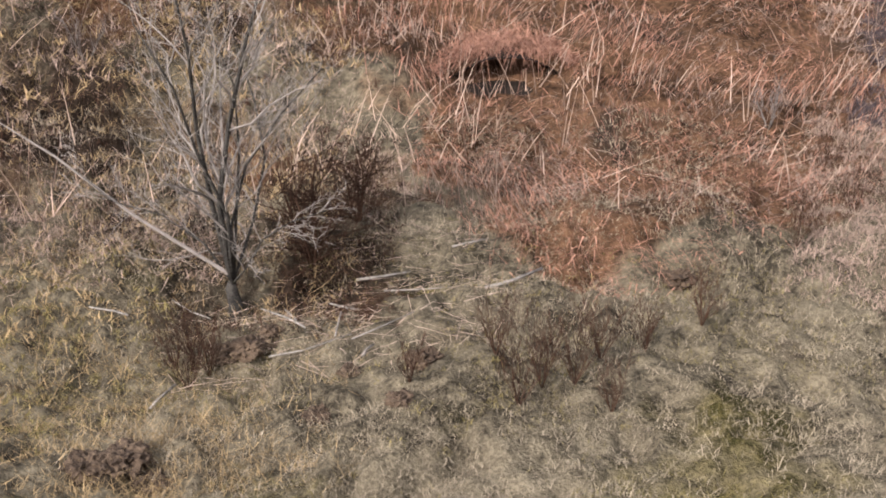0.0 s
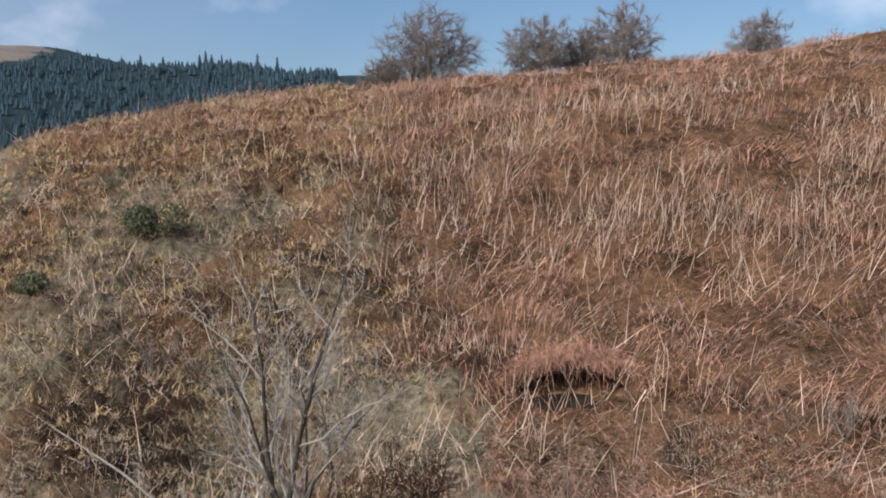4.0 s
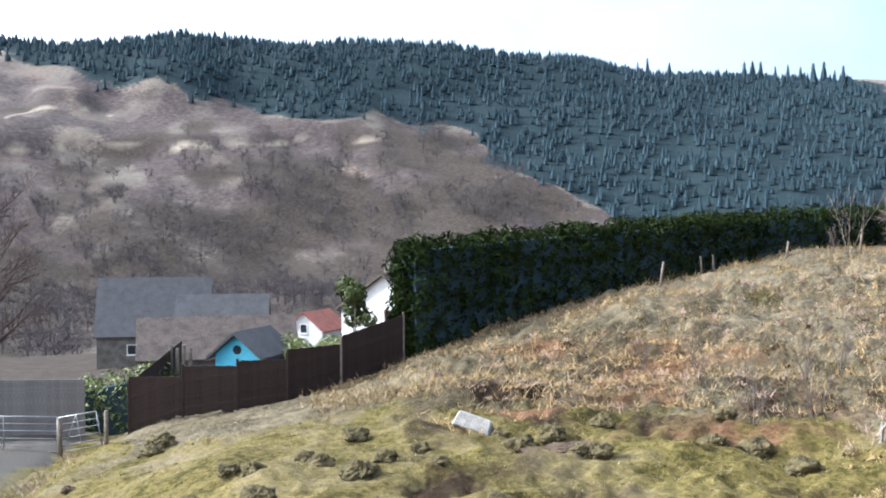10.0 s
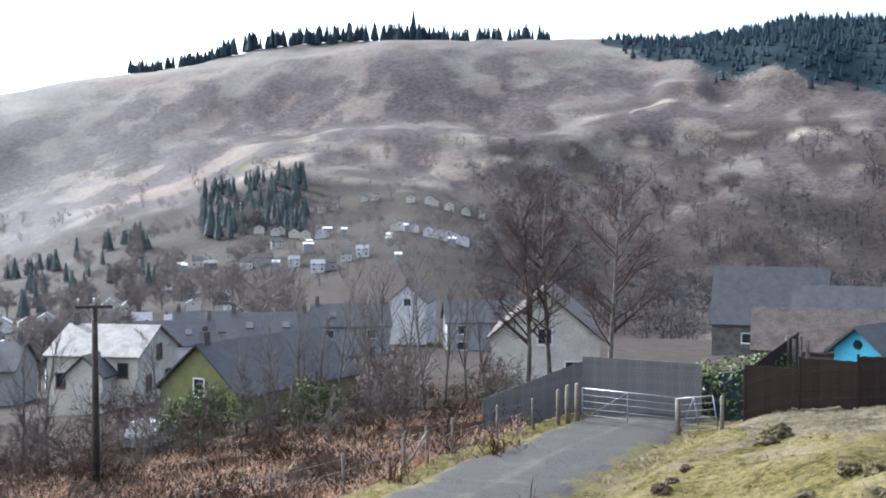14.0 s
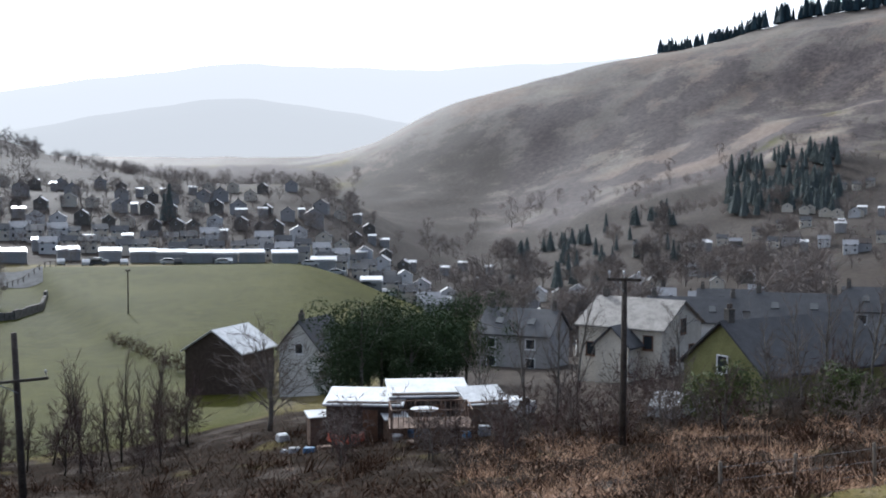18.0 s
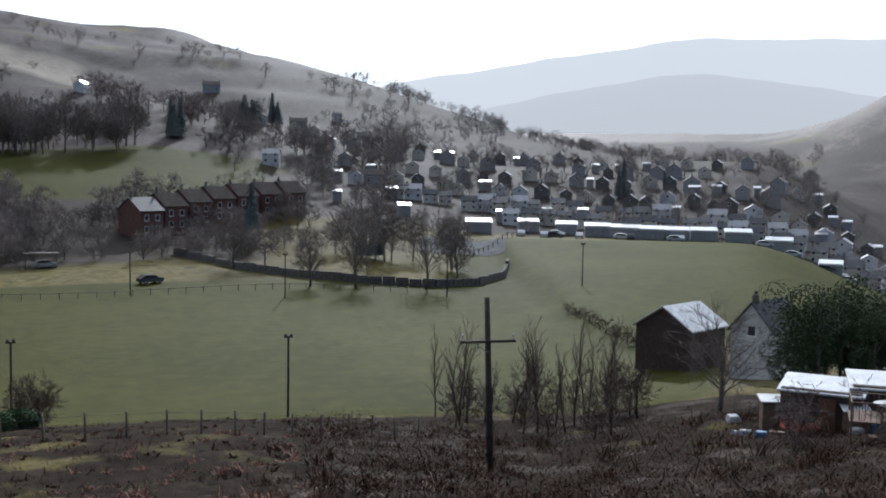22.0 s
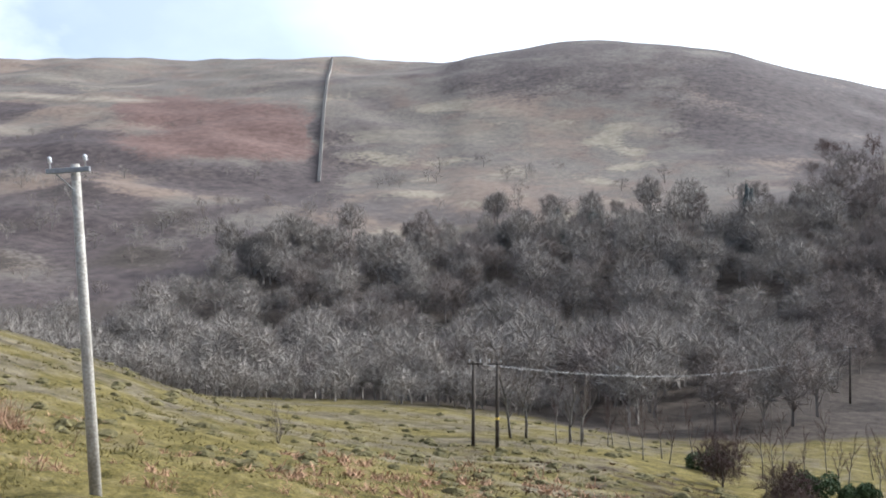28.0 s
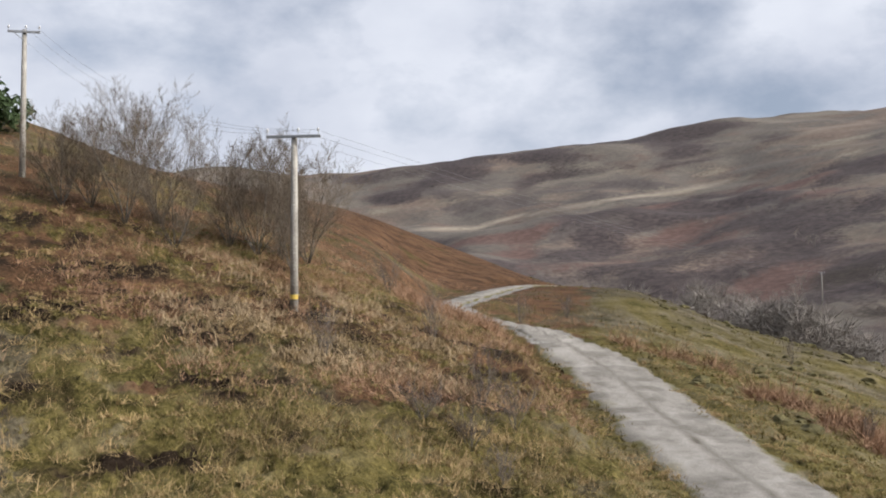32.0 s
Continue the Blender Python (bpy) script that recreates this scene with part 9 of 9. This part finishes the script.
def field_walls():
    """Dark banks and walls stepping round the lower playing field, and the car park over them."""
    rng = np.random.RandomState(77)
    line = [(154, 214), (150.5, 196), (147.5, 187), (144, 181), (140.5, 180), (138.2, 186), (136.9, 198), (136.6, 216)]
    w = thing("bank_wall", spot(144, 181), "dark weathered stone wall round a lower field", "wall")
    inv = w.matrix_basis.inverted()
    pts = []
    for (a0, r0), (a1, r1) in zip(line, line[1:]):
        for k in range(5):
            pts.append(place(a0 + (a1 - a0) * k / 5, r0 + (r1 - r0) * k / 5))
    for a, b in zip(pts, pts[1:]):
        d = b - a
        s = Shape().box((math.hypot(d.x, d.y) * 1.01, 0.6, 1.7 + rng.uniform(-0.15, 0.15)), pose(0, 0, 0), 0.9, 0.06)
        q = part("wall_length", s, M_STONEWALL, w)
        q.matrix_basis = inv @ pose((a.x + b.x) / 2, (a.y + b.y) / 2, min(a.z, b.z) - 0.3, 0, 0, math.degrees(math.atan2(d.y, d.x)))
    s = Shape()
    n = 14
    for i in range(n + 1):
        for k in range(5):
            p = place(136.8 + 4.4 * i / n, 226 + 5 * k, 0.12)
            s.v.append(p)
    s.f4 = [(i * 5 + k, i * 5 + k + 1, i * 5 + k + 6, i * 5 + k + 5) for i in range(n) for k in range(4)]
    me = s.mesh("car_park", M_TARMAC)
    if me.polygons[0].normal.z < 0:
        me.flip_normals()
    tagged(new("car_park", me), "grey tarmac car park above a playing field", "car park", kind="structure")
    rail = thing("car_park_rail", spot(137, 222), "low dark railing beside a car park", "railing")
    inv = rail.matrix_basis.inverted()
    top = []
    for i in range(16):
        p = place(136.2 + 0.25 * i, 246 - 2.2 * i)
        q = part("post", Shape().box((0.12, 0.12, 1.3), pose(0, 0, -0.1)), M_POLEDARK, rail)
        q.matrix_basis = inv @ pose(p.x, p.y, p.z)
        top.append(p + Vector((0, 0, 1.1)))
    q = part("rail", Shape().tube(top, [0.06] * len(top), 4), M_POLEDARK, rail)
    q.matrix_basis = inv


def graveyard():
    """Pale headstones scattered on the hillside over the meadow, among trees."""
    rng = np.random.RandomState(79)
    kinds = []
    for w, h in ((0.9, 1.1), (0.75, 1.4), (1.1, 0.9)):
        o = [(-w / 2, -0.2), (w / 2, -0.2), (w / 2, h * 0.8), (w * 0.3, h), (-w * 0.3, h), (-w / 2, h * 0.8)]
        kinds.append(Shape().prism(o, 0.18).mesh("headstone", M_STONE))
    for k in range(190):
        az, r = rng.uniform(157.5, 170.5), rng.uniform(352, 424)
        if az < 160 and r < 375:
            continue
        ob = tagged(new("headstone", kinds[k % 3]), "weathered pale headstone in a hillside graveyard", "headstone", "headstones on the hillside")
        ob.matrix_basis = spot(az, r, 0, az + rng.uniform(-14, 14), rng.uniform(0.9, 1.7))


def bank_bushes():
    """Dark low bushes along the bank between the two fields, and in front of the wood."""
    rng = np.random.RandomState(83)
    for az, r, h in ((133.5, 152, 1.6), (133.1, 148, 1.3), (132.6, 143, 2.2), (132.2, 139, 1.9), (131.6, 133, 2.2), (131.0, 128, 2.0), (130.4, 125, 2.4), (129.6, 122, 2.2), (128.8, 121, 2.6), (130.0, 124, 1.7)):
        limbs = dome(rng, h, h * 1.5, 0.05, (12, 7, 8), 0.012, 0.02)
        tree("bank_bush", spot(az, r, -0.1), limbs, M_BARK, M_BRAMBLE, "dark low leafless bush on a field's bank", "bush", "bushes on the bank", 1)


def far_features():
    # dry-stone wall climbing the moor
    s = Shape()
    for a0, a1, r0, r1 in ((211.05, 210.35, 420, 690),):
        pts = []
        for k in range(60):
            f = k / 59
            pts.append(place(a0 + (a1 - a0) * f, r0 + (r1 - r0) * f))
        for a, b in zip(pts, pts[1:]):
            d = b - a
            ang = math.degrees(math.atan2(d.y, d.x))
            s.box((math.hypot(d.x, d.y) * 0.98, 1.2, 2.0), pose(a.x, a.y, min(a.z, b.z) - 0.3, 0, 0, ang))
    tagged(new("drystone_wall", s.mesh("drystone_wall", M_STONE)), "grey drystone wall running up a moor", "wall", kind="structure")


def backdrop_ridges():
    """Two ridges a few miles off, past the mouth of the valley, their haze put into a glow."""
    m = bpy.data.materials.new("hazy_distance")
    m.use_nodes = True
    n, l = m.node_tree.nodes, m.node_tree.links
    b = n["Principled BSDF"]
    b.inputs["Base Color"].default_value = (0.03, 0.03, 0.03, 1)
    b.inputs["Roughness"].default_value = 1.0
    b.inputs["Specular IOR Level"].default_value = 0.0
    # haze painted as a pale glow; the ridges themselves give no light
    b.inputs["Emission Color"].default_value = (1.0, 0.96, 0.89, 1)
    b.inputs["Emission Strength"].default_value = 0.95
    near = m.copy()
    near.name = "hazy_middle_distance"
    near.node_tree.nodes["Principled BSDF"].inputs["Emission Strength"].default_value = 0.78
    for az0, az1, r, tops in ((96, 156, 2900, ((96, 6.9), (106, 6.95), (113.6, 6.6), (118.4, 6.3), (121.3, 6.2), (125.3, 6.8), (128.5, 6.5), (134.0, 5.5), (139.9, 4.75), (143.3, 3.9), (156, 2.0))),
                              (100, 150, 2300, ((100, 2.6), (112, 3.0), (118.3, 3.4), (122.5, 4.3), (126, 5.0), (129, 4.8), (131.1, 4.4), (136.2, 3.2), (150, 1.0)))):
        s = Shape()
        k = 240
        for i in range(k + 1):
            az = az0 + (az1 - az0) * i / k
            x, y = -r * math.sin(radians(az)), r * math.cos(radians(az))
            el = float(np.mean([piece(az + q, tops) for q in range(-4, 5)])) + 0.05 * math.sin(az * 0.9) + 0.02 * math.sin(az * 2.3)
            top = EYE + r * 1.06 * math.tan(radians(el))
            for kk, z in ((1.0, -60.0), (1.0, top * 0.6), (1.06, top), (1.2, top * 0.8)):
                s.v.append(Vector((x * kk, y * kk, z)))
        s.f4 = [(4 * i + q, 4 * i + 4 + q, 4 * i + 5 + q, 4 * i + 1 + q) for i in range(k) for q in range(3)]
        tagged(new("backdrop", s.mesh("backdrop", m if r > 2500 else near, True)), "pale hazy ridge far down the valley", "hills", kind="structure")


valley_woods()
backdrop_ridges()
single_trees()
tussocks()
track_surface()
far_features()
field_walls()
graveyard()
bank_bushes()
